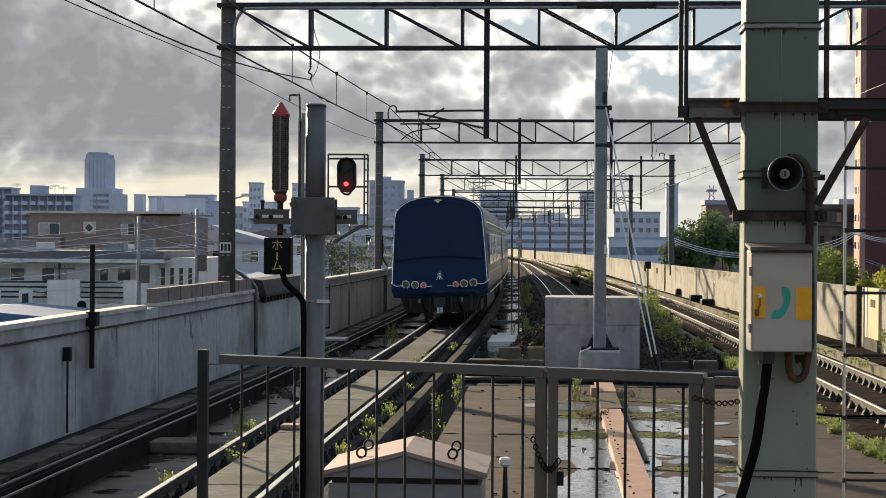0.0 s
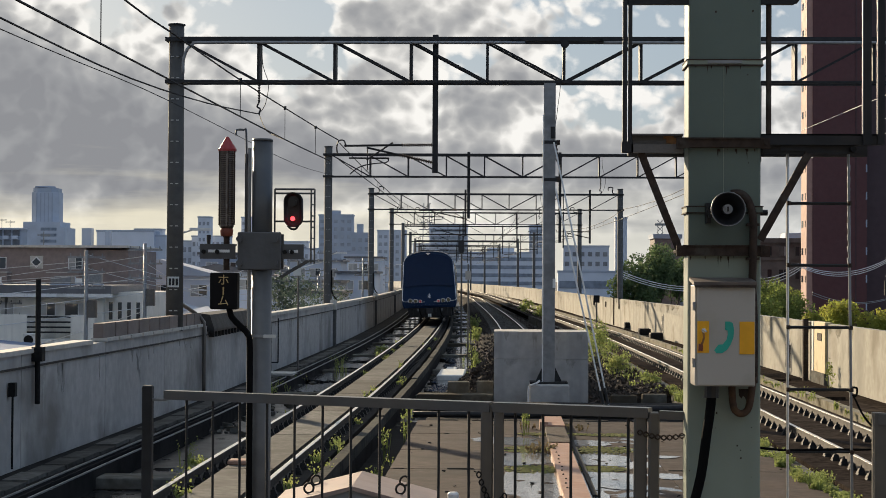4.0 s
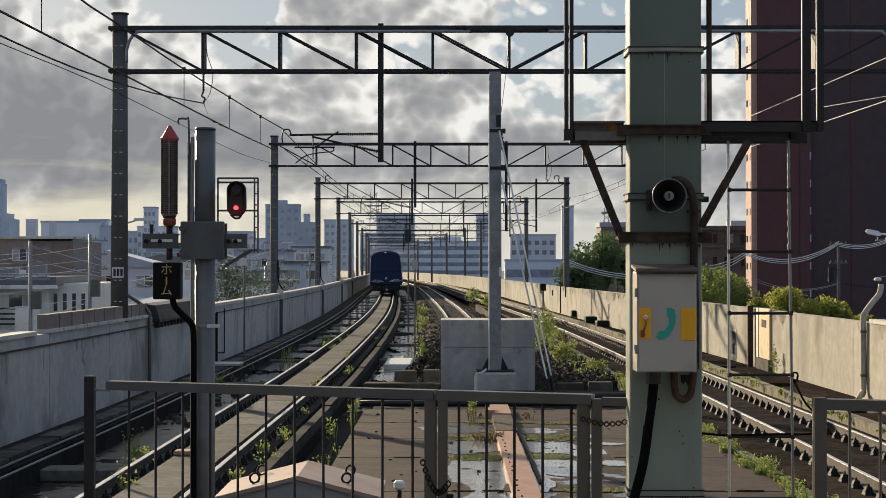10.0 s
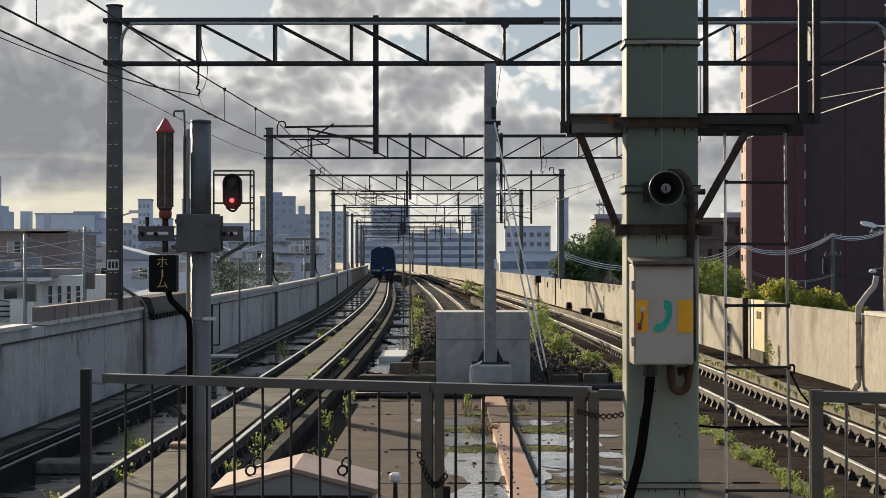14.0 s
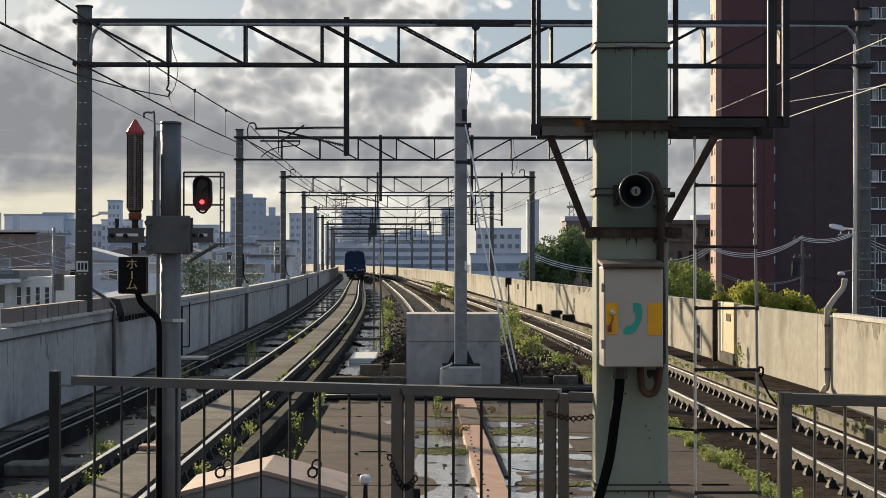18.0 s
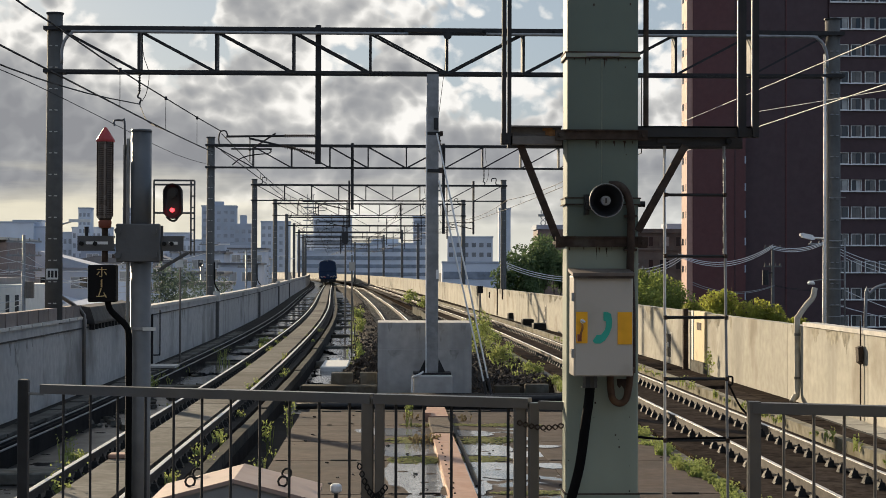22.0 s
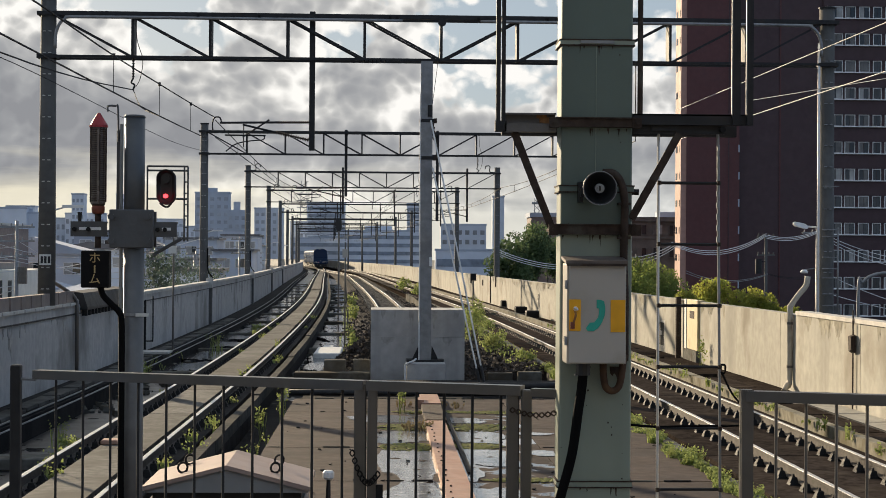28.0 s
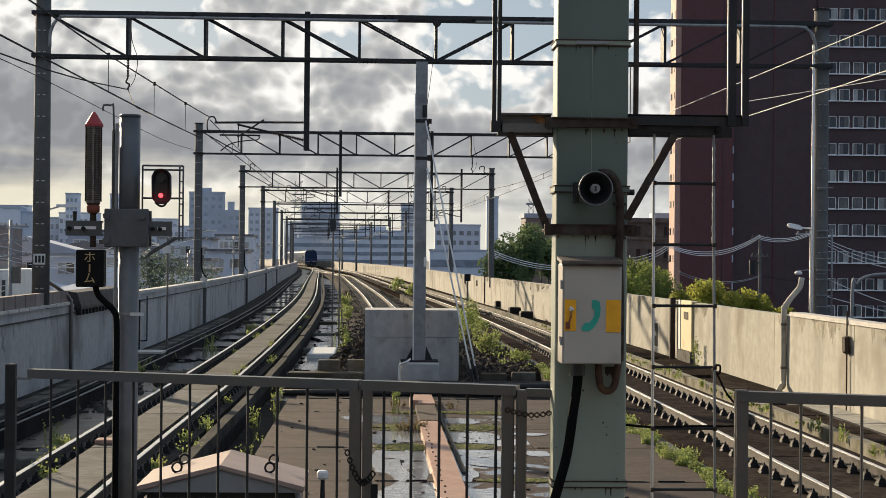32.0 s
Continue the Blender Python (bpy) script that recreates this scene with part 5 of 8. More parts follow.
def run(x, z, w, h, mat, name):
    """A thin uneven stain running down the face."""
    bm = bmnew()
    top = [(x - w / 2 + w * k / 6 + cr.uniform(-.002, .002), 7.9975, z) for k in range(7)]
    low = [(px * 0.9 + x * 0.1, 7.9975, z - h * (0.35 + 0.65 * cr.random()) * (1 - abs(k - 3) / 5)) for k, (px, _, _) in enumerate(top)]
    vs = [bm.verts.new(p) for p in top + low[::-1]]
    back = [bm.verts.new((v.co.x, 8.0002, v.co.z)) for v in vs]
    bm.faces.new(vs)
    for k in range(len(vs)):
        bm.faces.new((vs[k], back[k], back[(k + 1) % len(vs)], vs[(k + 1) % len(vs)]))
    part(name, bm, mat, col)


for z in (3.118, 2.612, 3.512, 1.418):
    for k in range(7):
        run(cr.uniform(0.875, 1.195), z, cr.uniform(0.003, 0.009), cr.uniform(0.015, 0.07), "rust", "rust_run")
run(1.135, 1.99, 0.06, 0.10, "rust", "rust_run")
run(0.99, 1.99, 0.05, 0.05, "rust", "rust_run")
for k in range(26):
    x, z = cr.uniform(0.875, 1.195), cr.choice((cr.uniform(0.9, 2.0), cr.uniform(2.55, 4.0)))
    w = cr.uniform(0.003, 0.008)
    part("paint_chip", one(box, x - w / 2, x + w / 2, 7.9975, 8.0002, z - w * cr.uniform(0.4, 1.0), z + w * 0.5), "rust", col)

sp = thing("horn_speaker", "small black round horn loudspeaker on the green column", "loudspeaker")
bm = bmnew()
prof = [(7.87, 0.008), (7.86, 0.03), (7.83, 0.055), (7.79, 0.071), (7.785, 0.076), (7.79, 0.078), (7.84, 0.066), (7.88, 0.05), (7.97, 0.045), (7.99, 0.03)]
loft(bm, [[(1.026 + r * math.cos(t), y, 2.826 + r * math.sin(t)) for t in (2 * math.pi * k / 24 for k in range(24))] for y, r in prof])
part("horn", bm, "black", sp, smooth=True)
bm = bmnew()
loft(bm, [[(1.026 + r * math.cos(t), y, 2.826 + r * math.sin(t)) for t in (2 * math.pi * k / 24 for k in range(24))] for y, r in ((7.786, 0.0755), (7.781, 0.0775), (7.79, 0.080), (7.80, 0.079))], caps=False)
part("rim", bm, "galv", sp, "worn pale rim", smooth=True)
part("cone_cap", one(rod, (1.026, 7.80, 2.826), (1.026, 7.87, 2.826), 0.022, None, 16), "galv", sp, "grey centre cap")
part("cap_ring", one(rod, (1.026, 7.796, 2.826), (1.026, 7.81, 2.826), 0.012, None, 12), "black", sp)
bm = one(box, 0.945, 0.965, 7.93, 8.0, 2.765, 2.86)
box(bm, 0.95, 1.0, 7.9, 7.96, 2.79, 2.83)
part("bracket", bm, "black", sp)

for x in (1.018, 1.034):
    part("grille_slot", one(box, x - 0.003, x + 0.003, 7.792, 7.797, 2.816, 2.836), "galv", sp)

cd = thing("conduit", "rusty brown conduit bent down the green column", "conduit")
bm = bmnew()
hose(bm, [(1.06, 7.955, 2.905), (1.11, 7.955, 2.903), (1.145, 7.955, 2.864), (1.163, 7.955, 2.79), (1.165, 7.955, 2.70), (1.163, 7.96, 2.56), (1.163, 7.965, 2.48), (1.170, 7.965, 2.3), (1.170, 7.965, 2.02)], 0.019, 8)
part("pipe", bm, "rust", cd, smooth=True)
bm = bmnew()
hose(bm, [(1.165, 7.95, 2.05), (1.155, 7.95, 1.96), (1.140, 7.95, 1.897), (1.108, 7.95, 1.878), (1.078, 7.95, 1.90), (1.068, 7.95, 1.96), (1.066, 7.95, 2.02)], 0.017, 8)
part("bend", bm, "rust_pipe", cd, smooth=True)
for z in (2.60, 2.76):
    part("saddle", one(box, 1.135, 1.192, 7.945, 7.998, z - 0.006, z + 0.006), "rust", cd)

bx = thing("telephone_box", "grey enamel lineside telephone box with teal receiver sign", "telephone box")
bm = one(box, 0.877, 1.152, 7.80, 7.985, 2.014, 2.478)
bevel(bm, 0.005, 2)
part("case", bm, "box", bx)
bm = one(box, 0.885, 1.148, 7.792, 7.80, 2.018, 2.470)
bevel(bm, 0.003)
dr = part("door", bm, "box", bx, "plain grey door")
bm = bmnew()
loft(bm, [[(x, 7.778, 2.474), (x, 7.99, 2.498), (x, 7.99, 2.512), (x, 7.778, 2.492)] for x in (0.870, 1.156)])
part("rain_lid", bm, "lid_brown", bx, "brown stained rain lid")
part("drip_edge", one(box, 0.873, 1.153, 7.774, 7.779, 2.466, 2.478), "rust", bx, "rusty drip edge of the lid")
for x0, x1, z0, z1 in ((0.8865, 0.940, 2.167, 2.312), (1.079, 1.147, 2.162, 2.311)):
    part("sticker", one(box, x0, x1, 7.7885, 7.792, z0, z1), "yellow", dr, "orange-yellow sticker")


def receiver():
    """A handset in profile: ear piece on top, mouth piece low on the other side."""
    outline = [(-.13, 1.0), (.0, 1.0), (.10, .95), (.14, .72), (.12, .50), (.04, .28), (-.08, .10), (-.22, .0), (-.40, .0), (-.46, .09), (-.34, .27), (-.20, .28), (-.08, .44), (-.05, .62), (-.06, .72), (-.13, .73)]
    bm = bmesh.new()
    loft(bm, [[(1.033 + 0.150 * u, yv, 2.166 + 0.145 * v) for u, v in outline] for yv in (7.7885, 7.792)])
    return bm


part("receiver_sign", receiver(), "teal", dr, "teal telephone receiver symbol")
bm = one(rod, (0.914, 7.772, 2.270), (0.914, 7.792, 2.270), 0.011, None, 12)
rod(bm, (0.907, 7.768, 2.274), (0.926, 7.768, 2.264), 0.005, None, 6)
part("lock", bm, "silver", dr, "small bright key lock")
bm = bmnew()
hose(bm, [(0.913, 7.778, 2.262), (0.915, 7.776, 2.24), (0.911, 7.778, 2.222), (0.906, 7.778, 2.205)], 0.005, 6)
part("hasp", bm, "rust_spot", dr, "rusty hasp")
part("padlock", one(box, 0.892, 0.911, 7.775, 7.79, 2.177, 2.208), "padlock_red", dr, "red-brown padlock")
for z in (2.12, 2.38):
    part("hinge", one(rod, (0.873, 7.80, z - 0.02), (0.873, 7.80, z + 0.02), 0.007, None, 8), "galv", bx)
bm = one(rod, (0.867, 7.83, 2.128), (0.882, 7.83, 2.128), 0.012, None, 10)
part("side_knob", bm, "black_iron", bx, "black knob on the side")

bm = bmnew()
hose(bm, [(0.966, 7.9, 2.014), (0.966, 7.9, 1.968), (0.958, 7.9, 1.88), (0.944, 7.89, 1.796), (0.915, 7.88, 1.593), (0.868, 7.87, 1.417), (0.82, 7.86, 1.25), (0.80, 7.86, 1.1), (0.795, 7.86, 0.79)], 0.0235, 10)
c = thing("power_cable", "thick black cable hanging down the column", "cable")
part("sheath", bm, "rubber", c, smooth=True)
part("gland", one(rod, (0.966, 7.9, 1.955), (0.966, 7.9, 2.014), 0.034, None, 10), "black", c)
part("clip", one(rod, (0.925, 7.9, 1.958), (0.966, 7.9, 1.958), 0.006, None, 6), "galv", c, "bright clip")

ld = thing("rung_ladder", "thin galvanised rod ladder hanging from the column arm", "ladder")
part("stile", one(rod, (1.352, 8.1, 0.78), (1.347, 8.1, 3.12), 0.0070, None, 8), "bright_wire", ld)
part("stile", one(rod, (1.662, 8.1, 0.78), (1.634, 8.1, 3.12), 0.0070, None, 8), "galv", ld)
for k in range(8):
    z = 2.867 - 0.2945 * k
    if z > 0.8:
        x1 = 1.634 + 0.012 * (3.12 - z)
        rg = part("rung", one(rod, (1.342, 8.1, z), (x1 + 0.008, 8.1, z), 0.0075, None, 6), "dark_steel", ld)
        for x in (1.35, x1):
            part("rung_clip", one(rod, (x, 8.085, z - 0.010), (x, 8.085, z + 0.010), 0.010, None, 6), "rust", rg)
bm = bmnew()
for q in range(9):
    z = 3.05 - 0.055 * q
    rod(bm, (1.636, 8.097, z), (1.636, 8.097, z - 0.028), 0.0078, 0.0072, 6)
part("wire_wrap", bm, "galv", ld, "pale wrapping on the stile")
bm = bmnew()
hose(bm, [(1.655, 8.1, 1.995), (1.676, 8.1, 1.99), (1.672, 8.1, 1.955), (1.65, 8.1, 1.96)], 0.005)
hose(bm, [(1.66, 8.1, 1.955), (1.70, 8.05, 1.86), (1.745, 8.0, 1.80)], 0.005)
hose(bm, [(1.20, 8.12, 1.705), (1.35, 8.1, 1.695), (1.55, 8.1, 1.70), (1.66, 8.1, 1.70), (1.75, 8.0, 1.715)], 0.006)
part("tie_wire", bm, "rubber", ld, "black tie wire")

# ---- fence with gate at the platform's end ----
FA, FB = Vector((-1.85, 9.2, 0)), Vector((0.86, 8.16, 0))
RAIL = 1.88


def fat(x):
    """The fence line at a given x."""
    t = (x - FA.x) / (FB.x - FA.x)
    return FA.y + (FB.y - FA.y) * t


FM = lambda x, z: (x, fat(x), z)
fe = thing("platform_fence", "dull grey steel railing with a chained double gate", "fence")


def fence_leaf(x0, x1, bars, name):
    leaf = part(name, one(beam, FM(x0, RAIL - 0.022), FM(x1, RAIL - 0.022), 0.075, 0.048), "grey_steel", fe, "flat grey top rail")
    part("bottom_rail", one(beam, FM(x0, 0.93), FM(x1, 0.93), 0.04, 0.04), "grey_steel", leaf)
    n = bars
    for k in range(n):
        x = x0 + (x1 - x0) * (k + 0.75) / (n + 0.5)
        part("bar", one(rod, FM(x, 0.93), FM(x, RAIL - 0.04), 0.0075, None, 6), "dark_steel", leaf)
    return leaf


fence_leaf(-1.83, -0.056, 11, "top_rail")
fence_leaf(-0.040, 0.71, 5, "gate_rail")
for x, w, top in ((-1.945, 0.055, 1.905), (-0.080, 0.062, 1.865), (-0.019, 0.05, 1.865), (0.664, 0.06, 1.85), (0.728, 0.05, 1.862)):
    bm = bmnew()
    x2 = x
    box(bm, x2 - w / 2, x2 + w / 2, fat(x2) - 0.03, fat(x2) + 0.03, 0.78, top)
    bevel(bm, 0.006)
    part("post", bm, "dark_steel" if x < -1.9 else "grey_steel", fe)
part("stub_rail", one(beam, FM(0.755, RAIL - 0.03), FM(0.90, RAIL - 0.03), 0.04, 0.04), "grey_steel", fe)
part("latch_rod", one(rod, FM(-1.93, 1.83), FM(-1.83, 1.83), 0.008, None, 6), "galv", fe)
bm = bmnew()
for k in range(11):
    t = k / 10
    c = Vector(FM(-0.118 + 0.128 * t, 1.52 - 0.09 * math.sin(math.pi * t) - 0.10 * t)) + Vector((0, -0.045, 0))
    hose(bm, [c + Vector((0.012 * math.cos(q), 0.004 * (k % 2), 0.016 * math.sin(q))) for q in (0, 1.57, 3.14, 4.71, 6.28)], 0.004, 5, 2)
part("chain", bm, "black_iron", fe, "dark chain round the gate posts")
part("padlock", one(box, 0.0, 0.035, fat(0) - 0.065, fat(0) - 0.04, 1.30, 1.37), "black_iron", fe)
bm = bmnew()
for k in range(9):
    t = k / 8
    c = Vector(FM(0.66 + 0.22 * t, 1.765 - 0.02 * math.sin(math.pi * t))) + Vector((0, -0.05, 0))
    hose(bm, [c + Vector((0.013 * math.cos(q), 0.004 * (k % 2), 0.012 * math.sin(q))) for q in (0, 1.57, 3.14, 4.71, 6.28)], 0.004, 5, 2)
part("chain", bm, "rust", fe, "rusty chain")

fr = thing("side_railing", "brown-grey steel railing beside the track", "fence")
GA, GB = Vector((1.754, 7.98, 0)), Vector((3.5, 7.35, 0))
part("post", one(box, GA.x - 0.028, GA.x + 0.028, GA.y - 0.03, GA.y + 0.03, 0.5, 1.885), "grey_steel", fr)
part("top_rail", one(beam, (GA.x, GA.y, 1.855), (GB.x, GB.y, 1.855), 0.075, 0.05), "grey_steel", fr)
for k in range(1, 14):
    q = GA.lerp(GB, k * 0.075)
    part("bar", one(rod, (q.x, q.y, 0.6), (q.x, q.y, 1.84), 0.0075, None, 6), "grey_steel", fr)

# ---- signal post ----
sg = thing("signal_post", "grey steel signal post with clamp plate and side arms", "signal post")
bm = bmnew()
rod(bm, (-1.716, 12, 2.56), (-1.716, 12, 3.47), 0.072, None, 20)
rod(bm, (-1.716, 12, 3.47), (-1.716, 12, 3.486), 0.076, 0.07, 20)
part("post", bm, "signal_steel", sg, smooth=True)
part("lower_post", one(rod, (-1.716, 12, DECK), (-1.716, 12, 2.56), 0.0715, None, 20), "post_grey", sg, "paler galvanised lower post", smooth=True)
bm = one(box, -1.876, -1.568, 11.90, 11.925, 2.552, 2.82)
bevel(bm, 0.006)
pl = part("clamp_plate", bm, "signal_steel", sg)
for x in (-1.86, -1.61):
    for z in (2.60, 2.77):
        part("bolt", one(rod, (x, 11.875, z), (x, 11.905, z), 0.025, 0.022, 6), "signal_steel", pl)
part("back_plate", one(box, -1.896, -1.572, 12.08, 12.10, 2.56, 2.81), "signal_steel", sg)
for x0, x1 in ((-2.148, -1.896), (-1.572, -1.41)):
    bm = bmnew()
    box(bm, x0, x1, 11.93, 11.945, 2.63, 2.735)
    box(bm, x0, x1, 11.945, 12.0, 2.63, 2.642)
    box(bm, x0, x1, 11.945, 12.0, 2.723, 2.735)
    ar = part("arm", bm, "signal_steel", sg, "slotted channel arm")
    part("slot", one(box, x0 + 0.06, x1 - 0.04, 11.927, 11.93, 2.675, 2.695), "white", ar)
    for x in (x0 + 0.03, (x0 + x1) / 2):
        part("bolt", one(rod, (x, 11.90, 2.68), (x, 11.93, 2.68), 0.016, None, 6), "black_iron", ar)
part("strap_tag", one(box, -1.69, -1.60, 11.915, 11.925, 2.072, 2.096), "plate", sg, "pale tag on the strap")
part("strap", one(rod, (-1.716, 12, 2.075), (-1.716, 12, 2.095), 0.076, None, 20), "galv", sg)
bm = bmnew()
hose(bm, [(-1.58, 11.98, 2.50), (-1.5, 11.98, 2.55), (-1.38, 11.98, 2.62)], 0.012)
part("strut", bm, "signal_steel", sg)

rl = thing("warning_beacon", "tall slatted beacon tube with a red conical cap", "beacon")
bm = bmnew()
loft(bm, [[(-1.964 + r * math.cos(t), 11.97 + r * math.sin(t), z) for t in (2 * math.pi * k / 16 for k in range(16))] for z, r in ((3.395, 0.066), (3.41, 0.066), (3.495, 0.012), (3.50, 0.004))])
part("cap", bm, "red_paint", rl, "red conical cap")
part("tube", one(rod, (-1.964, 11.97, 2.86), (-1.964, 11.97, 3.395), 0.050, None, 16), "clear_tube", rl)
bm = bmnew()
for k in range(34):
    z = 2.88 + k * 0.015
    rod(bm, (-1.964, 11.97, z), (-1.964, 11.97, z + 0.006), 0.054, None, 16)
tagged(part("slats", bm, "rust", rl, "thin dark slats"), kind="stuff")
for t in (0.3, 2.6):
    part("rib", one(rod, (-1.964 + 0.058 * math.cos(-t), 11.97 + 0.058 * math.sin(-t), 2.87), (-1.964 + 0.058 * math.cos(-t), 11.97 + 0.058 * math.sin(-t), 3.395), 0.006, None, 6), "rust", rl)
bm = bmnew()
loft(bm, [[(-1.964 + r * math.cos(t), 11.97 + r * math.sin(t), z) for t in (2 * math.pi * k / 14 for k in range(14))] for z, r in ((2.55, 0.022), (2.78, 0.022), (2.80, 0.032), (2.83, 0.034), (2.86, 0.05))])
part("stem", bm, "rust", rl, "brown stem and collar")
bm = bmnew()
loft(bm, [[(-1.964 + r * math.cos(t), 11.97 + r * math.sin(t), z) for t in (2 * math.pi * k / 16 for k in range(16))] for z, r in ((2.79, 0.036), (2.80, 0.045), (2.835, 0.047), (2.85, 0.040))])
part("collar", bm, "padlock_red", rl, "red collar under the tube", smooth=True)
part("inner_core", one(rod, (-1.964, 11.955, 2.86), (-1.964, 11.955, 3.395), 0.0555, 0.0555, 3), "clear_tube", rl)
part("arm_bolt", one(rod, (-2.09, 11.96, 2.735), (-2.09, 11.96, 2.80), 0.012, 0.016, 8), "dark_steel", sg)

ps = thing("platform_sign", "black sign box with amber vertical lettering", "sign")
bm = one(box, -2.070, -1.876, 11.9, 12.02, 2.272, 2.532)
bevel(bm, 0.008)
part("case", bm, "sign_face", ps)


def lettering(text, size, x, y, z, mat, parent, name="lettering"):
    cu = bpy.data.curves.new(name, "FONT")
    cu.body, cu.size, cu.align_x, cu.align_y, cu.extrude = text, size, "CENTER", "CENTER", 0.001
    tmp = bpy.data.objects.new(name, cu)
    scene.collection.objects.link(tmp)
    me = bpy.data.meshes.new_from_object(tmp.evaluated_get(bpy.context.evaluated_depsgraph_get()))
    bpy.data.objects.remove(tmp)
    me.materials.clear()
    me.materials.append(M[mat])
    ob = new(name, me)
    ob.parent = parent
    ob.matrix_basis = pose(x, y, z, 90, 0, 0)
    return ob


lettering("ホ", 0.085, -1.973, 11.896, 2.476, "amber", ps)
part("lettering", one(box, -1.978, -1.968, 11.895, 11.9, 2.375, 2.43), "amber", ps)
lettering("ム", 0.085, -1.973, 11.896, 2.33, "amber", ps)
bm = bmnew()
hose(bm, [(-1.94, 11.95, 2.28), (-1.92, 11.94, 2.22), (-1.86, 11.92, 2.16), (-1.80, 11.91, 2.10), (-1.785, 11.91, 2.02), (-1.783, 11.91, 1.7), (-1.783, 11.91, 0.8), (-1.783, 11.92, DECK)], 0.022, 8)
part("cable", bm, "rubber", ps, "thick black cable", smooth=True)
part("conduit", one(rod, (-1.805, 11.98, DECK), (-1.805, 11.98, 3.42), 0.012, None, 8), "galv", sg)
bm = bmnew()
hose(bm, [(-1.83, 12.0, 3.30), (-1.835, 12.0, 3.54), (-1.85, 12.0, 3.55), (-1.905, 12.0, 3.55), (-1.905, 12.0, 3.51)], 0.008, 6, 2)
part("hook", bm, "signal_steel", sg)
part("back_post", one(box, -1.845, -1.805, 12.02, 12.06, 2.6, 3.38), "signal_steel", sg)

sl = thing("signal_lamp", "black oval signal head with a red light lit", "signal", "signals")
bm = bmnew()
pr = []
for y, k in ((11.93, 0.6), (11.9, 0.9), (11.89, 1.0), (11.97, 1.0), (12.02, 0.85)):
    ring = []
    for q in range(24):
        t = 2 * math.pi * q / 24
        ring.append((-1.484 + 0.066 * k * math.cos(t), y, 2.979 + (0.058 if math.sin(t) > 0 else -0.058) + 0.066 * k * math.sin(t)))
    pr.append(ring)
loft(bm, pr)
part("head", bm, "black", sl, smooth=True)
part("red_light", one(rod, (-1.484, 11.878, 2.915), (-1.484, 11.90, 2.915), 0.0155, None, 14), "signal_red", sl, "glowing red light")
part("dark_light", one(rod, (-1.484, 11.885, 3.03), (-1.484, 11.90, 3.03), 0.028, None, 14), "black", sl)
bm = bmnew()
for x in (-1.63, -1.37, -1.345):
    rod(bm, (x, 12.03, 2.6), (x, 12.03, 3.13), 0.007, None, 6)
for z, x0, x1 in ((3.13, -1.63, -1.345), (3.10, -1.63, -1.345), (2.9, -1.63, -1.345), (2.62, -1.41, -1.345)):
    rod(bm, (x0, 12.03, z), (x1, 12.03, z), 0.007, None, 6)
for z in (2.7, 2.78, 2.86, 2.94, 3.02):
    rod(bm, (-1.37, 12.03, z), (-1.345, 12.03, z), 0.005, None, 6)
part("guard_frame", bm, "signal_steel", sl, "thin tubular guard frame")
bm = bmnew()
hose(bm, [(-1.53, 11.95, 2.87), (-1.50, 11.95, 2.845), (-1.47, 11.95, 2.845), (-1.45, 11.95, 2.87)], 0.008)
part("loop", bm, "black", sl)

# ---- equipment box with gabled lid ----
h = thing("equipment_box", "grey steel equipment box under a salmon gabled lid with lifting rings", "equipment box")
HX, HY, HW, HD = -1.44, 16.9, 0.80, 1.3
bm = one(box, HX - HW + 0.06, HX + HW - 0.06, HY - HD / 2 + 0.08, HY + HD / 2 - 0.08, DECK, 0.17)
part("body", bm, "hut_wall", h)
part("shadow_gap", one(box, HX - HW + 0.09, HX + HW - 0.09, HY - HD / 2 + 0.11, HY + HD / 2 - 0.11, 0.17, 0.235), "black", h)
bm = bmnew()
loft(bm, [[(HX - HW + 0.02, y, 0.235), (HX + HW - 0.02, y, 0.235), (HX + HW - 0.02, y, 0.26), (HX, y, 0.455), (HX - HW + 0.02, y, 0.26)] for y in (HY - HD / 2 + 0.03, HY + HD / 2 - 0.03)])
part("gable", bm, "hut_wall", h)
for s in (-1, 1):
    bm = bmnew()
    loft(bm, [[(HX, y, 0.46), (HX, y, 0.50), (HX + s * HW, y, 0.295), (HX + s * HW, y, 0.25)] for y in (HY - HD / 2, HY + HD / 2)])
    ro = part("lid_half", bm, "hut_roof", h, "salmon sheet lid")
    for yv in (HY - 0.3, HY + 0.35):
        xx = HX + s * 0.45
        bm = bmnew()
        hose(bm, [(xx + 0.045 * math.cos(t), yv + 0.02 * math.cos(t), 0.435 + 0.05 * math.sin(t)) for t in (2 * math.pi * k / 10 for k in range(11))], 0.012, 6, 1)
        part("lifting_ring", bm, "black_iron", ro, "black lifting ring")

st = thing("marker_stake", "short stake with a white cap", "stake")
part("stake", one(rod, (-0.485, 17.0, DECK), (-0.485, 17.0, 0.30), 0.03, 0.02, 8), "dark_steel", st)
bm = bmnew()
loft(bm, [[(-0.485 + r * math.cos(t), 17.0 + r * math.sin(t), z) for t in (2 * math.pi * k / 12 for k in range(12))] for z, r in ((0.27, 0.04), (0.29, 0.058), (0.34, 0.058), (0.36, 0.04))])
part("cap", bm, "white", st, "white cap")

ob_ = thing("steel_beam", "orange-brown riveted steel beam lying on the deck", "beam")
bm = one(box, 0.735, 1.045, 15.5, 26.4, -0.075, -0.045)
box(bm, 0.735, 0.765, 15.5, 26.4, DECK, -0.075)
box(bm, 1.015, 1.045, 15.5, 26.4, DECK, -0.075)
part("channel", bm, "orange_beam", ob_)
bm = one(box, 0.745, 1.075, 26.5, 29.2, -0.085, -0.040)
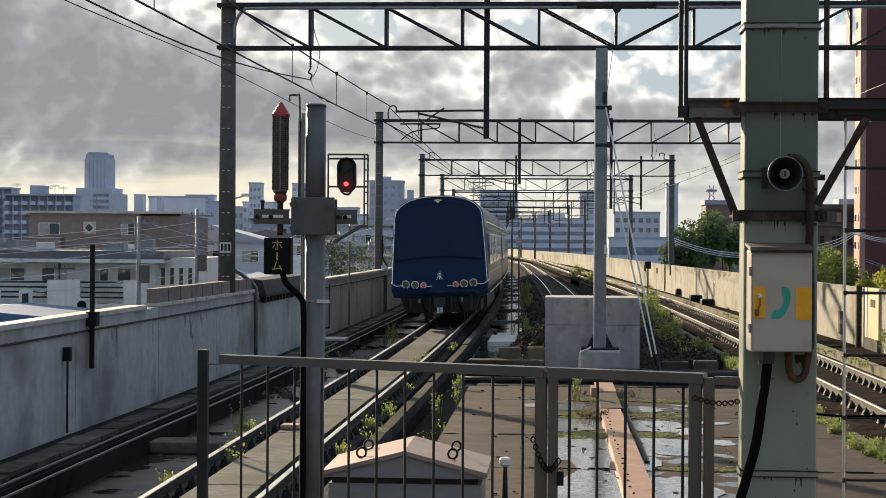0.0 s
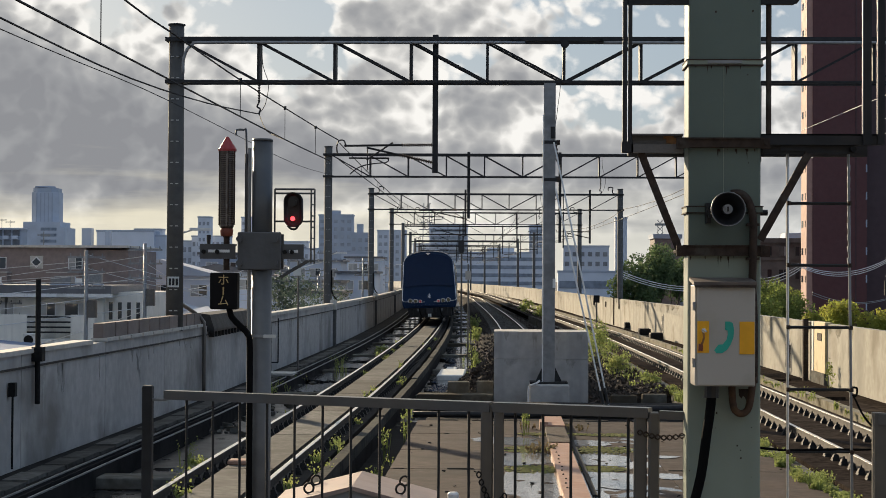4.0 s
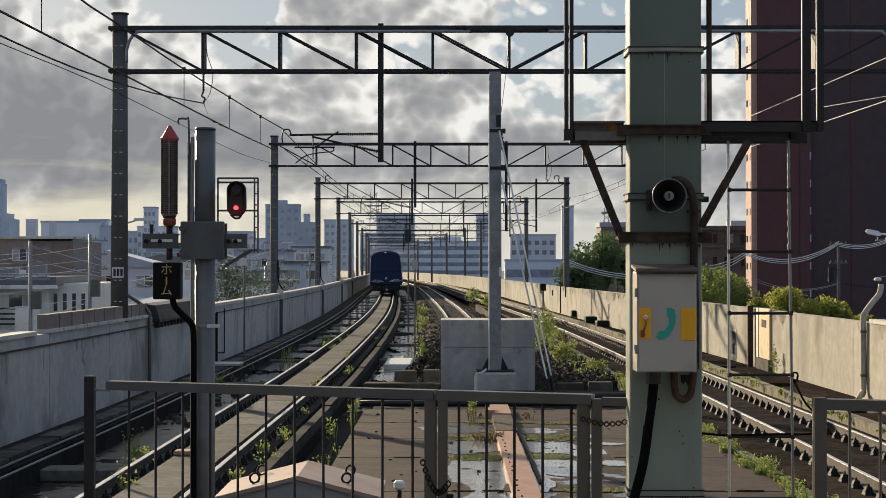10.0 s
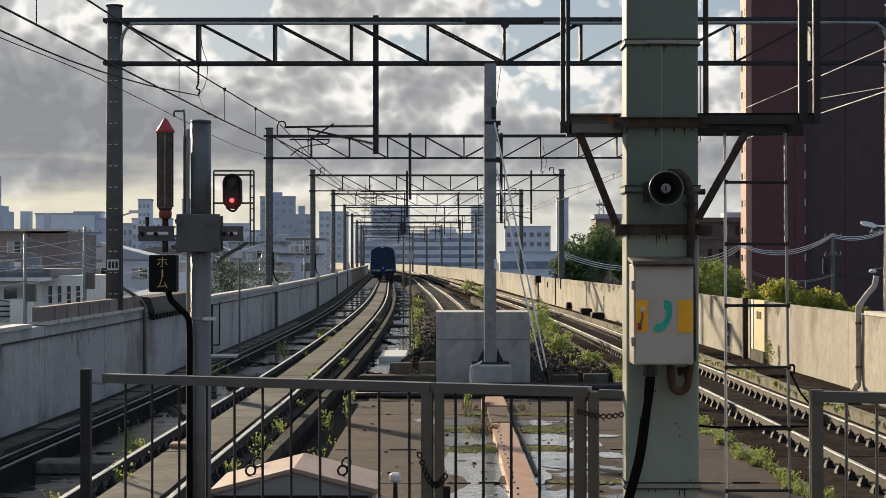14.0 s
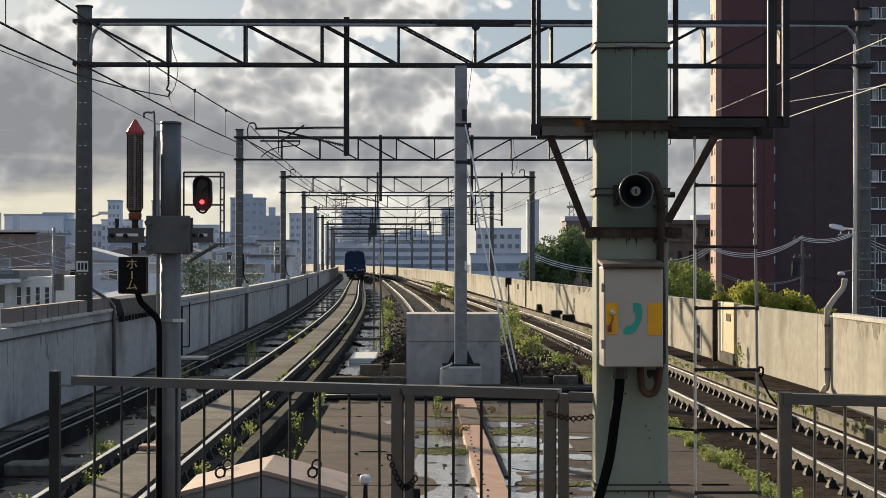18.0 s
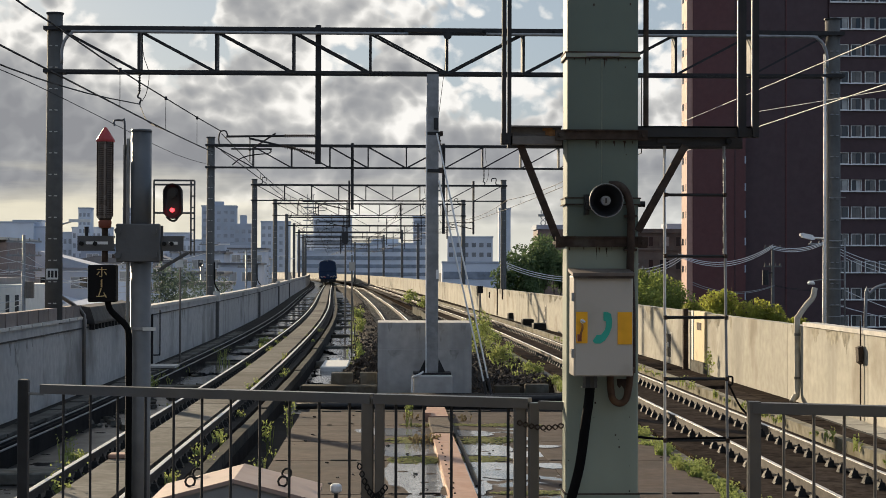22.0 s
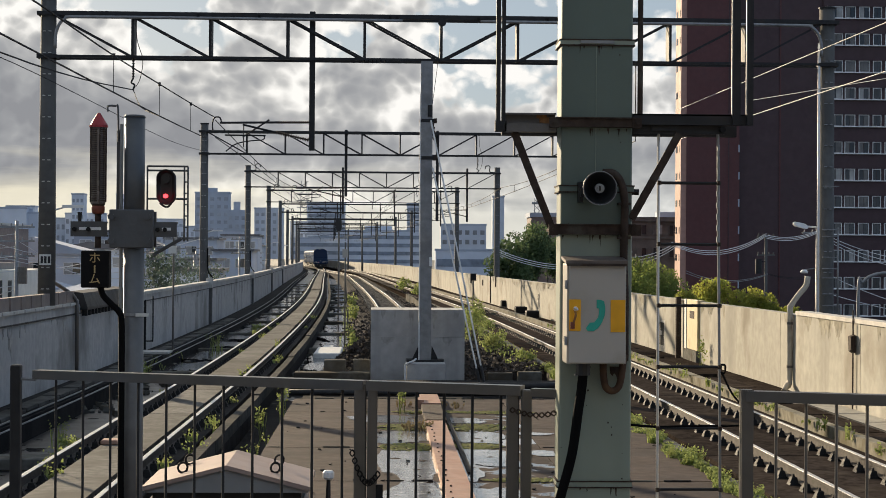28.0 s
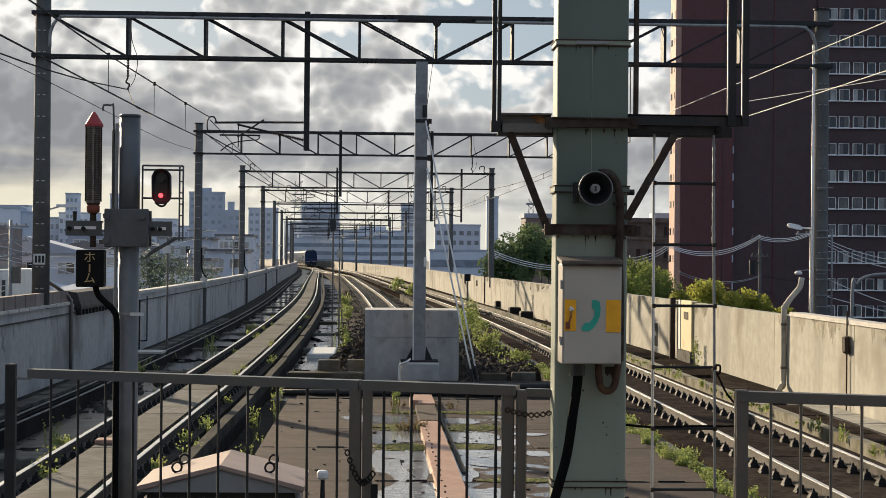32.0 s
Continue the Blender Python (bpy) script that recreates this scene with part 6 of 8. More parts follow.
box(bm, 0.745, 0.775, 26.5, 29.2, DECK, -0.085)
box(bm, 1.045, 1.075, 26.5, 29.2, DECK, -0.085)
part("channel", bm, "rust", ob_, "darker rusted length of the beam")
bm = one(box, 0.76, 1.09, 29.3, 31.2, -0.070, -0.025)
box(bm, 0.66, 0.80, 29.4, 30.0, DECK, 0.02)
part("channel", bm, "orange_beam", ob_)
# shadow along the beam's right side, laid as a black strip
part("angle_iron", one(box, 1.10, 1.16, 20.5, 28.5, DECK, DECK + 0.03), "black_iron", ob_, "black strip standing in for the beam's shadow")
rv = mesh_of("rivet", one(rod, (0, 0, -0.045), (0, 0, -0.030), 0.016, 0.01, 6), "rust")
for k in range(22):
    q = new("rivet", rv)
    q.parent = ob_
    q.matrix_basis = pose(0.80 + 0.02 * (k % 3 == 0), 16 + 0.47 * k, 0)


# ---- houses and city ----
def facade_windows(root, x0, x1, y, z0, floors, cols, fh, ww, wh, frame_mat="white", pane="glass_pale", sill=0.9):
    for f in range(floors):
        for c in range(cols):
            cx = x0 + (x1 - x0) * (c + 0.5) / cols
            zb = z0 + f * fh + sill
            w = part("window", one(box, cx - ww / 2 - 0.07, cx + ww / 2 + 0.07, y - 0.05, y + 0.02, zb - 0.07, zb + wh + 0.07), frame_mat, root)
            for s in (-1, 1):
                part("pane", one(box, cx + s * ww / 4 - ww / 4 + 0.03, cx + s * ww / 4 + ww / 4 - 0.03, y - 0.065, y - 0.05, zb, zb + wh), pane if (f * 7 + c * 3 + s) % 4 else "glass", w)


def block(name, x0, x1, y, d, top, mat, label, cat="building", group="far city buildings", floors=0, cols=0, bands=False, crown=0.0):
    """A far building: body, roof slab, plant room and rows of windows."""
    d = min(d, 7)
    b = thing(name, label, cat, group)
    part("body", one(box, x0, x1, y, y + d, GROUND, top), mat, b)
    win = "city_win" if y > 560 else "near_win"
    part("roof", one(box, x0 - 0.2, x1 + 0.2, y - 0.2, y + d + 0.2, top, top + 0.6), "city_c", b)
    if crown:
        w = x1 - x0
        part("plant_room", one(box, x0 + w * 0.3, x0 + w * 0.62, y + d * 0.2, y + d * 0.7, top + 0.6, top + 0.6 + crown), mat, b)
    if floors:
        fh = (top - GROUND) / (floors + 0.4)
        for f in range(floors):
            z = GROUND + fh * (f + 0.45)
            if bands:
                part("ribbon_window", one(box, x0 + 0.4, x1 - 0.4, y - 0.15, y, z, z + fh * 0.45), "city_rib", b)
                continue
            ww = (x1 - x0) / cols * 0.28
            if f == 0:
                pane = mesh_of("window", one(box, -ww, ww, -0.12, 0, 0, fh * 0.45), win)
            if z < -1.0:
                continue
            for c in range(cols):
                q = new("window", pane)
                q.parent = b
                q.matrix_basis = pose(x0 + (x1 - x0) * (c + 0.5) / cols, y, z)
    return b


# cream flats below the brown ones, seen over the left parapet
h = thing("apartment_house", "cream two-storey flats with balconies and a dark flat roof", "house")
Y1 = 100.0
part("wall", one(box, -44.0, -23.7, Y1, Y1 + 9, GROUND, 1.2), "cream", h)
part("roof", one(box, -44.4, -22.9, Y1 - 1.3, Y1 + 9.4, 1.45, 1.95), "roof_dark", h)
part("eave", one(box, -44.4, -22.9, Y1 - 1.32, Y1 - 0.9, 1.24, 1.46), "white", h)
part("wall", one(box, -23.7, -21.3, Y1 + 0.6, Y1 + 12, GROUND, 1.55), "cream", h)


def sash(root, x0, x1, y, z0, z1, frame_mat="white", panes=("glass_pale", "glass")):
    """A sliding window with two panes."""
    w = part("window", one(box, x0, x1, y - 0.05, y + 0.02, z0, z1), frame_mat, root)
    for s, mt in enumerate(panes):
        a = x0 + 0.06 + s * (x1 - x0 - 0.06) / len(panes)
        part("pane", one(box, a, a + (x1 - x0 - 0.06) / len(panes) - 0.06, y - 0.07, y - 0.05, z0 + 0.06, z1 - 0.06), mt, w)


for k, (x0, x1) in enumerate([(-42.5, -40.8), (-38.5, -36.8), (-36.0, -34.4), (-33.4, -31.6), (-30.6, -29.0), (-27.6, -26.5), (-26.0, -24.3)]):
    sash(h, x0, x1, Y1, 0.1, 0.92, panes=("glass_pale", "glass") if k % 2 else ("glass", "glass_pale"))
    sash(h, x0, x1, Y1, -3.6, -2.0, panes=("glass", "glass_pale"))
for x in (-23.35, -22.8, -22.25, -21.7):
    sash(h, x - 0.17, x + 0.17, Y1 + 0.6, -0.15, 1.0, "cream", ("glass",))
for x0, x1, solid in ((-44, -38, 0), (-38, -36.2, 1), (-36.2, -33.5, 0), (-33.5, -29.9, 0), (-29.9, -27.9, 1), (-27.9, -25.3, 0), (-25.3, -23.9, 1)):
    if solid:
        part("balcony_panel", one(box, x0, x1, Y1 - 1.25, Y1 - 1.1, -1.2, 0.22), "cream", h)
    else:
        for z in (0.08, -0.22, -0.52, -0.82):
            part("balcony_rail", one(box, x0, x1, Y1 - 1.22, Y1 - 1.14, z - 0.05, z + 0.05), "dark_steel", h)
part("balcony_floor", one(box, -44, -23.8, Y1 - 1.3, Y1, -1.45, -1.2), "cream", h)

h = thing("brick_flats", "brown tiled apartment block with a white diamond window", "house")
Y2 = 140.0
part("wall", one(box, -43.9, -34.6, Y2, Y2 + 12, GROUND, 4.85), "brick_brown", h)
part("wall", one(box, -34.6, -31.2, Y2 + 0.6, Y2 + 12, GROUND, 4.7), "brick_brown", h)
part("roof_slab", one(box, -44.2, -31.0, Y2 - 0.4, Y2 + 12.3, 4.85, 5.05), "cap", h)
sash(h, -43.1, -41.3, Y2, 3.05, 4.05)
sash(h, -36.1, -34.9, Y2, 3.05, 4.05)
sash(h, -42.9, -41.4, Y2, 0.3, 1.9)
sash(h, -39.6, -37.9, Y2, 0.3, 1.9)
sash(h, -36.1, -34.9, Y2, 0.3, 1.9)
for x0, x1 in ((-43.6, -40.9), (-37.6, -34.9)):
    part("balcony", one(box, x0, x1, Y2 - 1.2, Y2, 1.55, 2.75), "brick_brown", h)
    part("balcony_cap", one(box, x0 - 0.05, x1 + 0.05, Y2 - 1.25, Y2, 2.75, 2.83), "cap", h)
d = part("diamond_window", one(box, -0.53, 0.53, -0.10, 0.0, -0.53, 0.53), "cap", h, "square pale panel with a diamond window")
d.matrix_basis = pose(-38.75, Y2, 3.63)
q = part("pane", one(box, -0.34, 0.34, -0.16, -0.1, -0.34, 0.34), "white", d)
q.matrix_basis = pose(0, 0, 0, 0, 45, 0)
q = part("pane", one(box, -0.25, 0.25, -0.2, -0.16, -0.25, 0.25), "glass", d)
q.matrix_basis = pose(0, 0, 0, 0, 45, 0)
part("chimney", one(box, -36.0, -35.2, Y2 + 4, Y2 + 5, 5.05, 6.6), "city_c", h)
part("chimney", one(box, -34.0, -33.6, Y2 + 4, Y2 + 5, 5.05, 6.4), "city_c", h)

# blue roofs, sheds and clutter low behind the parapet
h = thing("blue_shed", "low shed with a blue sheet roof", "shed")
bm = bmnew()
loft(bm, [[(-34.0, y, -1.5), (-24.0, y, -1.5), (-24.0, y, -1.3), (-29.0, y, -0.9), (-34.0, y, -1.2)] for y in (82, 92)])
part("roof", bm, "blue_roof", h)
part("wall", one(box, -33.8, -24.2, 82.4, 91.6, GROUND, -1.5), "cream", h)
for k, (x0, x1, y, top, mt) in enumerate([(-18.0, -12.5, 112, -0.2, "cream"), (-17.8, -13.0, 135, 1.2, "city_a"), (-21.5, -15.5, 160, 2.0, "city_b"), (-16.0, -12.8, 92, -1.4, "city_a"), (-19.5, -15.0, 200, 3.0, "city_a"), (-27, -20.5, 215, 4.5, "city_b"), (-24, -18.6, 260, 5.5, "city_a"), (-34, -27.2, 190, 5.0, "city_c")]):
    h = thing("small_house", "small pale house in shade below the viaduct", "house", "houses beside the line")
    part("wall", one(box, x0, x1, y, y + 9, GROUND, top), mt, h)
    part("roof", one(box, x0 - 0.3, x1 + 0.3, y - 0.4, y + 9.3, top, top + 0.25), "roof_dark", h)
    facade_windows(h, x0 + 0.3, x1 - 0.3, y, top - 2.7, 1, 2 if x1 - x0 < 5.2 else 3, 2.8, 1.3, 1.0, sill=0.8)


def utility_pole(x, y, top, arms=(0.35, 1.1, 1.9), tank=True, mat="galv", half=0.95):
    u = thing("utility_pole", "grey concrete utility pole with crossarms", "utility pole", "utility poles")
    part("pole", one(rod, (x, y, GROUND), (x, y, top), 0.14, 0.09, 10), mat, u, smooth=True)
    for z in (top - a for a in arms):
        a = part("crossarm", one(box, x - half, x + half, y - 0.05, y + 0.05, z - 0.05, z + 0.05), mat, u)
        for dx in (-0.85 * half, -0.32 * half, 0.32 * half, 0.85 * half):
            part("insulator", one(rod, (x + dx, y, z + 0.05), (x + dx, y, z + 0.2), 0.05, 0.03, 6), mat, a)
    if not tank:
        return u
    bm = bmnew()
    rod(bm, (x + 0.35, y - 0.1, top - 3.4), (x + 0.35, y - 0.1, top - 2.5), 0.24, None, 10)
    part("transformer", bm, "grey_steel", u)
    return u


for x, y, t in ((-21.0, 85, 3.8), (-19.5, 92, 4.3), (-17.4, 118, 4.4), (-13.4, 96, 2.4), (-15.5, 150, 5), (-15.2, 185, 4.6), (-29.5, 100, 1.2)):
    utility_pole(x, y, t)
for k, (a, b) in enumerate([((-41, 88, 0.2), (-19.5, 92, 1.6)), ((-41, 88, 1.0), (-19.5, 92, 2.4)), ((-19.5, 92, 2.3), (-13.4, 96, 2.2)), ((-19.5, 92, 1.5), (-17.4, 118, 3.3)), ((-17.4, 118, 4.1), (-13.4, 96, 2.1)), ((-41, 86, -0.8), (-19.5, 92, 0.8)), ((-17.4, 118, 3.4), (-15.5, 150, 4.0)), ((-30, 80, -2.2), (-19.5, 92, 0.6))]):
    a, b = Vector(a), Vector(b)
    m = (a + b) / 2 - Vector((0, 0, 0.5))
    wire("street_wire", [a, m, b], 0.02, "bright_wire", "thin bright street wire", "street wires")

ru = random.Random(91)
for k in range(9):
    a = Vector((-21.0 if k % 2 else -19.5, 85 if k % 2 else 92, 3.6 - 0.35 * (k % 5)))
    b = Vector((-44 if k < 5 else -13.4, 84 + ru.uniform(-2, 2) if k < 5 else 96, ru.uniform(1.0, 3.2)))
    wire("street_wire", [a, (a + b) / 2 - Vector((0, 0, ru.uniform(0.4, 0.9))), b], 0.016, "bright_wire", "thin bright street wire", "street wires")
for k in range(14):
    x, y, z = (ru.uniform(-43, -24), ru.uniform(99.5, 106), 1.95) if k < 14 else (ru.uniform(-46, -32), ru.uniform(141, 150), 5.05)
    w, hh = ru.uniform(0.25, 0.7), ru.uniform(0.25, 0.8)
    u = thing("rooftop_unit", "small pale plant unit on a flat roof", "roof unit", "rooftop units")
    bm = one(box, x - w, x + w, y - 0.3, y + 0.3, z + 0.08, z + hh)
    bevel(bm, 0.03)
    part("case", bm, ru.choice(("white", "city_a", "galv")), u)
    part("base", one(box, x - w - 0.05, x + w + 0.05, y - 0.35, y + 0.35, z - 0.01, z + 0.08), "city_c", u)

# far city, left
tw = thing("office_tower", "hazy blue-grey high-rise tower with stepped shoulders", "building", "far city buildings")
ring = lambda x0, x1, y0, y1, c, z: [(x0 + c, y0, z), (x1 - c, y0, z), (x1, y0 + c, z), (x1, y1 - c, z), (x1 - c, y1, z), (x0 + c, y1, z), (x0, y1 - c, z), (x0, y0 + c, z)]
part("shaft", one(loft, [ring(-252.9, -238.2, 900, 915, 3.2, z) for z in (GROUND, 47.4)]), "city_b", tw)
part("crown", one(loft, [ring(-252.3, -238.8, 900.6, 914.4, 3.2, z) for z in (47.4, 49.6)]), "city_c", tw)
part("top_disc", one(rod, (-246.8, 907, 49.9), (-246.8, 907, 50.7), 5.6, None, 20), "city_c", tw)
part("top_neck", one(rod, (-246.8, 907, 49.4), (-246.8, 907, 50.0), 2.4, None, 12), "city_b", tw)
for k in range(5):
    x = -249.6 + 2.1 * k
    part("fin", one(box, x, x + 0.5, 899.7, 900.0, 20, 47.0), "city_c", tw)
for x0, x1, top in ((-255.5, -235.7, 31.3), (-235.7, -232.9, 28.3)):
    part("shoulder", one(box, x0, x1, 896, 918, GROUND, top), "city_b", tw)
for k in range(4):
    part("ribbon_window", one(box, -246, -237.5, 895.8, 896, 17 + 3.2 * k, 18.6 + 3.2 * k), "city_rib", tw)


def balcony_block(x0, x1, y, top, floors, bays, label):
    """Flats with a grid of balconies: pale fronts before dark recesses."""
    b = thing("tower_block", label, "building", "far city buildings")
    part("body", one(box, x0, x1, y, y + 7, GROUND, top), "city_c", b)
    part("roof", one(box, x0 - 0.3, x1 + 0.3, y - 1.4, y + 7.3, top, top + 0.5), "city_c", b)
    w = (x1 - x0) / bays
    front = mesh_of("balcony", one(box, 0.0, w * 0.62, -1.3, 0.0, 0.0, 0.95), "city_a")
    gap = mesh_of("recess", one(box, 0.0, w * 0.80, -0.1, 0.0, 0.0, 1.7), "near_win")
    for f in range(floors):
        z = top - 2.75 * (f + 1)
        for c in range(bays):
            for nm, me, dz in (("balcony", front, 0.1), ("recess", gap, 0.95)):
                q = new(nm, me)
                q.parent = b
                q.matrix_basis = pose(x0 + w * c + 0.1 * w, y, z + dz)
    return b


hb = balcony_block(-157.8, -137.6, 480, 15.6, 5, 8, "slate grey housing block with rows of balconies")
part("plant_room", one(box, -150.7, -146.6, 481, 486, 16.0, 18.6), "city_c", hb)
balcony_block(-190, -158.2, 488, 17.7, 5, 12, "dark slate housing block with balconies")
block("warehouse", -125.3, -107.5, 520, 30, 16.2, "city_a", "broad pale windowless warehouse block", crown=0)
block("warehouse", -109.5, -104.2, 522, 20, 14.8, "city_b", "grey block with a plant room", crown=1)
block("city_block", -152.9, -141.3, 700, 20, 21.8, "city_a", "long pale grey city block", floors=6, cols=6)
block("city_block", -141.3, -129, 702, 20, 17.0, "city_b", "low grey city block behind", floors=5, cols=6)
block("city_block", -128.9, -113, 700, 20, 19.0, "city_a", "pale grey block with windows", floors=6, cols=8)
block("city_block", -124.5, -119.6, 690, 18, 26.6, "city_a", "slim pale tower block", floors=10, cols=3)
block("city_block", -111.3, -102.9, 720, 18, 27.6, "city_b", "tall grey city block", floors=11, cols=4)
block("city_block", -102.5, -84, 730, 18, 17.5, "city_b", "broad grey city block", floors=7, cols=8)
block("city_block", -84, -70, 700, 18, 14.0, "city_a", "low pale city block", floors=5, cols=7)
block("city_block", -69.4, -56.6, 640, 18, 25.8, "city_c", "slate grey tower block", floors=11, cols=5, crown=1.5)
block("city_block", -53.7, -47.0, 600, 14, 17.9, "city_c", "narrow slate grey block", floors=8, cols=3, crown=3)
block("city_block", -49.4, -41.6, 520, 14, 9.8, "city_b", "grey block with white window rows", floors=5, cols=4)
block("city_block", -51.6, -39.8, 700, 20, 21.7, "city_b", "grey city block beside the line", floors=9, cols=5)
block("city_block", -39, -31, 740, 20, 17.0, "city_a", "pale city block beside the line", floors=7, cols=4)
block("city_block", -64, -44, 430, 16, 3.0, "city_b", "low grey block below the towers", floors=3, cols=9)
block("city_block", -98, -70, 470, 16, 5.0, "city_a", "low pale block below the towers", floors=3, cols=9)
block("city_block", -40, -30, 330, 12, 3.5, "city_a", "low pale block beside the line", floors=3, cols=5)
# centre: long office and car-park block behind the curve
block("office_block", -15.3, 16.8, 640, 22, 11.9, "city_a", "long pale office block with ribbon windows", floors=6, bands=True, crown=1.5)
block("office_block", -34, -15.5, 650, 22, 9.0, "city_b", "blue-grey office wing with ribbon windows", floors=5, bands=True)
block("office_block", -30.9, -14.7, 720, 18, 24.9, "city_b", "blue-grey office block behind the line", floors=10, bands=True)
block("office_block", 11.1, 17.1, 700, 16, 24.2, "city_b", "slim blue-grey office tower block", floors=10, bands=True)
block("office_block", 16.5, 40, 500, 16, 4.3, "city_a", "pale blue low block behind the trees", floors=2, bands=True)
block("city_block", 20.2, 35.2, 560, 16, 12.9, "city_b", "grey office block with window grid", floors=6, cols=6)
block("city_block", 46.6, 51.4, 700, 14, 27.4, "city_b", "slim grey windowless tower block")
ob2 = thing("stone_block", "old brown-grey office block with a cornice behind the trees", "building", "far city buildings")
part("body", one(box, 28.0, 45.0, 215, 224, GROUND, 7.2), "old_stone", ob2)
part("cornice", one(box, 27.7, 45.3, 214.6, 224.3, 7.2, 7.75), "old_stone", ob2)
part("string_course", one(box, 27.9, 45.1, 214.8, 215, 5.0, 5.3), "old_stone", ob2)
part("plant_room", one(box, 36.2, 38.2, 218, 222, 7.75, 8.5), "city_a", ob2)
for f in range(3):
    for c in range(8):
        x = 28.6 + 2.05 * c
        z = 5.45 - 2.9 * f
        w_ = part("window", one(box, x, x + 1.35, 214.85, 215, z, z + 1.35), "old_stone", ob2)
        part("pane", one(box, x + 0.12, x + 0.62, 214.80, 214.85, z + 0.1, z + 1.25), "glass" if (c + f) % 3 else "curtain", w_)
        part("pane", one(box, x + 0.72, x + 1.23, 214.80, 214.85, z + 0.1, z + 1.25), "glass" if (c * 2 + f) % 3 else "glass_pale", w_)
block("stone_block", 20.6, 24.1, 230, 12, 8.0, "brick_brown", "dark brown block behind the trees", "building")
block("stone_block", 24.1, 27.6, 235, 12, 6.0, "city_c", "grey-brown block behind the trees", "building", floors=4, cols=4)
# lattice mast
t = thing("lattice_mast", "far red and white lattice antenna mast", "antenna mast")
bm = bmnew()
X, Y = 57.5, 620
for s in (-1, 1):
    rod(bm, (X + s * 1.4, Y, GROUND), (X + s * 0.7, Y, 24.3), 0.16, None, 4)
for k in range(8):
    z = 6 + k * 2.25
    rod(bm, (X - 1.2, Y, z), (X + 1.0, Y, z + 2.3), 0.12, None, 4)
    rod(bm, (X + 1.2, Y, z), (X - 1.0, Y, z + 2.3), 0.12, None, 4)
box(bm, X - 1.9, X + 1.9, Y - 0.5, Y + 0.5, 22, 22.8)
part("lattice", bm, "galv", t)
t = thing("lattice_mast", "far lattice antenna mast over the line", "antenna mast")
bm = bmnew()
X, Y = -34, 760
for s in (-1, 1):
    rod(bm, (X + s * 2.2, Y, GROUND), (X + s * 1.2, Y, 36), 0.25, None, 4)
for k in range(5):
    rod(bm, (X - 2, Y, 21 + 3 * k), (X + 2, Y, 24 + 3 * k), 0.2, None, 4)
    box(bm, X - 3.2, X + 3.2, Y - 0.3, Y + 0.3, 21 + 3 * k, 21.4 + 3 * k)
part("lattice", bm, "galv", t)

# maroon apartment tower
ap = thing("apartment_tower", "tall maroon tiled apartment tower with rows of balconies", "apartment building")
Y3, FH = 181.0, 2.93
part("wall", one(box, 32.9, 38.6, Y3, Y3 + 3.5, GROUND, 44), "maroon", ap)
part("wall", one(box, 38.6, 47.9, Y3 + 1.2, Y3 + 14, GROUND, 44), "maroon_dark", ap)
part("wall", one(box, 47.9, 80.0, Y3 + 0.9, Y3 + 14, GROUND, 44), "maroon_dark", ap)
part("side_wall", one(box, 32.28, 32.9, Y3 + 0.1, Y3 + 3.4, GROUND, 44), "maroon_sunlit", ap, "maroon side wall with sunlight in its colour")
part("pilaster", one(box, 43.2, 43.35, Y3 + 1.1, Y3 + 1.2, GROUND, 44), "maroon", ap)
part("pilaster", one(box, 37.4, 37.5, Y3 - 0.06, Y3, GROUND, 44), "maroon_dark", ap)
for f in range(14):
    z = 25.8 + (f - 10) * FH
    part("slit_window", one(box, 38.50, 38.64, Y3 - 0.05, Y3 + 0.2, z - 0.1, z + 0.7), "city_c", ap)
    part("slit_window", one(box, 32.24, 32.28, Y3 + 0.6, Y3 + 0.95, z - 0.1, z + 0.6), "maroon_dark", ap)
    part("slit_window", one(box, 32.24, 32.28, Y3 + 2.1, Y3 + 2.9, z - 0.1, z + 0.6), "glass", ap)
    row = part("window_band", one(box, 47.98, 80.0, Y3 + 0.62, Y3 + 0.9, z - 0.16, z - 0.06), "white", ap, "pale sill ledge")
    part("lintel", one(box, 47.98, 80.0, Y3 + 0.70, Y3 + 0.9, z + 1.20, z + 1.28), "maroon_dark", row)
    x = 48.0
    for k in range(20):
        w = (2.0, 1.15, 1.15, 0.95)[k % 4]
        for a0, a1, b0, b1 in ((x, x + w, z + 1.12, z + 1.2), (x, x + w, z - 0.06, z), (x, x + 0.07, z, z + 1.12), (x + w - 0.07, x + w, z, z + 1.12)):
            part("window_frame", one(box, a0, a1, Y3 + 0.76, Y3 + 0.9, b0, b1), "white", row)
        n = 3 if w > 1.5 else 2
        for s_ in range(n):
            a = x + 0.07 + s_ * (w - 0.14) / n
            b = a + (w - 0.14) / n
            kind = "glass" if k % 4 == 3 or (k * 5 + f * 3 + s_ * 2) % 5 < 2 else ("glass_pale" if (k + 2 * f + s_) % 6 == 0 else "curtain")
            part("pane", one(box, a, b - 0.04, Y3 + 0.84, Y3 + 0.88, z, z + 1.12), kind, row)
        x += w + (0.25 if k % 4 == 0 else 0.38)

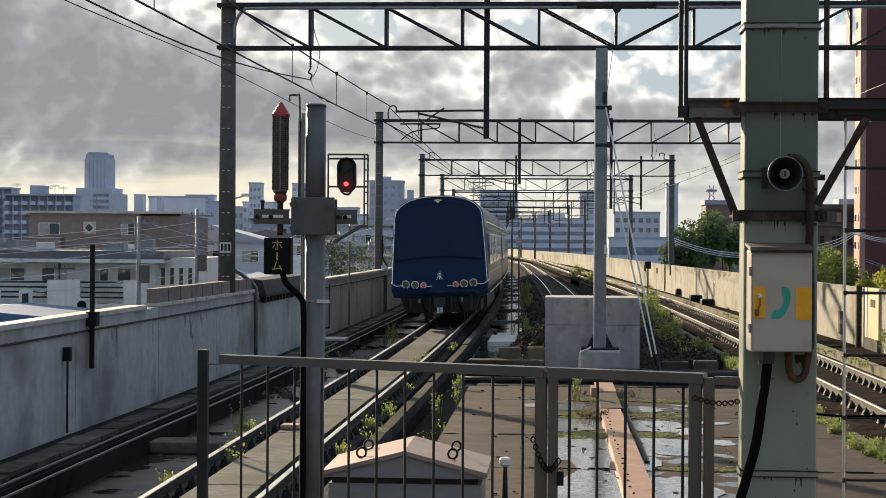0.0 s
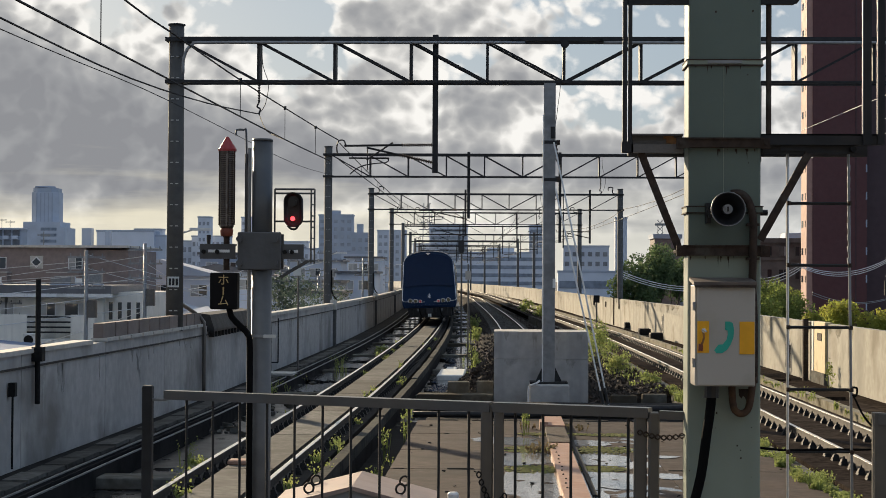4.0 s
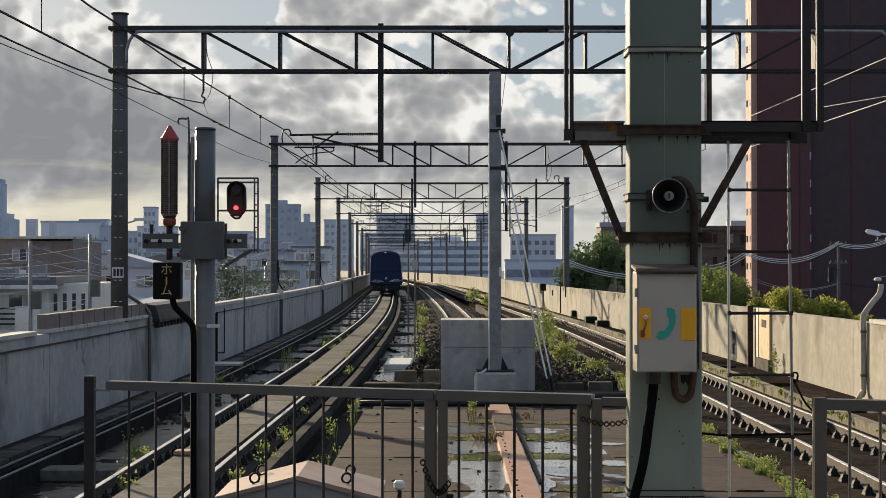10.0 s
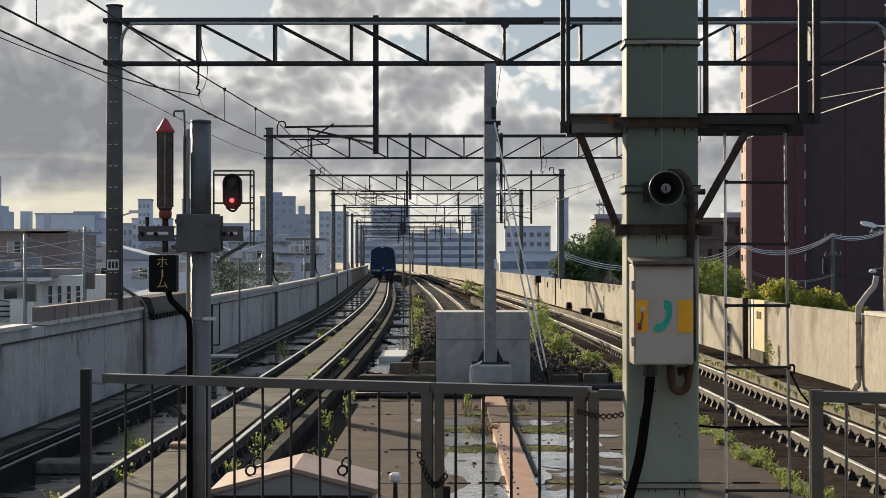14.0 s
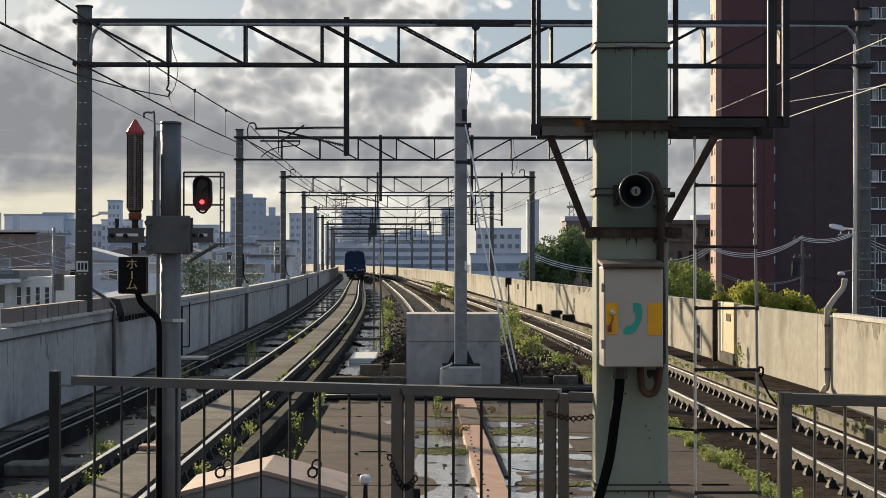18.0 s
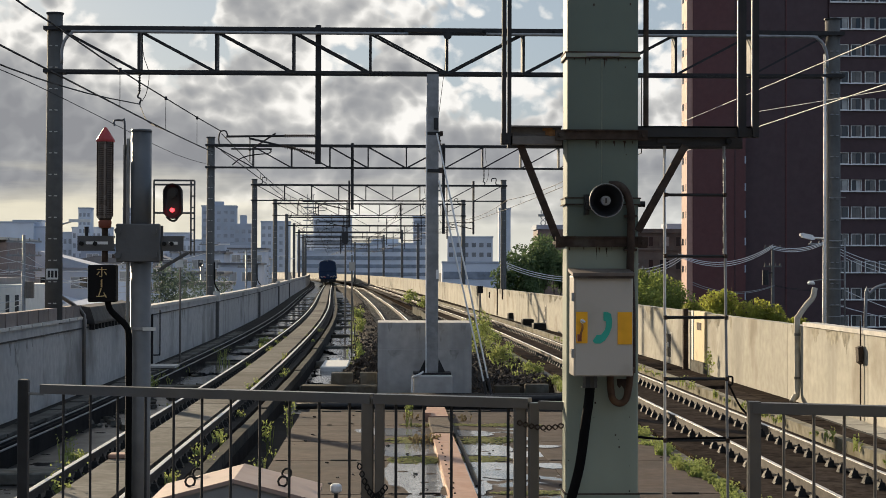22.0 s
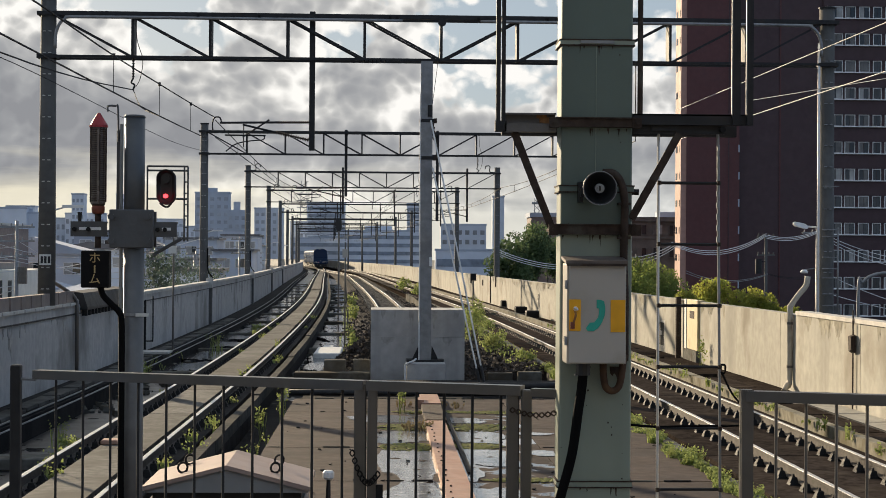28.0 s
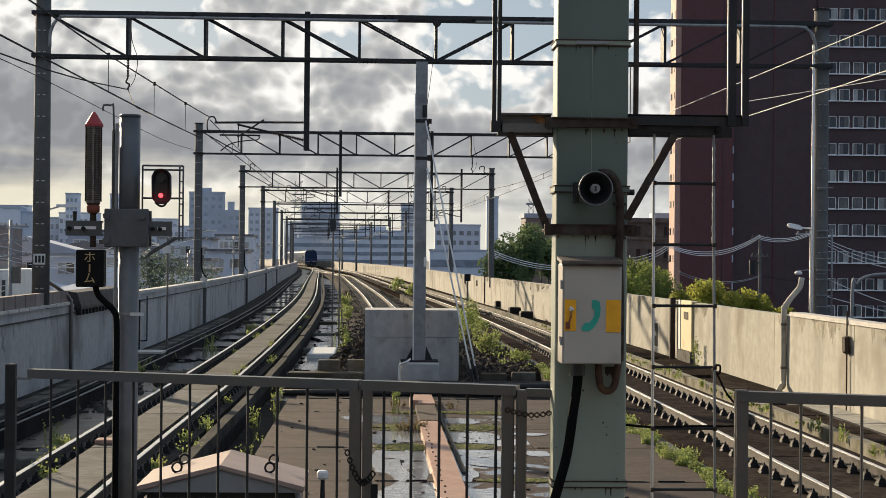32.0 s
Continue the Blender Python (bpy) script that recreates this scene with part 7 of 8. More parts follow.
# ---- trees and bushes ----
def leaf_cloud(bm, rng, cx, cy, cz, rx, ry, rz, n, size):
    """Small leaf clumps scattered over uneven lobes."""
    lobes = [(cx + rng.uniform(-.6, .6) * rx, cy + rng.uniform(-.6, .6) * ry, cz + rng.uniform(-.5, .6) * rz, rng.uniform(.35, .6)) for _ in range(9)]
    for _ in range(n):
        lx, ly, lz, q = rng.choice(lobes)
        v = Vector((rng.gauss(0, 1), rng.gauss(0, 1), rng.gauss(0, 1))).normalized() * rng.uniform(0.55, 1.08)
        c = Vector((lx + v.x * rx * q, ly + v.y * ry * q, lz + v.z * rz * q))
        u = Vector((rng.gauss(0, 1), rng.gauss(0, 1), rng.gauss(0, 1))).normalized()
        w = u.orthogonal().normalized()
        s = size * rng.uniform(0.5, 1.3)
        a, b, d = c + u * s, c + w * s * 0.6, c - u * s
        e = c - w * s * 0.6 + u.cross(w) * s * 0.3
        bm.faces.new([bm.verts.new(p) for p in (a, b, d, e)])


def tree(x, y, base, height, spread, seed, mat="leaf", n=2600, size=0.28, label="green leafy tree behind the parapet", name="tree", group="trees", crown=None):
    rng = random.Random(seed)
    t = thing(name, label, name, group)
    bm = bmnew()
    rod(bm, (x, y, base), (x + 0.1, y, base + height * 0.55), 0.05 * height * 0.5, 0.03 * height * 0.4, 8)
    for k in range(6):
        a = k * 1.05 + rng.uniform(0, .5)
        p = (x, y, base + height * (0.3 + 0.05 * k))
        rod(bm, p, (x + spread * 0.6 * math.cos(a), y + spread * 0.6 * math.sin(a), base + height * (0.6 + 0.05 * k)), 0.09, 0.03, 6)
    part("trunk", bm, "bark", t)
    bm = bmnew()
    cz, rz = crown or (base + height * 0.66, height * 0.36)
    leaf_cloud(bm, rng, x, y, cz, spread, spread, rz, n, size)
    part("crown", bm, mat, t)
    return t


for k, (x, y, h, sp, cz, rz) in enumerate([(8.9, 116, 11.0, 1.7, 1.9, 2.0), (10.6, 119, 12.0, 2.0, 2.6, 2.4), (12.4, 124, 11.5, 1.9, 2.2, 2.2), (14.4, 128, 10.5, 1.7, 1.4, 1.8)]):
    tree(x, y, GROUND, h, sp, 1 + k, "leaf_dark", 4200, 0.125, "dark green tree beside the line", crown=(cz, rz))
for k, (x, y, h, sp, cz, rz) in enumerate([(10.6, 72, 9.0, 1.1, 1.0, 1.2), (11.8, 75, 9.6, 1.2, 1.4, 1.4), (13.0, 78, 9.6, 1.2, 1.1, 1.3)]):
    tree(x, y, GROUND, h, sp, 8 + k, "leaf_mid", 3200, 0.075, "green leafy tree behind the sunlit parapet", crown=(cz, rz))
for k, (x, y, sp, cz, rz) in enumerate([(12.3, 66, 0.8, 0.45, 0.8), (13.2, 67, 0.9, 0.75, 0.95), (14.2, 66, 0.9, 0.65, 0.9), (15.1, 66, 0.8, 0.4, 0.8), (15.9, 66, 0.7, 0.15, 0.65)]):
    tree(x, y, GROUND, 8.0, sp, 14 + k, "leaf", 2600, 0.068, "sunlit yellow-green shrub top over the parapet", crown=(cz, rz))
for k, (x, y, sp, cz, rz) in enumerate([(-8.9, 66, 0.9, 1.5, 1.2), (-9.6, 80, 1.2, 1.4, 1.5), (-9.9, 95, 1.4, 1.0, 1.5)]):
    tree(x, y, GROUND, 9.4, sp, 22 + k, "leaf_grey", 900, 0.07, "thin leafy tree behind the shaded parapet", crown=(cz, rz))


def weeds(name, spots, seed, label, mat="weed", leaf=1.0):
    rng = random.Random(seed)
    bm = bmnew()
    for x, y, z, r, h, n in spots:
        for _ in range(n):
            a, q = rng.uniform(0, 6.28), r * math.sqrt(rng.random())
            px, py = x + q * math.cos(a), y + q * math.sin(a)
            top = h * rng.uniform(0.3, 1.0)
            b = rng.uniform(0, 6.28)
            lean = Vector((math.cos(b), math.sin(b), 0)) * top * rng.uniform(0.1, 0.5)
            side = Vector((-math.sin(b), math.cos(b), 0))
            p = Vector((px, py, z))
            w = rng.uniform(0.006, 0.012)
            m = p + lean * 0.5 + Vector((0, 0, top * 0.6))
            e = p + lean + Vector((0, 0, top))
            bm.faces.new([bm.verts.new(v) for v in (p - side * w, p + side * w, m + side * w, m - side * w)])
            for c in (m, e, p + lean * 0.8 + Vector((0, 0, top * 0.8)), p + lean * 0.65 + Vector((0.01, 0, top * 0.7))):
                u = Vector((rng.gauss(0, 1), rng.gauss(0, 1), rng.gauss(0.3, .6))).normalized()
                v = u.orthogonal().normalized()
                s = leaf * rng.uniform(0.014, 0.034)
                bm.faces.new([bm.verts.new(k) for k in (c + u * s, c + u * s * .5 + v * s * .62, c - u * s * .5 + v * s * .62, c - u * s, c - u * s * .5 - v * s * .62, c + u * s * .5 - v * s * .62)])
    return solo(name, bm, mat, label, "weeds", "", "stuff")


spots = []
rng = random.Random(12)
for k in range(75):
    y = 14 + k * 0.36
    if rng.random() < 0.85:
        spots.append((4.06 + rng.uniform(-.10, .08), y, DECK - 0.06, rng.uniform(.07, .20), rng.uniform(.07, .26), 110))
weeds("weeds", spots, 24, "sunlit yellow-green weeds in a strip along the deck's edge", "weed", 0.6)
spots = []
for k in range(18):
    spots.append((track_c(30 + k) - 1.75 + rng.uniform(-.5, .1), 41 + k * 2.0, -0.2, 0.3, rng.uniform(.12, .35), 8))
for k in range(30):
    spots.append((track_c(18 + 1.6 * k) + 1.30, 18 + 1.6 * k + rng.uniform(-.5, .5), -0.17, 0.1, rng.uniform(.08, .25), 9))
weeds("weeds", spots, 20, "sunlit green weeds growing along the kerb")
spots = []
for k in range(26):
    y = 19 + k * 2.3 + rng.uniform(-.9, .9)
    s = rng.choice((-0.78, -0.40, 0.40, 0.78) if y > 30 else (-0.78, 0.80))
    spots.append((track_a(y) + s + rng.uniform(-.04, .04), y, -0.16, 0.10, rng.uniform(.08, .22), 14))
for k in range(9):
    spots.append((-1.75 + rng.uniform(-.15, .2), 17 + k * 1.2, -0.5, 0.12, rng.uniform(.15, .42), 7))
for k in range(5):
    spots.append((-5.6 + rng.uniform(-.3, .5), 40 + k * 4.5, -0.5, 0.25, rng.uniform(.2, .45), 22))
spots += [(-3.88, 20.3, -0.25, 0.12, 0.32, 30), (-4.35, 24.2, -0.2, 0.16, 0.14, 26), (-4.93, 26.4, -0.5, 0.10, 0.6, 14), (-4.59, 25.3, -0.5, 0.12, 0.35, 20), (-4.13, 22.0, -0.45, 0.16, 0.5, 34), (-4.3, 23.5, -0.45, 0.2, 0.3, 22), (-2.93, 26.1, -0.2, 0.08, 0.22, 10), (-2.5, 23.3, -0.35, 0.12, 0.4, 24), (-2.56, 26.3, -0.35, 0.12, 0.4, 18)]
weeds("weeds", spots, 21, "scattered green weeds between the rails", "weed", 0.7)
spots = [(track_b(y) - 1.95 + rng.uniform(-.25, .25), y, -0.5, 0.22, rng.uniform(.12, .3), 8) for y in (52 + 4.1 * k for k in range(16))]
weeds("weeds", spots, 22, "tall bright weeds between the tracks")
for k, (x, y, z, r, h, n) in enumerate([(-0.70, 52, -0.5, 0.22, 0.75, 230), (-0.95, 60, -0.5, 0.15, 0.5, 70), (-1.2, 78, -0.5, 0.35, 0.8, 160), (-1.6, 95, -0.5, 0.4, 1.0, 160), (3.15, 46.5, -0.4, 0.40, 0.75, 420), (3.05, 55, -0.4, 0.45, 1.25, 420), (3.75, 43.2, -0.4, 0.32, 0.40, 220), (3.6, 57, -0.4, 0.4, 0.75, 160), (3.87, 66, -0.4, 0.35, 0.6, 120), (3.7, 76, -0.4, 0.4, 0.5, 90), (2.0, 129, -0.4, 0.7, 1.3, 200), (2.6, 118, -0.4, 0.5, 0.8, 140), (-5.7, 41, -0.5, 0.3, 0.4, 110), (-4.7, 66, -0.5, 0.3, 0.4, 80), (-1.72, 30.6, -0.4, 0.12, 0.62, 60), (-1.92, 28.2, -0.42, 0.14, 0.45, 50), (0.40, 28.4, DECK + 0.1, 0.10, 0.38, 50), (8.3, 43.3, -0.45, 0.14, 0.75, 60)]):
    z += 0.2 if x > 1 else 0.0
    c = thing("weed_clump", "bright yellow-green leafy weed clump beside the track", "weed", "weed clumps")
    bm = bmnew()
    for q in range(5):
        rod(bm, (x + 0.04 * math.cos(q), y + 0.04 * math.sin(q), z - 0.1), (x + r * 0.6 * math.cos(q * 1.3), y + r * 0.6 * math.sin(q * 1.3), z + h * 0.7), 0.008, 0.004, 4)
    tagged(part("stalk", bm, "weed", c), kind="stuff")
    bm = bmnew()
    leaf_cloud(bm, random.Random(200 + k), x, y, z + h * 0.52, r, r, h * 0.55, int(n * 1.7), 0.010 + 0.00062 * y)
    tagged(part("foliage", bm, "weed", c), kind="stuff")
weeds("grass", [(1.25, 29.5, DECK, 0.25, 0.12, 12), (0.5, 29.8, DECK, 0.2, 0.12, 10), (0.62, 25.7, DECK, 0.26, 0.15, 46)], 23, "thin brown grass tufts on the deck", "dry")

rng = random.Random(31)
for k in range(30):
    y = rng.uniform(115, 420)
    x1 = wall_l(y) - rng.uniform(4, 10) - 0.10 * y * rng.random()
    w, top = rng.uniform(6, 11), rng.uniform(-2.5, 1.8) + 0.008 * y
    h = thing("town_house", "small town house with a sheet roof", "house", "town houses")
    part("wall", one(box, x1 - w, x1, y, y + 7, GROUND, top), rng.choice(("cream", "city_a", "city_b", "city_c", "panel")), h)
    bm = bmnew()
    loft(bm, [[(x1 - w - 0.4, yy, top), (x1 + 0.4, yy, top), (x1 - w / 2, yy, top + rng.uniform(0.4, 1.6))] for yy in (y - 0.5, y + 7.5)])
    part("roof", bm, rng.choice(("roof_dark", "city_c", "panel", "roof_dark", "maroon")), h)
    for c in range(3):
        cx = x1 - w * (c + 0.5) / 3
        sash(h, cx - 0.8, cx + 0.8, y, top - 1.9, top - 0.8)
for k in range(16):
    y = rng.uniform(120, 330)
    utility_pole(wall_l(y) - rng.uniform(3, 9) - 0.05 * y * rng.random(), y, rng.uniform(1.8, 4.2))
for x, y, z in ((-143.6, 482, 16.4), (-141.2, 482, 15.9), (-145.6, 482, 15.9), (-154.8, 482, 16.8), (-39.0, 143, 5.1)):
    a = thing("roof_aerial", "thin television aerial on a roof", "aerial", "roof aerials")
    k = y / 480
    part("mast", one(rod, (x, y, z - 0.6), (x, y, z + 1.9 * k + 0.6), 0.03 + 0.05 * k, None, 5), "galv", a)
    for j in range(3):
        part("spar", one(rod, (x - 1.2 * k - 0.2, y, z + (1.4 + 0.2 * j) * k + 0.4), (x + 1.2 * k + 0.2, y, z + (1.4 + 0.2 * j) * k + 0.4), 0.015 + 0.035 * k, None, 4), "galv", a)
ac = thing("air_conditioner", "white outdoor air conditioner unit on a wall bracket", "air conditioner")
bm = one(box, -26.95, -26.05, 94.6, 95.0, -1.5, -0.75)
bevel(bm, 0.03)
part("case", bm, "white", ac)
part("fan_grille", one(rod, (-26.62, 94.55, -1.12), (-26.62, 94.62, -1.12), 0.27, None, 16), "black_iron", ac)
part("bracket", one(box, -26.9, -26.1, 94.6, 98.8, -1.6, -1.5), "galv", ac)
for k, x in enumerate((-29.6, -31.4)):
    d = thing("door_panel", "pale door panel beside the blue shed", "door", "door panels")
    part("leaf", one(box, x, x + 0.75, 92.5, 92.6, GROUND, -0.2), "white", d)
    part("glazing", one(box, x + 0.2, x + 0.55, 92.45, 92.5, -1.1, -0.4), "glass", d)

# ballast heap round the block, kerbs before it
def heap_top(x, y):
    side = 1 - max(0, -0.1 - x) / 1.25 if x < 0.9 else 1 - max(0, x - 1.6) / 0.9
    lane = min(1, max(0, (y - 39.2) / 1.8)) if y < 43 else max(0, 1 - (y - 43) / 9)
    return -0.55 + 1.2 * max(0, side) ** 0.8 * lane ** 0.8


rng = random.Random(5)
bm = bmnew()
loft(bm, [[(x, y, heap_top(x, y) + rng.uniform(-.04, .04)) for x in [-1.5 + 0.16 * k for k in range(27)]] for y in [39.2 + 0.3 * k for k in range(46)]], closed=False, caps=False)
solo("ballast_mound", bm, "ballast", "mound of dark ballast behind the block", "ballast", kind="structure")
bm = bmnew()


def chip(bm, x, y, z, s):
    vv = [bm.verts.new((x + rng.uniform(-s, s), y + rng.uniform(-s, s), z + rng.uniform(-s, s))) for _ in range(5)]
    for f in ((0, 1, 2), (0, 2, 3), (0, 3, 1), (4, 2, 1), (4, 3, 2), (4, 1, 3)):
        bm.faces.new([vv[i] for i in f])


for k in range(2600):
    x, y = rng.uniform(-1.45, 0.0), 39.25 + 9 * rng.random() ** 1.4
    if k % 5 == 0:
        x = rng.uniform(1.85, 2.7)
    chip(bm, x, y, heap_top(x, y) + 0.02, rng.uniform(0.03, 0.085))
for k in range(9000):
    y = 45 + 90 * rng.random() ** 1.6
    x = track_b(y) + rng.choice((-1, 1)) * rng.uniform(0.0, 2.1)
    d = abs(x - track_b(y))
    if 0.45 < d < 0.72:
        continue
    z = -0.19 - 0.07 * min(1, max(0, d - 0.6)) - 0.34 * max(0, (d - 1.5) / 0.6)
    chip(bm, x, y, z, rng.uniform(0.03, 0.075))
for k in range(4200):
    y = 40 + 90 * rng.random() ** 1.6
    x0, x1 = max(track_b(y) + 1.5, 2.5), track_c(y) - 1.55
    q = rng.random()
    chip(bm, x0 + (x1 - x0) * q, y, -0.28 + 0.16 * q, rng.uniform(0.03, 0.08))
solo("ballast_heap", bm, "stone", "heap of dark broken stone beside the block", "stones", kind="stuff")
for x0, x1, z, d in ((-1.24, -0.74, 0.13, 0.0), (-0.58, -0.19, 0.14, 0.05), (2.5, 3.1, -0.16, 0.1), (3.2, 3.75, -0.12, -0.1)):
    bm = one(box, x0, x1, 38.85 + d, 39.12 + d, -0.6, z)
    bevel(bm, 0.02)
    solo("kerb_stone", bm, "kerb", "stained concrete kerb stone holding back the ballast", "kerb stone", "kerb stones")
bm = one(box, -1.9, -0.18, 38.2, 38.8, -0.62, -0.12)
bevel(bm, 0.015)
solo("low_slab", bm, "kerb", "flat stained concrete slab beside the block", "slab")
for k, (y, z, r) in enumerate([(32.4, -0.10, 0.06), (33.2, -0.02, 0.07), (34.0, -0.06, 0.05)]):
    bm = bmnew()
    hose(bm, [(-1.7, y, z), (1.0, y + 0.05, z), (3.3, y, z), (3.7, y + 0.4, z + 0.02), (3.9, y + 0.8, z - 0.1)], r, 8)
    solo("cross_pipe", bm, "dark_steel", "dark pipe lying across the deck's end", "pipe", "cross pipes", smooth=True)
bm = one(box, -1.5, 4.0, 34.6, 35.1, -0.6, -0.05)
bevel(bm, 0.02)
solo("cross_beam", bm, "dark_bed", "dark concrete beam across the deck's end", "beam")
bm = one(box, -1.5, 4.0, 31.45, 36.9, -0.62, -0.3)
solo("lower_deck", bm, "dark_bed", "dark wet concrete step below the deck", "deck", kind="structure")

bm = one(box, -3.79, -3.52, 23.35, 23.65, -0.10, -0.035)
bevel(bm, 0.015)
solo("track_marker", bm, "orange_beam", "small flat orange-brown box on the track slab", "marker box")
bm = one(box, -6.0, -4.35, 24.6, 25.2, -0.62, -0.44)
bevel(bm, 0.02)
solo("floor_rib", bm, "kerb", "low stained concrete rib across the viaduct floor", "floor rib", "floor ribs")

# rain stains running down the parapets and the block
sr = random.Random(61)


def stain(root, place, u, top, wide, deep, mat):
    """A thin stain with a ragged lower edge; place maps (along, up, lift) to a point."""
    n = max(8, int(wide / 0.03))
    us = [u + wide * (k / n - 0.5) for k in range(n + 1)]
    low = [top - deep * (0.25 + 0.75 * sr.random()) * (1 - (2 * abs(k / n - 0.5)) ** 2 * 0.7) for k in range(n + 1)]
    bm = bmnew()
    f = [bm.verts.new(place(x, top, 0.003)) for x in us] + [bm.verts.new(place(x, z, 0.003)) for x, z in zip(us[::-1], low[::-1])]
    b = [bm.verts.new(place(x, top, -0.002)) for x in us] + [bm.verts.new(place(x, z, -0.002)) for x, z in zip(us[::-1], low[::-1])]
    bm.faces.new(f)
    for k in range(len(f)):
        j = (k + 1) % len(f)
        bm.faces.new((f[k], f[j], b[j], b[k]))
    part("stain", bm, mat, root)


on_right = lambda y, z, d: (wall_r(y) - d, y, z)
on_left = lambda y, z, d: (wall_l(y) + d, y, z)
for k in range(150):
    y = 22 + 78 * sr.random() ** 1.3
    if abs((y + 30) % 6.0 - 3.0) > 2.5:
        continue
    stain(wr_root, on_right, y, 1.355, sr.uniform(0.1, 1.1), sr.uniform(0.10, 0.5), "stain_warm")
for k in range(90):
    y = 16 + 90 * sr.random() ** 1.3
    if abs((y + 30) % 5.0 - 2.5) > 2.1:
        continue
    stain(wl_root, on_left, y, 1.10, sr.uniform(0.05, 0.35), sr.uniform(0.15, 0.9), "stain_cool")
blk = bpy.data.objects["buffer_block"]
for x, w, d in ((0.1, 0.10, 0.35), (0.35, 0.06, 0.5), (0.72, 0.12, 0.55), (1.22, 0.14, 0.5), (1.45, 0.07, 0.3), (1.7, 0.12, 0.42)):
    stain(blk, lambda u, z, q: (u, 37.0 - q, z), x, 1.343, w, d, "stain_cool")
for x, w, d in ((0.2, 0.3, 0.2), (0.75, 0.1, 0.3), (1.5, 0.2, 0.25)):
    stain(blk, lambda u, z, q: (u, 37.0 - q, z), x, 0.744, w, d, "stain_cool")

# ---- right wall fittings ----
dp = thing("drain_pipe", "cream bent drain pipe on the sunlit parapet", "pipe")
bm = bmnew()
X = 8.50
hose(bm, [(X - 0.16, 34.6, -0.22), (X - 0.06, 34.75, -0.10), (X + 0.03, 34.9, 0.02), (X + 0.03, 34.9, 1.38), (X + 0.06, 34.9, 1.55), (X + 0.22, 34.9, 1.78), (X + 0.36, 34.9, 1.95), (X + 0.40, 34.9, 2.15)], 0.06, 10)
part("pipe", bm, "pipe_cream", dp, smooth=True)
for z in (0.25, 1.15):
    part("bracket", one(rod, (X + 0.03, 34.9, z), (X + 0.03, 34.9, z + 0.05), 0.066, None, 12), "grey_steel", dp, "pipe bracket")
cb = thing("trackside_cabinet", "cream trackside cabinet standing at the parapet", "cabinet")
bm = one(box, 8.40, 8.60, 44.45, 46.2, 0.06, 1.395)
bevel(bm, 0.01)
part("body", bm, "cabinet", cb)
part("label_plate", one(box, 8.385, 8.40, 44.9, 45.5, 0.90, 1.10), "rust", cb)
part("edge_strip", one(box, 8.38, 8.40, 46.0, 46.25, 0.06, 1.40), "cream", cb)
part("plinth", one(box, 8.36, 8.62, 44.4, 46.25, -0.45, 0.06), "kerb", cb)
part("post", one(box, 8.22, 8.36, 46.6, 46.75, -0.45, 1.44), "rust", cb, "dark post beside the cabinet")
nb = thing("wall_box", "rusty switch box on a cable down the parapet", "switch box")
bm = bmnew()
xw = wall_r(30.3)
loft(bm, [[(xw - 0.03, y, z0), (xw - 0.11, y, z0 + 0.05), (xw - 0.12, y, 1.12), (xw - 0.03, y, 1.15)] for y, z0 in ((30.2, 0.83), (30.38, 0.80))])
part("box", bm, "rust", nb)
bm = bmnew()
hose(bm, [(xw - 0.05, 30.3, -0.4), (xw - 0.05, 30.3, 0.82)], 0.014)
hose(bm, [(xw - 0.05, 30.3, 1.13), (xw - 0.05, 30.3, 1.6)], 0.014)
part("cable", bm, "rust", nb)
for y, z in ((78.0, 0.45), (49.4, 0.27)):
    s = thing("wall_niche", "small dark niche plate in the parapet", "niche plate", "niche plates")
    part("surround", one(box, wall_r(y) - 0.012, wall_r(y) + 0.05, y - 0.12, y + 1.0, z - 0.40, z + 0.42), "cap", s, "pale cement surround")
    part("plate", one(box, wall_r(y) - 0.02, wall_r(y) + 0.05, y, y + 0.88, z - 0.32, z + 0.35), "black_iron", s)
    part("fitting", one(box, wall_r(y) - 0.04, wall_r(y) + 0.05, y + 0.25, y + 0.5, z - 0.02, z + 0.10), "cap", s)
sl2 = thing("mast_lamp", "small street lamp on the mast", "lamp", "mast lamps")
bm = bmnew()
rod(bm, (9.55, 36.6, 3.20), (9.2, 36.5, 3.22), 0.022)
loft(bm, [[(x, 36.45 - w, z - h), (x, 36.45 + w, z - h), (x, 36.45 + w * .7, z + h), (x, 36.45 - w * .7, z + h)] for x, w, z, h in ((9.28, 0.05, 3.20, 0.03), (9.22, 0.09, 3.22, 0.055), (9.02, 0.10, 3.265, 0.05), (8.97, 0.06, 3.28, 0.02))])
part("head", bm, "white", sl2)
for k, (y, x0, x1) in enumerate(GANTRIES[:5]):
    lm = thing("mast_lamp", "small pale lamp on a mast of the portal", "lamp", "mast lamps")
    bm = bmnew()
    rod(bm, (x0 + 0.15, y, 3.45), (x0 + 0.5, y - 0.1, 3.55), 0.02)
    box(bm, x0 + 0.35, x0 + 0.8, y - 0.2, y - 0.05, 3.50, 3.56, None)
    part("head", bm, "white", lm)
for k, (y, x0, x1) in enumerate(GANTRIES[1:3]):
    bm = bmnew()
    hose(bm, [(x0 + 0.18, y - 0.15, 2.8), (x0 + 0.2, y - 0.15, 1.9), (x0 + 0.4, y - 0.15, 1.55), (wall_l(y) + 0.05, y - 0.15, 1.45), (wall_l(y) + 0.06, y - 0.15, 1.2), (wall_l(y) + 0.06, y - 0.15, -0.3)], 0.03)
    solo("mast_cable", bm, "rubber", "black cable from the mast over the parapet", "cable", "mast cables", smooth=True)
pl = thing("mast_number_plate", "small pale plate with unreadable marks on the mast", "plate")
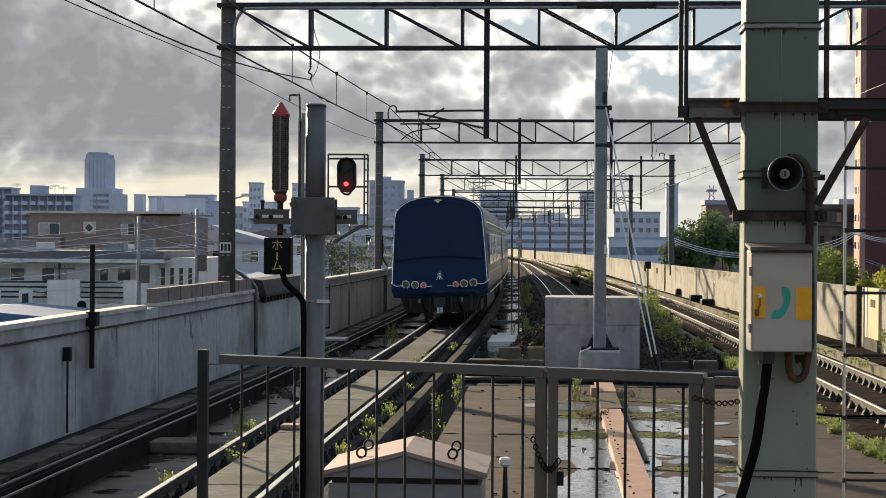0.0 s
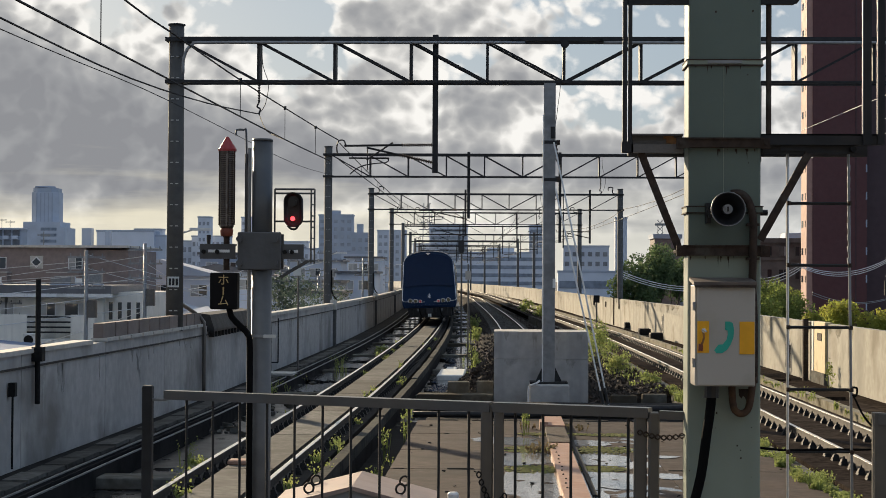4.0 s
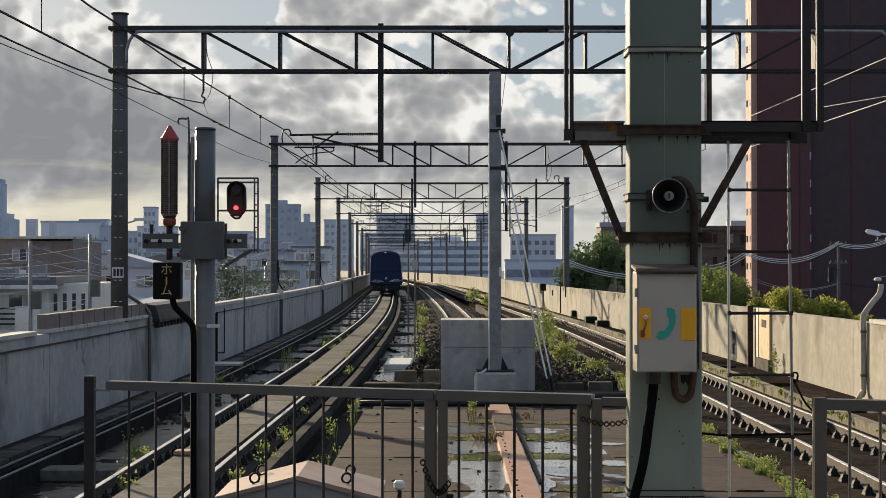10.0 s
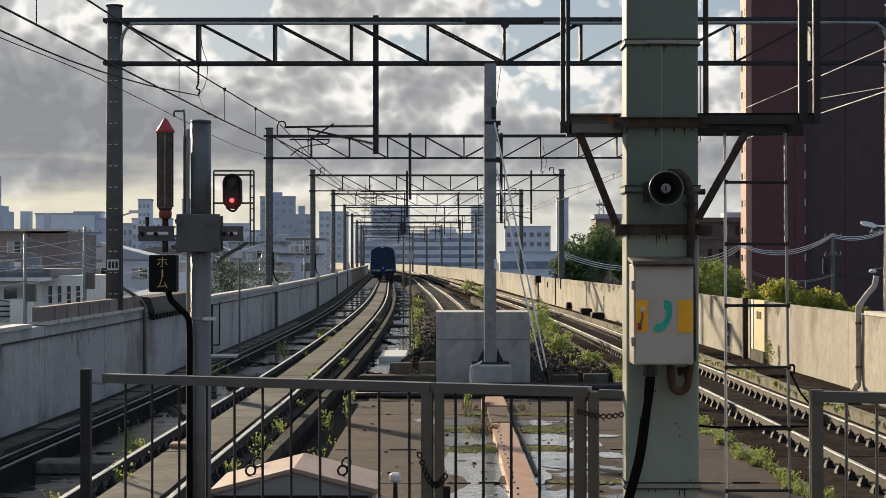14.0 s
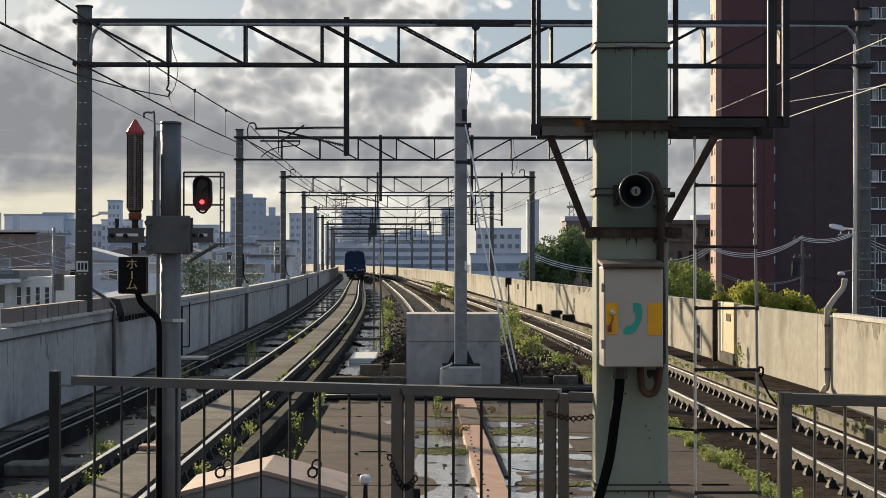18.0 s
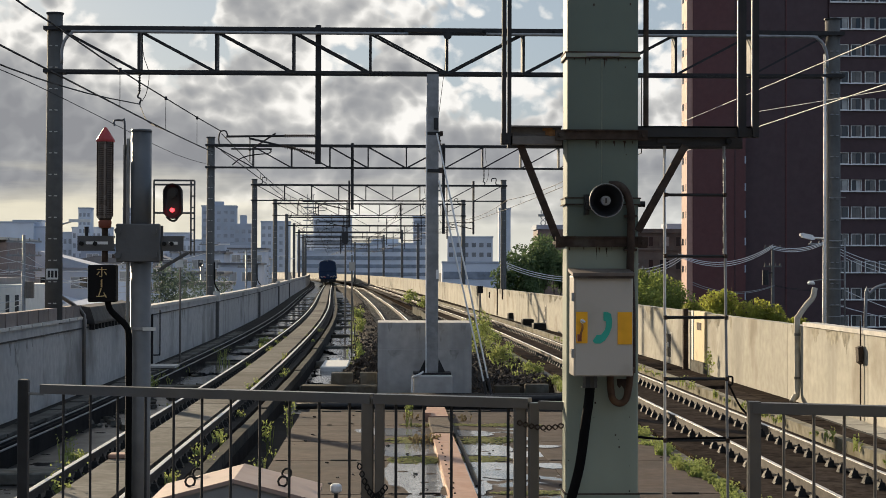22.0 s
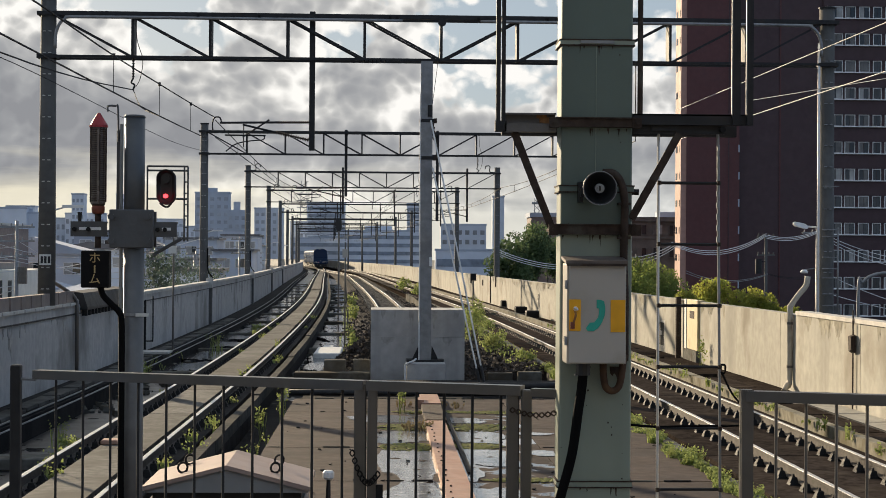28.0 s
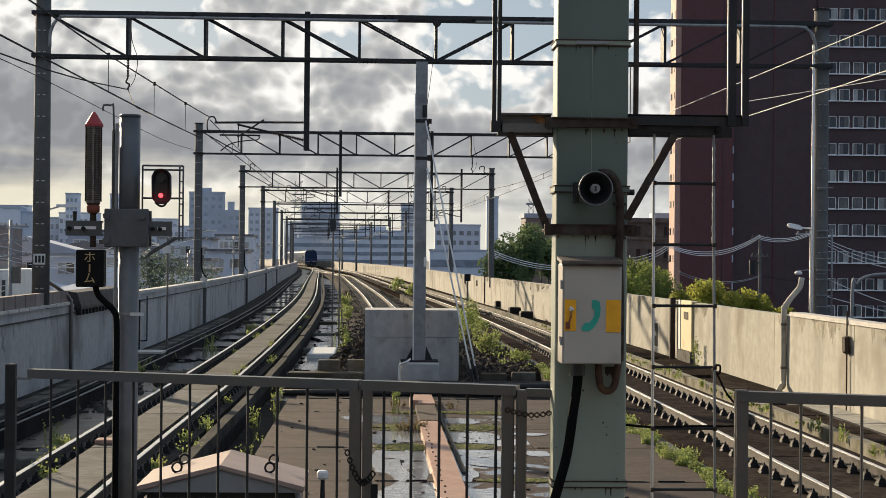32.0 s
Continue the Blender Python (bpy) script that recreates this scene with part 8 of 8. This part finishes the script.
part("plate", one(box, -7.25, -7.0, 36.49, 36.5, 2.27, 2.5), "plate", pl)
for k in range(3):
    part("mark", one(box, -7.22 + 0.075 * k, -7.17 + 0.075 * k, 36.485, 36.49, 2.31, 2.46), "dark_steel", pl)
# dark post with a clamp on the near left wall
wp = thing("wall_post", "black steel post clamped to the parapet", "post")
x = wall_l(25.6)
part("post", one(rod, (x + 0.07, 25.6, 0.55), (x + 0.07, 25.6, 2.45), 0.04, None, 10), "black_iron", wp)
part("clamp", one(box, x + 0.0, x + 0.16, 25.5, 25.7, 1.2, 1.42), "black_iron", wp)
wc = thing("wall_switch", "dark switch box with a cable on the parapet", "switch box")
part("box", one(box, x + 0.002, x + 0.1, 24.3, 24.42, 0.75, 0.95), "black_iron", wc)
part("cable", one(rod, (x + 0.05, 24.36, -0.3), (x + 0.05, 24.36, 0.75), 0.018, None, 6), "black_iron", wc)
# thin pole with a small white sign, steel ladder frame and low box at the shaded parapet
pp = thing("parapet_pole", "thin grey pole with a small pale sign beside the parapet", "pole")
part("pole", one(rod, (-6.15, 51, -0.62), (-6.15, 51, 3.0), 0.03, None, 8), "grey_steel", pp)
part("sign", one(box, -6.30, -6.06, 50.95, 50.97, 2.55, 2.78), "plate", pp)
lf = thing("wall_rod", "dark rod with a hooked foot beside the parapet", "rod")
bm = bmnew()
hose(bm, [(-6.55, 49.5, 1.3), (-6.55, 49.5, 0.1), (-6.57, 49.5, 0.02), (-6.62, 49.5, 0.0), (-6.78, 49.5, 0.0)], 0.02)
part("rod", bm, "dark_steel", lf)
wbd = thing("wall_board", "dark board standing against the parapet", "board")
part("board", one(box, -6.99, -6.76, 49.3, 49.4, -0.62, 1.18), "dark_steel", wbd)
part("edge", one(box, -6.76, -6.73, 49.28, 49.42, -0.62, 1.2), "black_iron", wbd)
lb = thing("floor_box", "low weathered equipment box at the foot of the parapet", "equipment box")
bm = one(box, -6.85, -5.95, 47.8, 48.8, -0.62, -0.28)
bevel(bm, 0.02)
part("body", bm, "kerb", lb)
part("lid", one(box, -6.9, -5.9, 47.75, 48.85, -0.28, -0.22), "cap", lb)
# dark equipment boxes beside the sunlit track
for x, y in ((5.75 + 1.0, 80.7), (6.75, 74.6), (6.9, 92.0)):
    q = thing("track_box", "dark iron equipment box beside the track", "equipment box", "track boxes")
    bm = one(box, x - 0.28, x + 0.28, y - 0.45, y + 0.45, -0.16, 0.16)
    bevel(bm, 0.06, 2)
    part("case", bm, "black_iron", q)
    part("foot", one(box, x - 0.34, x + 0.34, y - 0.5, y + 0.5, -0.2, -0.14), "kerb", q)
# dark plates and a wide joint on the sunlit parapet
for y, z0, z1, w in ((100.0, -0.2, 1.4, 0.35), (97.0, 0.8, 1.40, 0.25), (113.5, 0.75, 1.36, 1.6), (105.0, 0.75, 1.1, 0.5)):
    q = thing("wall_plate", "dark steel plate fixed on the sunlit parapet", "plate", "parapet plates")
    part("plate", one(box, wall_r(y) - 0.05, wall_r(y) + 0.1, y, y + w, z0, z1), "black_iron", q)
    part("edge", one(box, wall_r(y) - 0.06, wall_r(y) + 0.02, y - 0.04, y, z0, z1), "rust", q)
# stay wires from the pillar to the deck
sw = thing("stay_wires", "pair of bright stay wires with turnbuckles", "stay wires")
for k, (a, b) in enumerate([((1.12, 36.0, 4.4), (2.08, 34.6, -0.1)), ((1.08, 36.0, 5.4), (2.17, 34.5, -0.1))]):
    part("wire", one(rod, a, b, 0.018, None, 6), "white", sw)
    a, b = Vector(a), Vector(b)
    part("turnbuckle", one(rod, a.lerp(b, 0.93), a.lerp(b, 0.99), 0.03, None, 8), "dark_steel", sw)
# far low signal on a post between the tracks
fs = thing("line_signal", "far signal post with a dark oval head", "signal", "signals")
part("post", one(rod, (-2.2, 92, -0.6), (-2.2, 92, 4.3), 0.05, None, 8), "grey_steel", fs)
bm = bmnew()
loft(bm, [[(-2.2 + 0.16 * math.cos(t), yv, 4.2 + (0.2 if math.sin(t) > 0 else -0.2) + 0.16 * math.sin(t)) for t in (2 * math.pi * k / 16 for k in range(16))] for yv in (91.8, 92.0)])
part("head", bm, "black", fs)
lp = thing("line_post", "slim grey post between the tracks", "post")
part("post", one(rod, (-1.2, 60, -0.6), (-1.2, 60, 3.0), 0.028, None, 8), "grey_steel", lp)
part("brace", one(rod, (-1.05, 60, -0.6), (-1.18, 60, 1.6), 0.018, None, 6), "grey_steel", lp)
part("sign", one(box, -1.30, -1.10, 59.95, 59.965, 2.45, 2.75), "box", lp, "faded board on the post")
mk = thing("line_marker", "small dark box on a post between the tracks", "marker")
part("post", one(rod, (3.28, 59, -0.5), (3.28, 59, 1.68), 0.03, None, 8), "grey_steel", mk)
part("box", one(box, 3.18, 3.38, 58.9, 59.0, 1.68, 1.93), "black_iron", mk)
# street cables before the maroon tower
def sagging(x0, z0, x1, z1, sag, n=9):
    return [(x0 + (x1 - x0) * k / n, 104.0, z0 + (z1 - z0) * k / n - 4 * sag * (k / n) * (1 - k / n)) for k in range(n + 1)]


for k in range(3):
    dz = -0.13 * k
    wire("street_cable", sagging(7.2, 3.0 + dz, 15.0, 2.6 + dz, 0.75), 0.024, "bright_wire", "sagging bright street cables", "street cables")
    wire("street_cable", sagging(15.0, 2.55 + dz, 18.3, 3.5 + dz, 0.30 + 0.05 * k), 0.024, "bright_wire", "sagging bright street cables", "street cables")
    wire("street_cable", sagging(18.0, 3.5 + 0.5 * dz, 23.9, 4.08 + dz * 0.6, 0.78 + 0.05 * k), 0.024, "bright_wire", "sagging bright street cables", "street cables")
    wire("street_cable", sagging(23.9, 3.98 + dz * 0.7, 27.1, 4.28 + dz * 0.5, 0.26 + 0.02 * k), 0.024, "bright_wire", "sagging bright street cables", "street cables")
    wire("street_cable", sagging(27.1, 4.3 + dz, 36.0, 2.6 + 1.5 * dz, 0.75 + 0.1 * k), 0.024, "bright_wire", "sagging bright street cables", "street cables")
for k in range(2):
    wire("street_cable", sagging(18.9, 1.75 - 0.14 * k, 24.0, 1.6 - 0.05 * k, 0.52), 0.022, "galv", "lower sagging street cables", "street cables")
    wire("street_cable", sagging(24.0, 1.6 - 0.05 * k, 27.5, 1.5 - 0.1 * k, 0.2), 0.016, "wire", "lower sagging street cables", "street cables")
    wire("street_cable", sagging(27.6, 1.65 - 1.2 * k, 36.0, -0.9 - 0.3 * k, 0.42 - 0.2 * k), 0.024, "bright_wire", "lower sagging street cables", "street cables")
utility_pole(23.9, 104.08, 4.0, (0.12, 1.25), False, "pole", 0.55)
utility_pole(27.1, 104.08, 4.4, (0.25,), False)
utility_pole(15.0, 104.08, 2.8, (0.25,), False)
u = thing("pole_transformer", "grey transformer hung on a utility pole", "transformer")
part("tank", one(rod, (23.45, 104.08, 1.6), (23.45, 104.08, 2.5), 0.20, None, 12), "dark_steel", u)
part("bracket", one(box, 23.5, 23.9, 104.0, 104.12, 2.3, 2.38), "dark_steel", u)
wb = thing("wall_cabinet", "white cabinet on a post behind the parapet", "cabinet")
bm = one(box, 8.58, 8.95, 60.0, 60.4, 2.12, 2.70)
bevel(bm, 0.03)
part("case", bm, "white", wb)
part("visor", one(box, 8.54, 8.99, 59.9, 60.42, 2.70, 2.75), "galv", wb)
part("post", one(rod, (8.76, 60.25, GROUND), (8.76, 60.25, 2.12), 0.05, None, 8), "galv", wb)
# step irons and a thin pipe on the right-hand near mast
mt = bpy.data.objects["overhead_gantry"]
part("conduit", one(rod, (9.95, 36.45, 1.2), (9.95, 36.45, 3.2), 0.020, None, 8), "galv", mt, "thin pipe up the mast", smooth=True)
for z in (4.09, 3.15, 3.0, 2.55, 2.3, 2.1, 1.75, 1.5):
    part("step_iron", one(rod, (9.62, 36.48, z), (9.97, 36.44, z), 0.012, None, 6), "galv", mt)
lm2 = thing("mast_lamp", "small downlight on the near mast", "lamp", "mast lamps")
bm = bmnew()
loft(bm, [[(9.18 + r * math.cos(t), 36.3 + r * math.sin(t), z) for t in (2 * math.pi * k / 12 for k in range(12))] for z, r in ((2.20, 0.07), (2.235, 0.09), (2.28, 0.05))])
part("shade", bm, "white", lm2, smooth=True)
part("arm", one(rod, (9.2, 36.35, 2.28), (9.6, 36.6, 2.32), 0.012, None, 6), "galv", lm2)
sl3 = thing("street_lamp", "curved pale street lamp below the tower", "street lamp")
bm = bmnew()
hose(bm, [(14.25, 50, GROUND), (14.26, 50, 1.1), (14.40, 50, 1.82), (14.82, 50, 2.08), (15.6, 50, 2.13)], 0.05)
part("post", bm, "galv", sl3, smooth=True)

# ---- the departing train ----
def section(y, w, top, base, lean=0.0, n=14):
    """The outline of a car across the track at one place along it."""
    pts = [(w - 0.09, y, base), (w - 0.01, y, base + 0.20), (w, y + lean * 0.12, 1.32), (w - 0.035, y + lean * 0.5, 2.1), (w - 0.07, y + lean * 0.8, 2.7), (w - 0.11, y + lean, 3.28)]
    arc = []
    for k in range(1, n):
        t = math.pi / 2 * k / n
        arc.append(((w - 0.11) * math.cos(t) ** 0.8, y + lean * (1 + 0.25 * math.sin(t)), 3.28 + (top - 3.28) * math.sin(t) ** 0.95))
    half = pts + arc
    return half + [(0, y + lean * 1.25, top)] + [(-x, yy, z) for x, yy, z in reversed(half)]


CAR = 19.6


def rail_car(tail):
    c = thing("rail_car", "navy blue lacquered rail car" + (" with lit tail lights, end of train" if tail else " of the departing train"), "train car", "train cars")
    bm = bmnew()
    rings = []
    if tail:
        rings += [section(0.07, 1.36, 3.84, 0.95, 0.45), section(0.0, 1.43, 3.93, 0.92, 0.5), section(0.12, 1.47, 3.97, 0.90, 0.42), section(0.8, 1.47, 3.98, 0.90, 0.2), section(2.0, 1.47, 3.98, 0.9)]
    else:
        rings += [section(0.0, 1.44, 3.9, 0.9), section(0.2, 1.47, 3.96, 0.9)]
    rings += [section(CAR - 0.3, 1.47, 3.96, 0.9), section(CAR, 1.44, 3.9, 0.9)]
    loft(bm, rings)
    part("body", bm, "navy", c, smooth=True)
    for s in (-1, 1):
        bm = bmnew()
        for z0, z1 in ((0.93, 0.97), (1.55, 1.58), (2.92, 2.95)):
            box(bm, s * 1.472 - 0.006, s * 1.472 + 0.006, 1.6, CAR - 0.4, z0, z1)
        part("stripe", bm, "gold", c, "thin gold stripes")
        for k in range(8):
            y = 2.6 + k * 2.05
            w = part("side_window", one(box, s * 1.468 - 0.01, s * 1.468 + 0.01, y, y + 1.45, 1.85, 2.75), "navy_glass", c)
            part("window_frame", one(box, s * 1.47 - 0.006, s * 1.47 + 0.006, y - 0.04, y + 1.49, 1.81, 2.79), "silver", w)
        part("gutter", one(box, s * 1.40 - 0.03, s * 1.40 + 0.03, 0.7 if tail else 0.1, CAR - 0.1, 3.10, 3.15), "silver", c, "bright gutter")
    for y in (4.5, 9.8, 15.0):
        part("roof_unit", one(box, -0.55, 0.55, y - 1.2, y + 1.2, 3.8, 4.0), "grey_steel", c)
    for y in (3.4, CAR - 3.4):
        bg_ = part("bogie", one(box, -1.15, 1.15, y - 1.4, y + 1.4, 0.38, 0.72), "bogie", c)
        for dy in (-1.05, 1.05):
            bm = bmnew()
            for s in (-1, 1):
                rod(bm, (s * 0.53, y + dy, 0.43), (s * 0.62, y + dy, 0.43), 0.43, None, 20)
            rod(bm, (-0.6, y + dy, 0.43), (0.6, y + dy, 0.43), 0.08, None, 8)
            part("wheelset", bm, "bogie", bg_)
    part("underfloor", one(box, -1.25, 1.25, 5.5, CAR - 5.5, 0.35, 0.95), "bogie", c, "dark underfloor equipment")
    if tail:
        bm = bmnew()
        loft(bm, [[(x * q, y, z) for x, y, z in ((-1.2, 0.05, 0.92), (1.2, 0.05, 0.92), (1.05, 0.25, 0.42), (-1.05, 0.25, 0.42))] for q, in ((1,),)] + [[(-1.2, 0.9, 0.92), (1.2, 0.9, 0.92), (1.05, 0.9, 0.42), (-1.05, 0.9, 0.42)]])
        part("skirt", bm, "bogie", c)
        bm = bmnew()
        rod(bm, (0, -0.25, 0.75), (0, 0.4, 0.75), 0.11, None, 10)
        box(bm, -0.16, 0.16, -0.42, -0.2, 0.62, 0.88)
        part("coupler", bm, "bogie", c)
        for x in (-0.55, 0.55):
            bm = bmnew()
            hose(bm, [(x, 0.0, 0.9), (x + 0.03, -0.12, 0.7), (x + 0.1, -0.1, 0.5), (x + 0.15, 0.05, 0.45)], 0.025)
            part("hose", bm, "rubber", c)
        for x, z0, r in ((-0.92, 0.55, 0.05), (-0.3, 0.5, 0.04), (0.33, 0.5, 0.04), (0.95, 0.55, 0.05)):
            part("brake_gear", one(rod, (x, 0.02, 0.9), (x * 0.98, 0.06, z0), r, r * 0.7, 8), "bogie", c)
        for x in (-0.62, 0.66):
            part("valve_handle", one(box, x - 0.03, x + 0.03, -0.03, 0.0, 0.74, 0.86), "galv", c, "pale valve handle")
        for x in (-0.04, 0.06):
            part("coupler_plate", one(box, x - 0.035, x + 0.035, -0.45, -0.42, 0.44, 0.60), "plate", c, "pale tag at the coupler")
        # dark glazing over the upper end, its lower edge bowed, and a bright line round the end
        lean_at = lambda z: 0.5 * (0.12 + 0.38 * (z - 1.32) / 0.78 if z < 2.1 else (0.5 + 0.3 * (z - 2.1) / 0.6 if z < 2.7 else 0.8 + 0.2 * min(1, (z - 2.7) / 0.58) + 0.25 * max(0, (z - 3.28) / 0.65)))
        g = [(-1.30 + 0.26 * k, 2.02 + 0.10 * (1 - ((k - 5) / 5) ** 2)) for k in range(11)]
        g += [(1.33, 2.4), (1.28, 3.0), (1.24, 3.28)]
        g += [(1.24 * math.cos(t) ** 0.8, 3.28 + 0.50 * math.sin(t)) for t in (math.pi / 2 * k / 8 for k in range(1, 8))]
        g += [(0.0, 3.78)] + [(-x, z) for x, z in reversed(g[11:])]
        bm = bmnew()
        loft(bm, [[(x, lean_at(z) - 0.020, z) for x, z in g], [(x, lean_at(z) + 0.08, z) for x, z in g]])
        part("end_window", bm, "navy_glass", c, "large dark tinted end window")
        bm = bmnew()
        hose(bm, [p for p in section(-0.004, 1.435, 3.935, 0.92, 0.5) if p[2] > 1.30], 0.014, 6, 1)
        part("edge_trim", bm, "silver", c, "thin bright line round the car's end")
        for s in (-1, 1):
            for k, (x, r, mt) in enumerate(((1.02, 0.090, "lens"), (0.735, 0.090, "lens"), (0.485, 0.062, "tail_red"))):
                part("end_light", one(rod, (s * x, -0.02, 1.30 - 0.02 * k), (s * x, 0.14, 1.30 - 0.02 * k), r, None, 18), mt, c, "red tail light" if k == 2 else "round amber lamp")
                bm = bmnew()
                hose(bm, [(s * x + (r + 0.018) * math.cos(q), -0.015, 1.30 - 0.02 * k + (r + 0.018) * math.sin(q)) for q in (math.pi * (j - 4) / 10 for j in range(19))], 0.015, 5, 1)
                part("light_trim", bm, "white", c, "bright trim ring")
            bm = bmnew()
            hose(bm, [(s * 1.13, -0.01, 1.27), (s * 1.30, 0.02, 1.26), (s * 1.44, 0.10, 1.33), (s * 1.478, 0.35, 1.38), (s * 1.48, 1.0, 1.38)], 0.013)
            hose(bm, [(s * 0.40, -0.01, 1.22), (s * 0.24, -0.01, 1.23)], 0.013)
            part("corner_trim", bm, "white", c, "bright corner trim")
        part("bumper", one(box, -1.1, 1.1, -0.03, 0.1, 1.0, 1.06), "navy", c)
        bm = bmnew()
        for p, q in (((0, 1.42), (0.02, 1.68)), ((0, 1.56), (0.09, 1.42)), ((0, 1.56), (-0.09, 1.42)), ((0, 1.60), (0.08, 1.55)), ((0, 1.60), (-0.08, 1.55))):
            rod(bm, (p[0], 0.5 * (0.12 + 0.38 * (p[1] - 1.32) / 0.78) - 0.02, p[1]), (q[0], 0.5 * (0.12 + 0.38 * (q[1] - 1.32) / 0.78) - 0.02, q[1]), 0.016, 0.010, 6)
        em = part("emblem", bm, "silver", c, "small silver emblem")
        bm = one(rod, (0, 0.47, 3.80), (0, 0.6, 3.80), 0.06, None, 8)
        box(bm, -0.12, 0.12, 0.5, 0.56, 3.80, 3.84)
        part("crest", bm, "silver", c, "silver crest above the window")
    return c


tail_car = rail_car(True)
cars = [tail_car]
mid = rail_car(False)
cars.append(mid)
for k in range(3):
    cars.append(copy_thing(mid, pose(0, 0, 0)))
# seconds and the place of the train's end along the line
way = through_points([(-2, 31.0), (0, 50.9), (13, 180.0), (19, 239.5), (25, 306.0), (30, 366.0), (32, 391.0), (34, 416.0)])


def motions():
    for k, c in enumerate(cars):
        rows = []
        for t in range(0, 33):
            y0 = way(t) + k * (CAR + 0.5)
            a, b = y0 + 3.4, y0 + CAR - 3.4
            turn = math.degrees(math.atan2(-(track_a(b) - track_a(a)), b - a))
            mx, my = (track_a(a) + track_a(b)) / 2, (a + b) / 2
            m = pose(mx, my, 0, 0, -2.2, turn) @ pose(0, -CAR / 2, 0)
            rows.append((t, m))
        walk(c, rows)


motions()
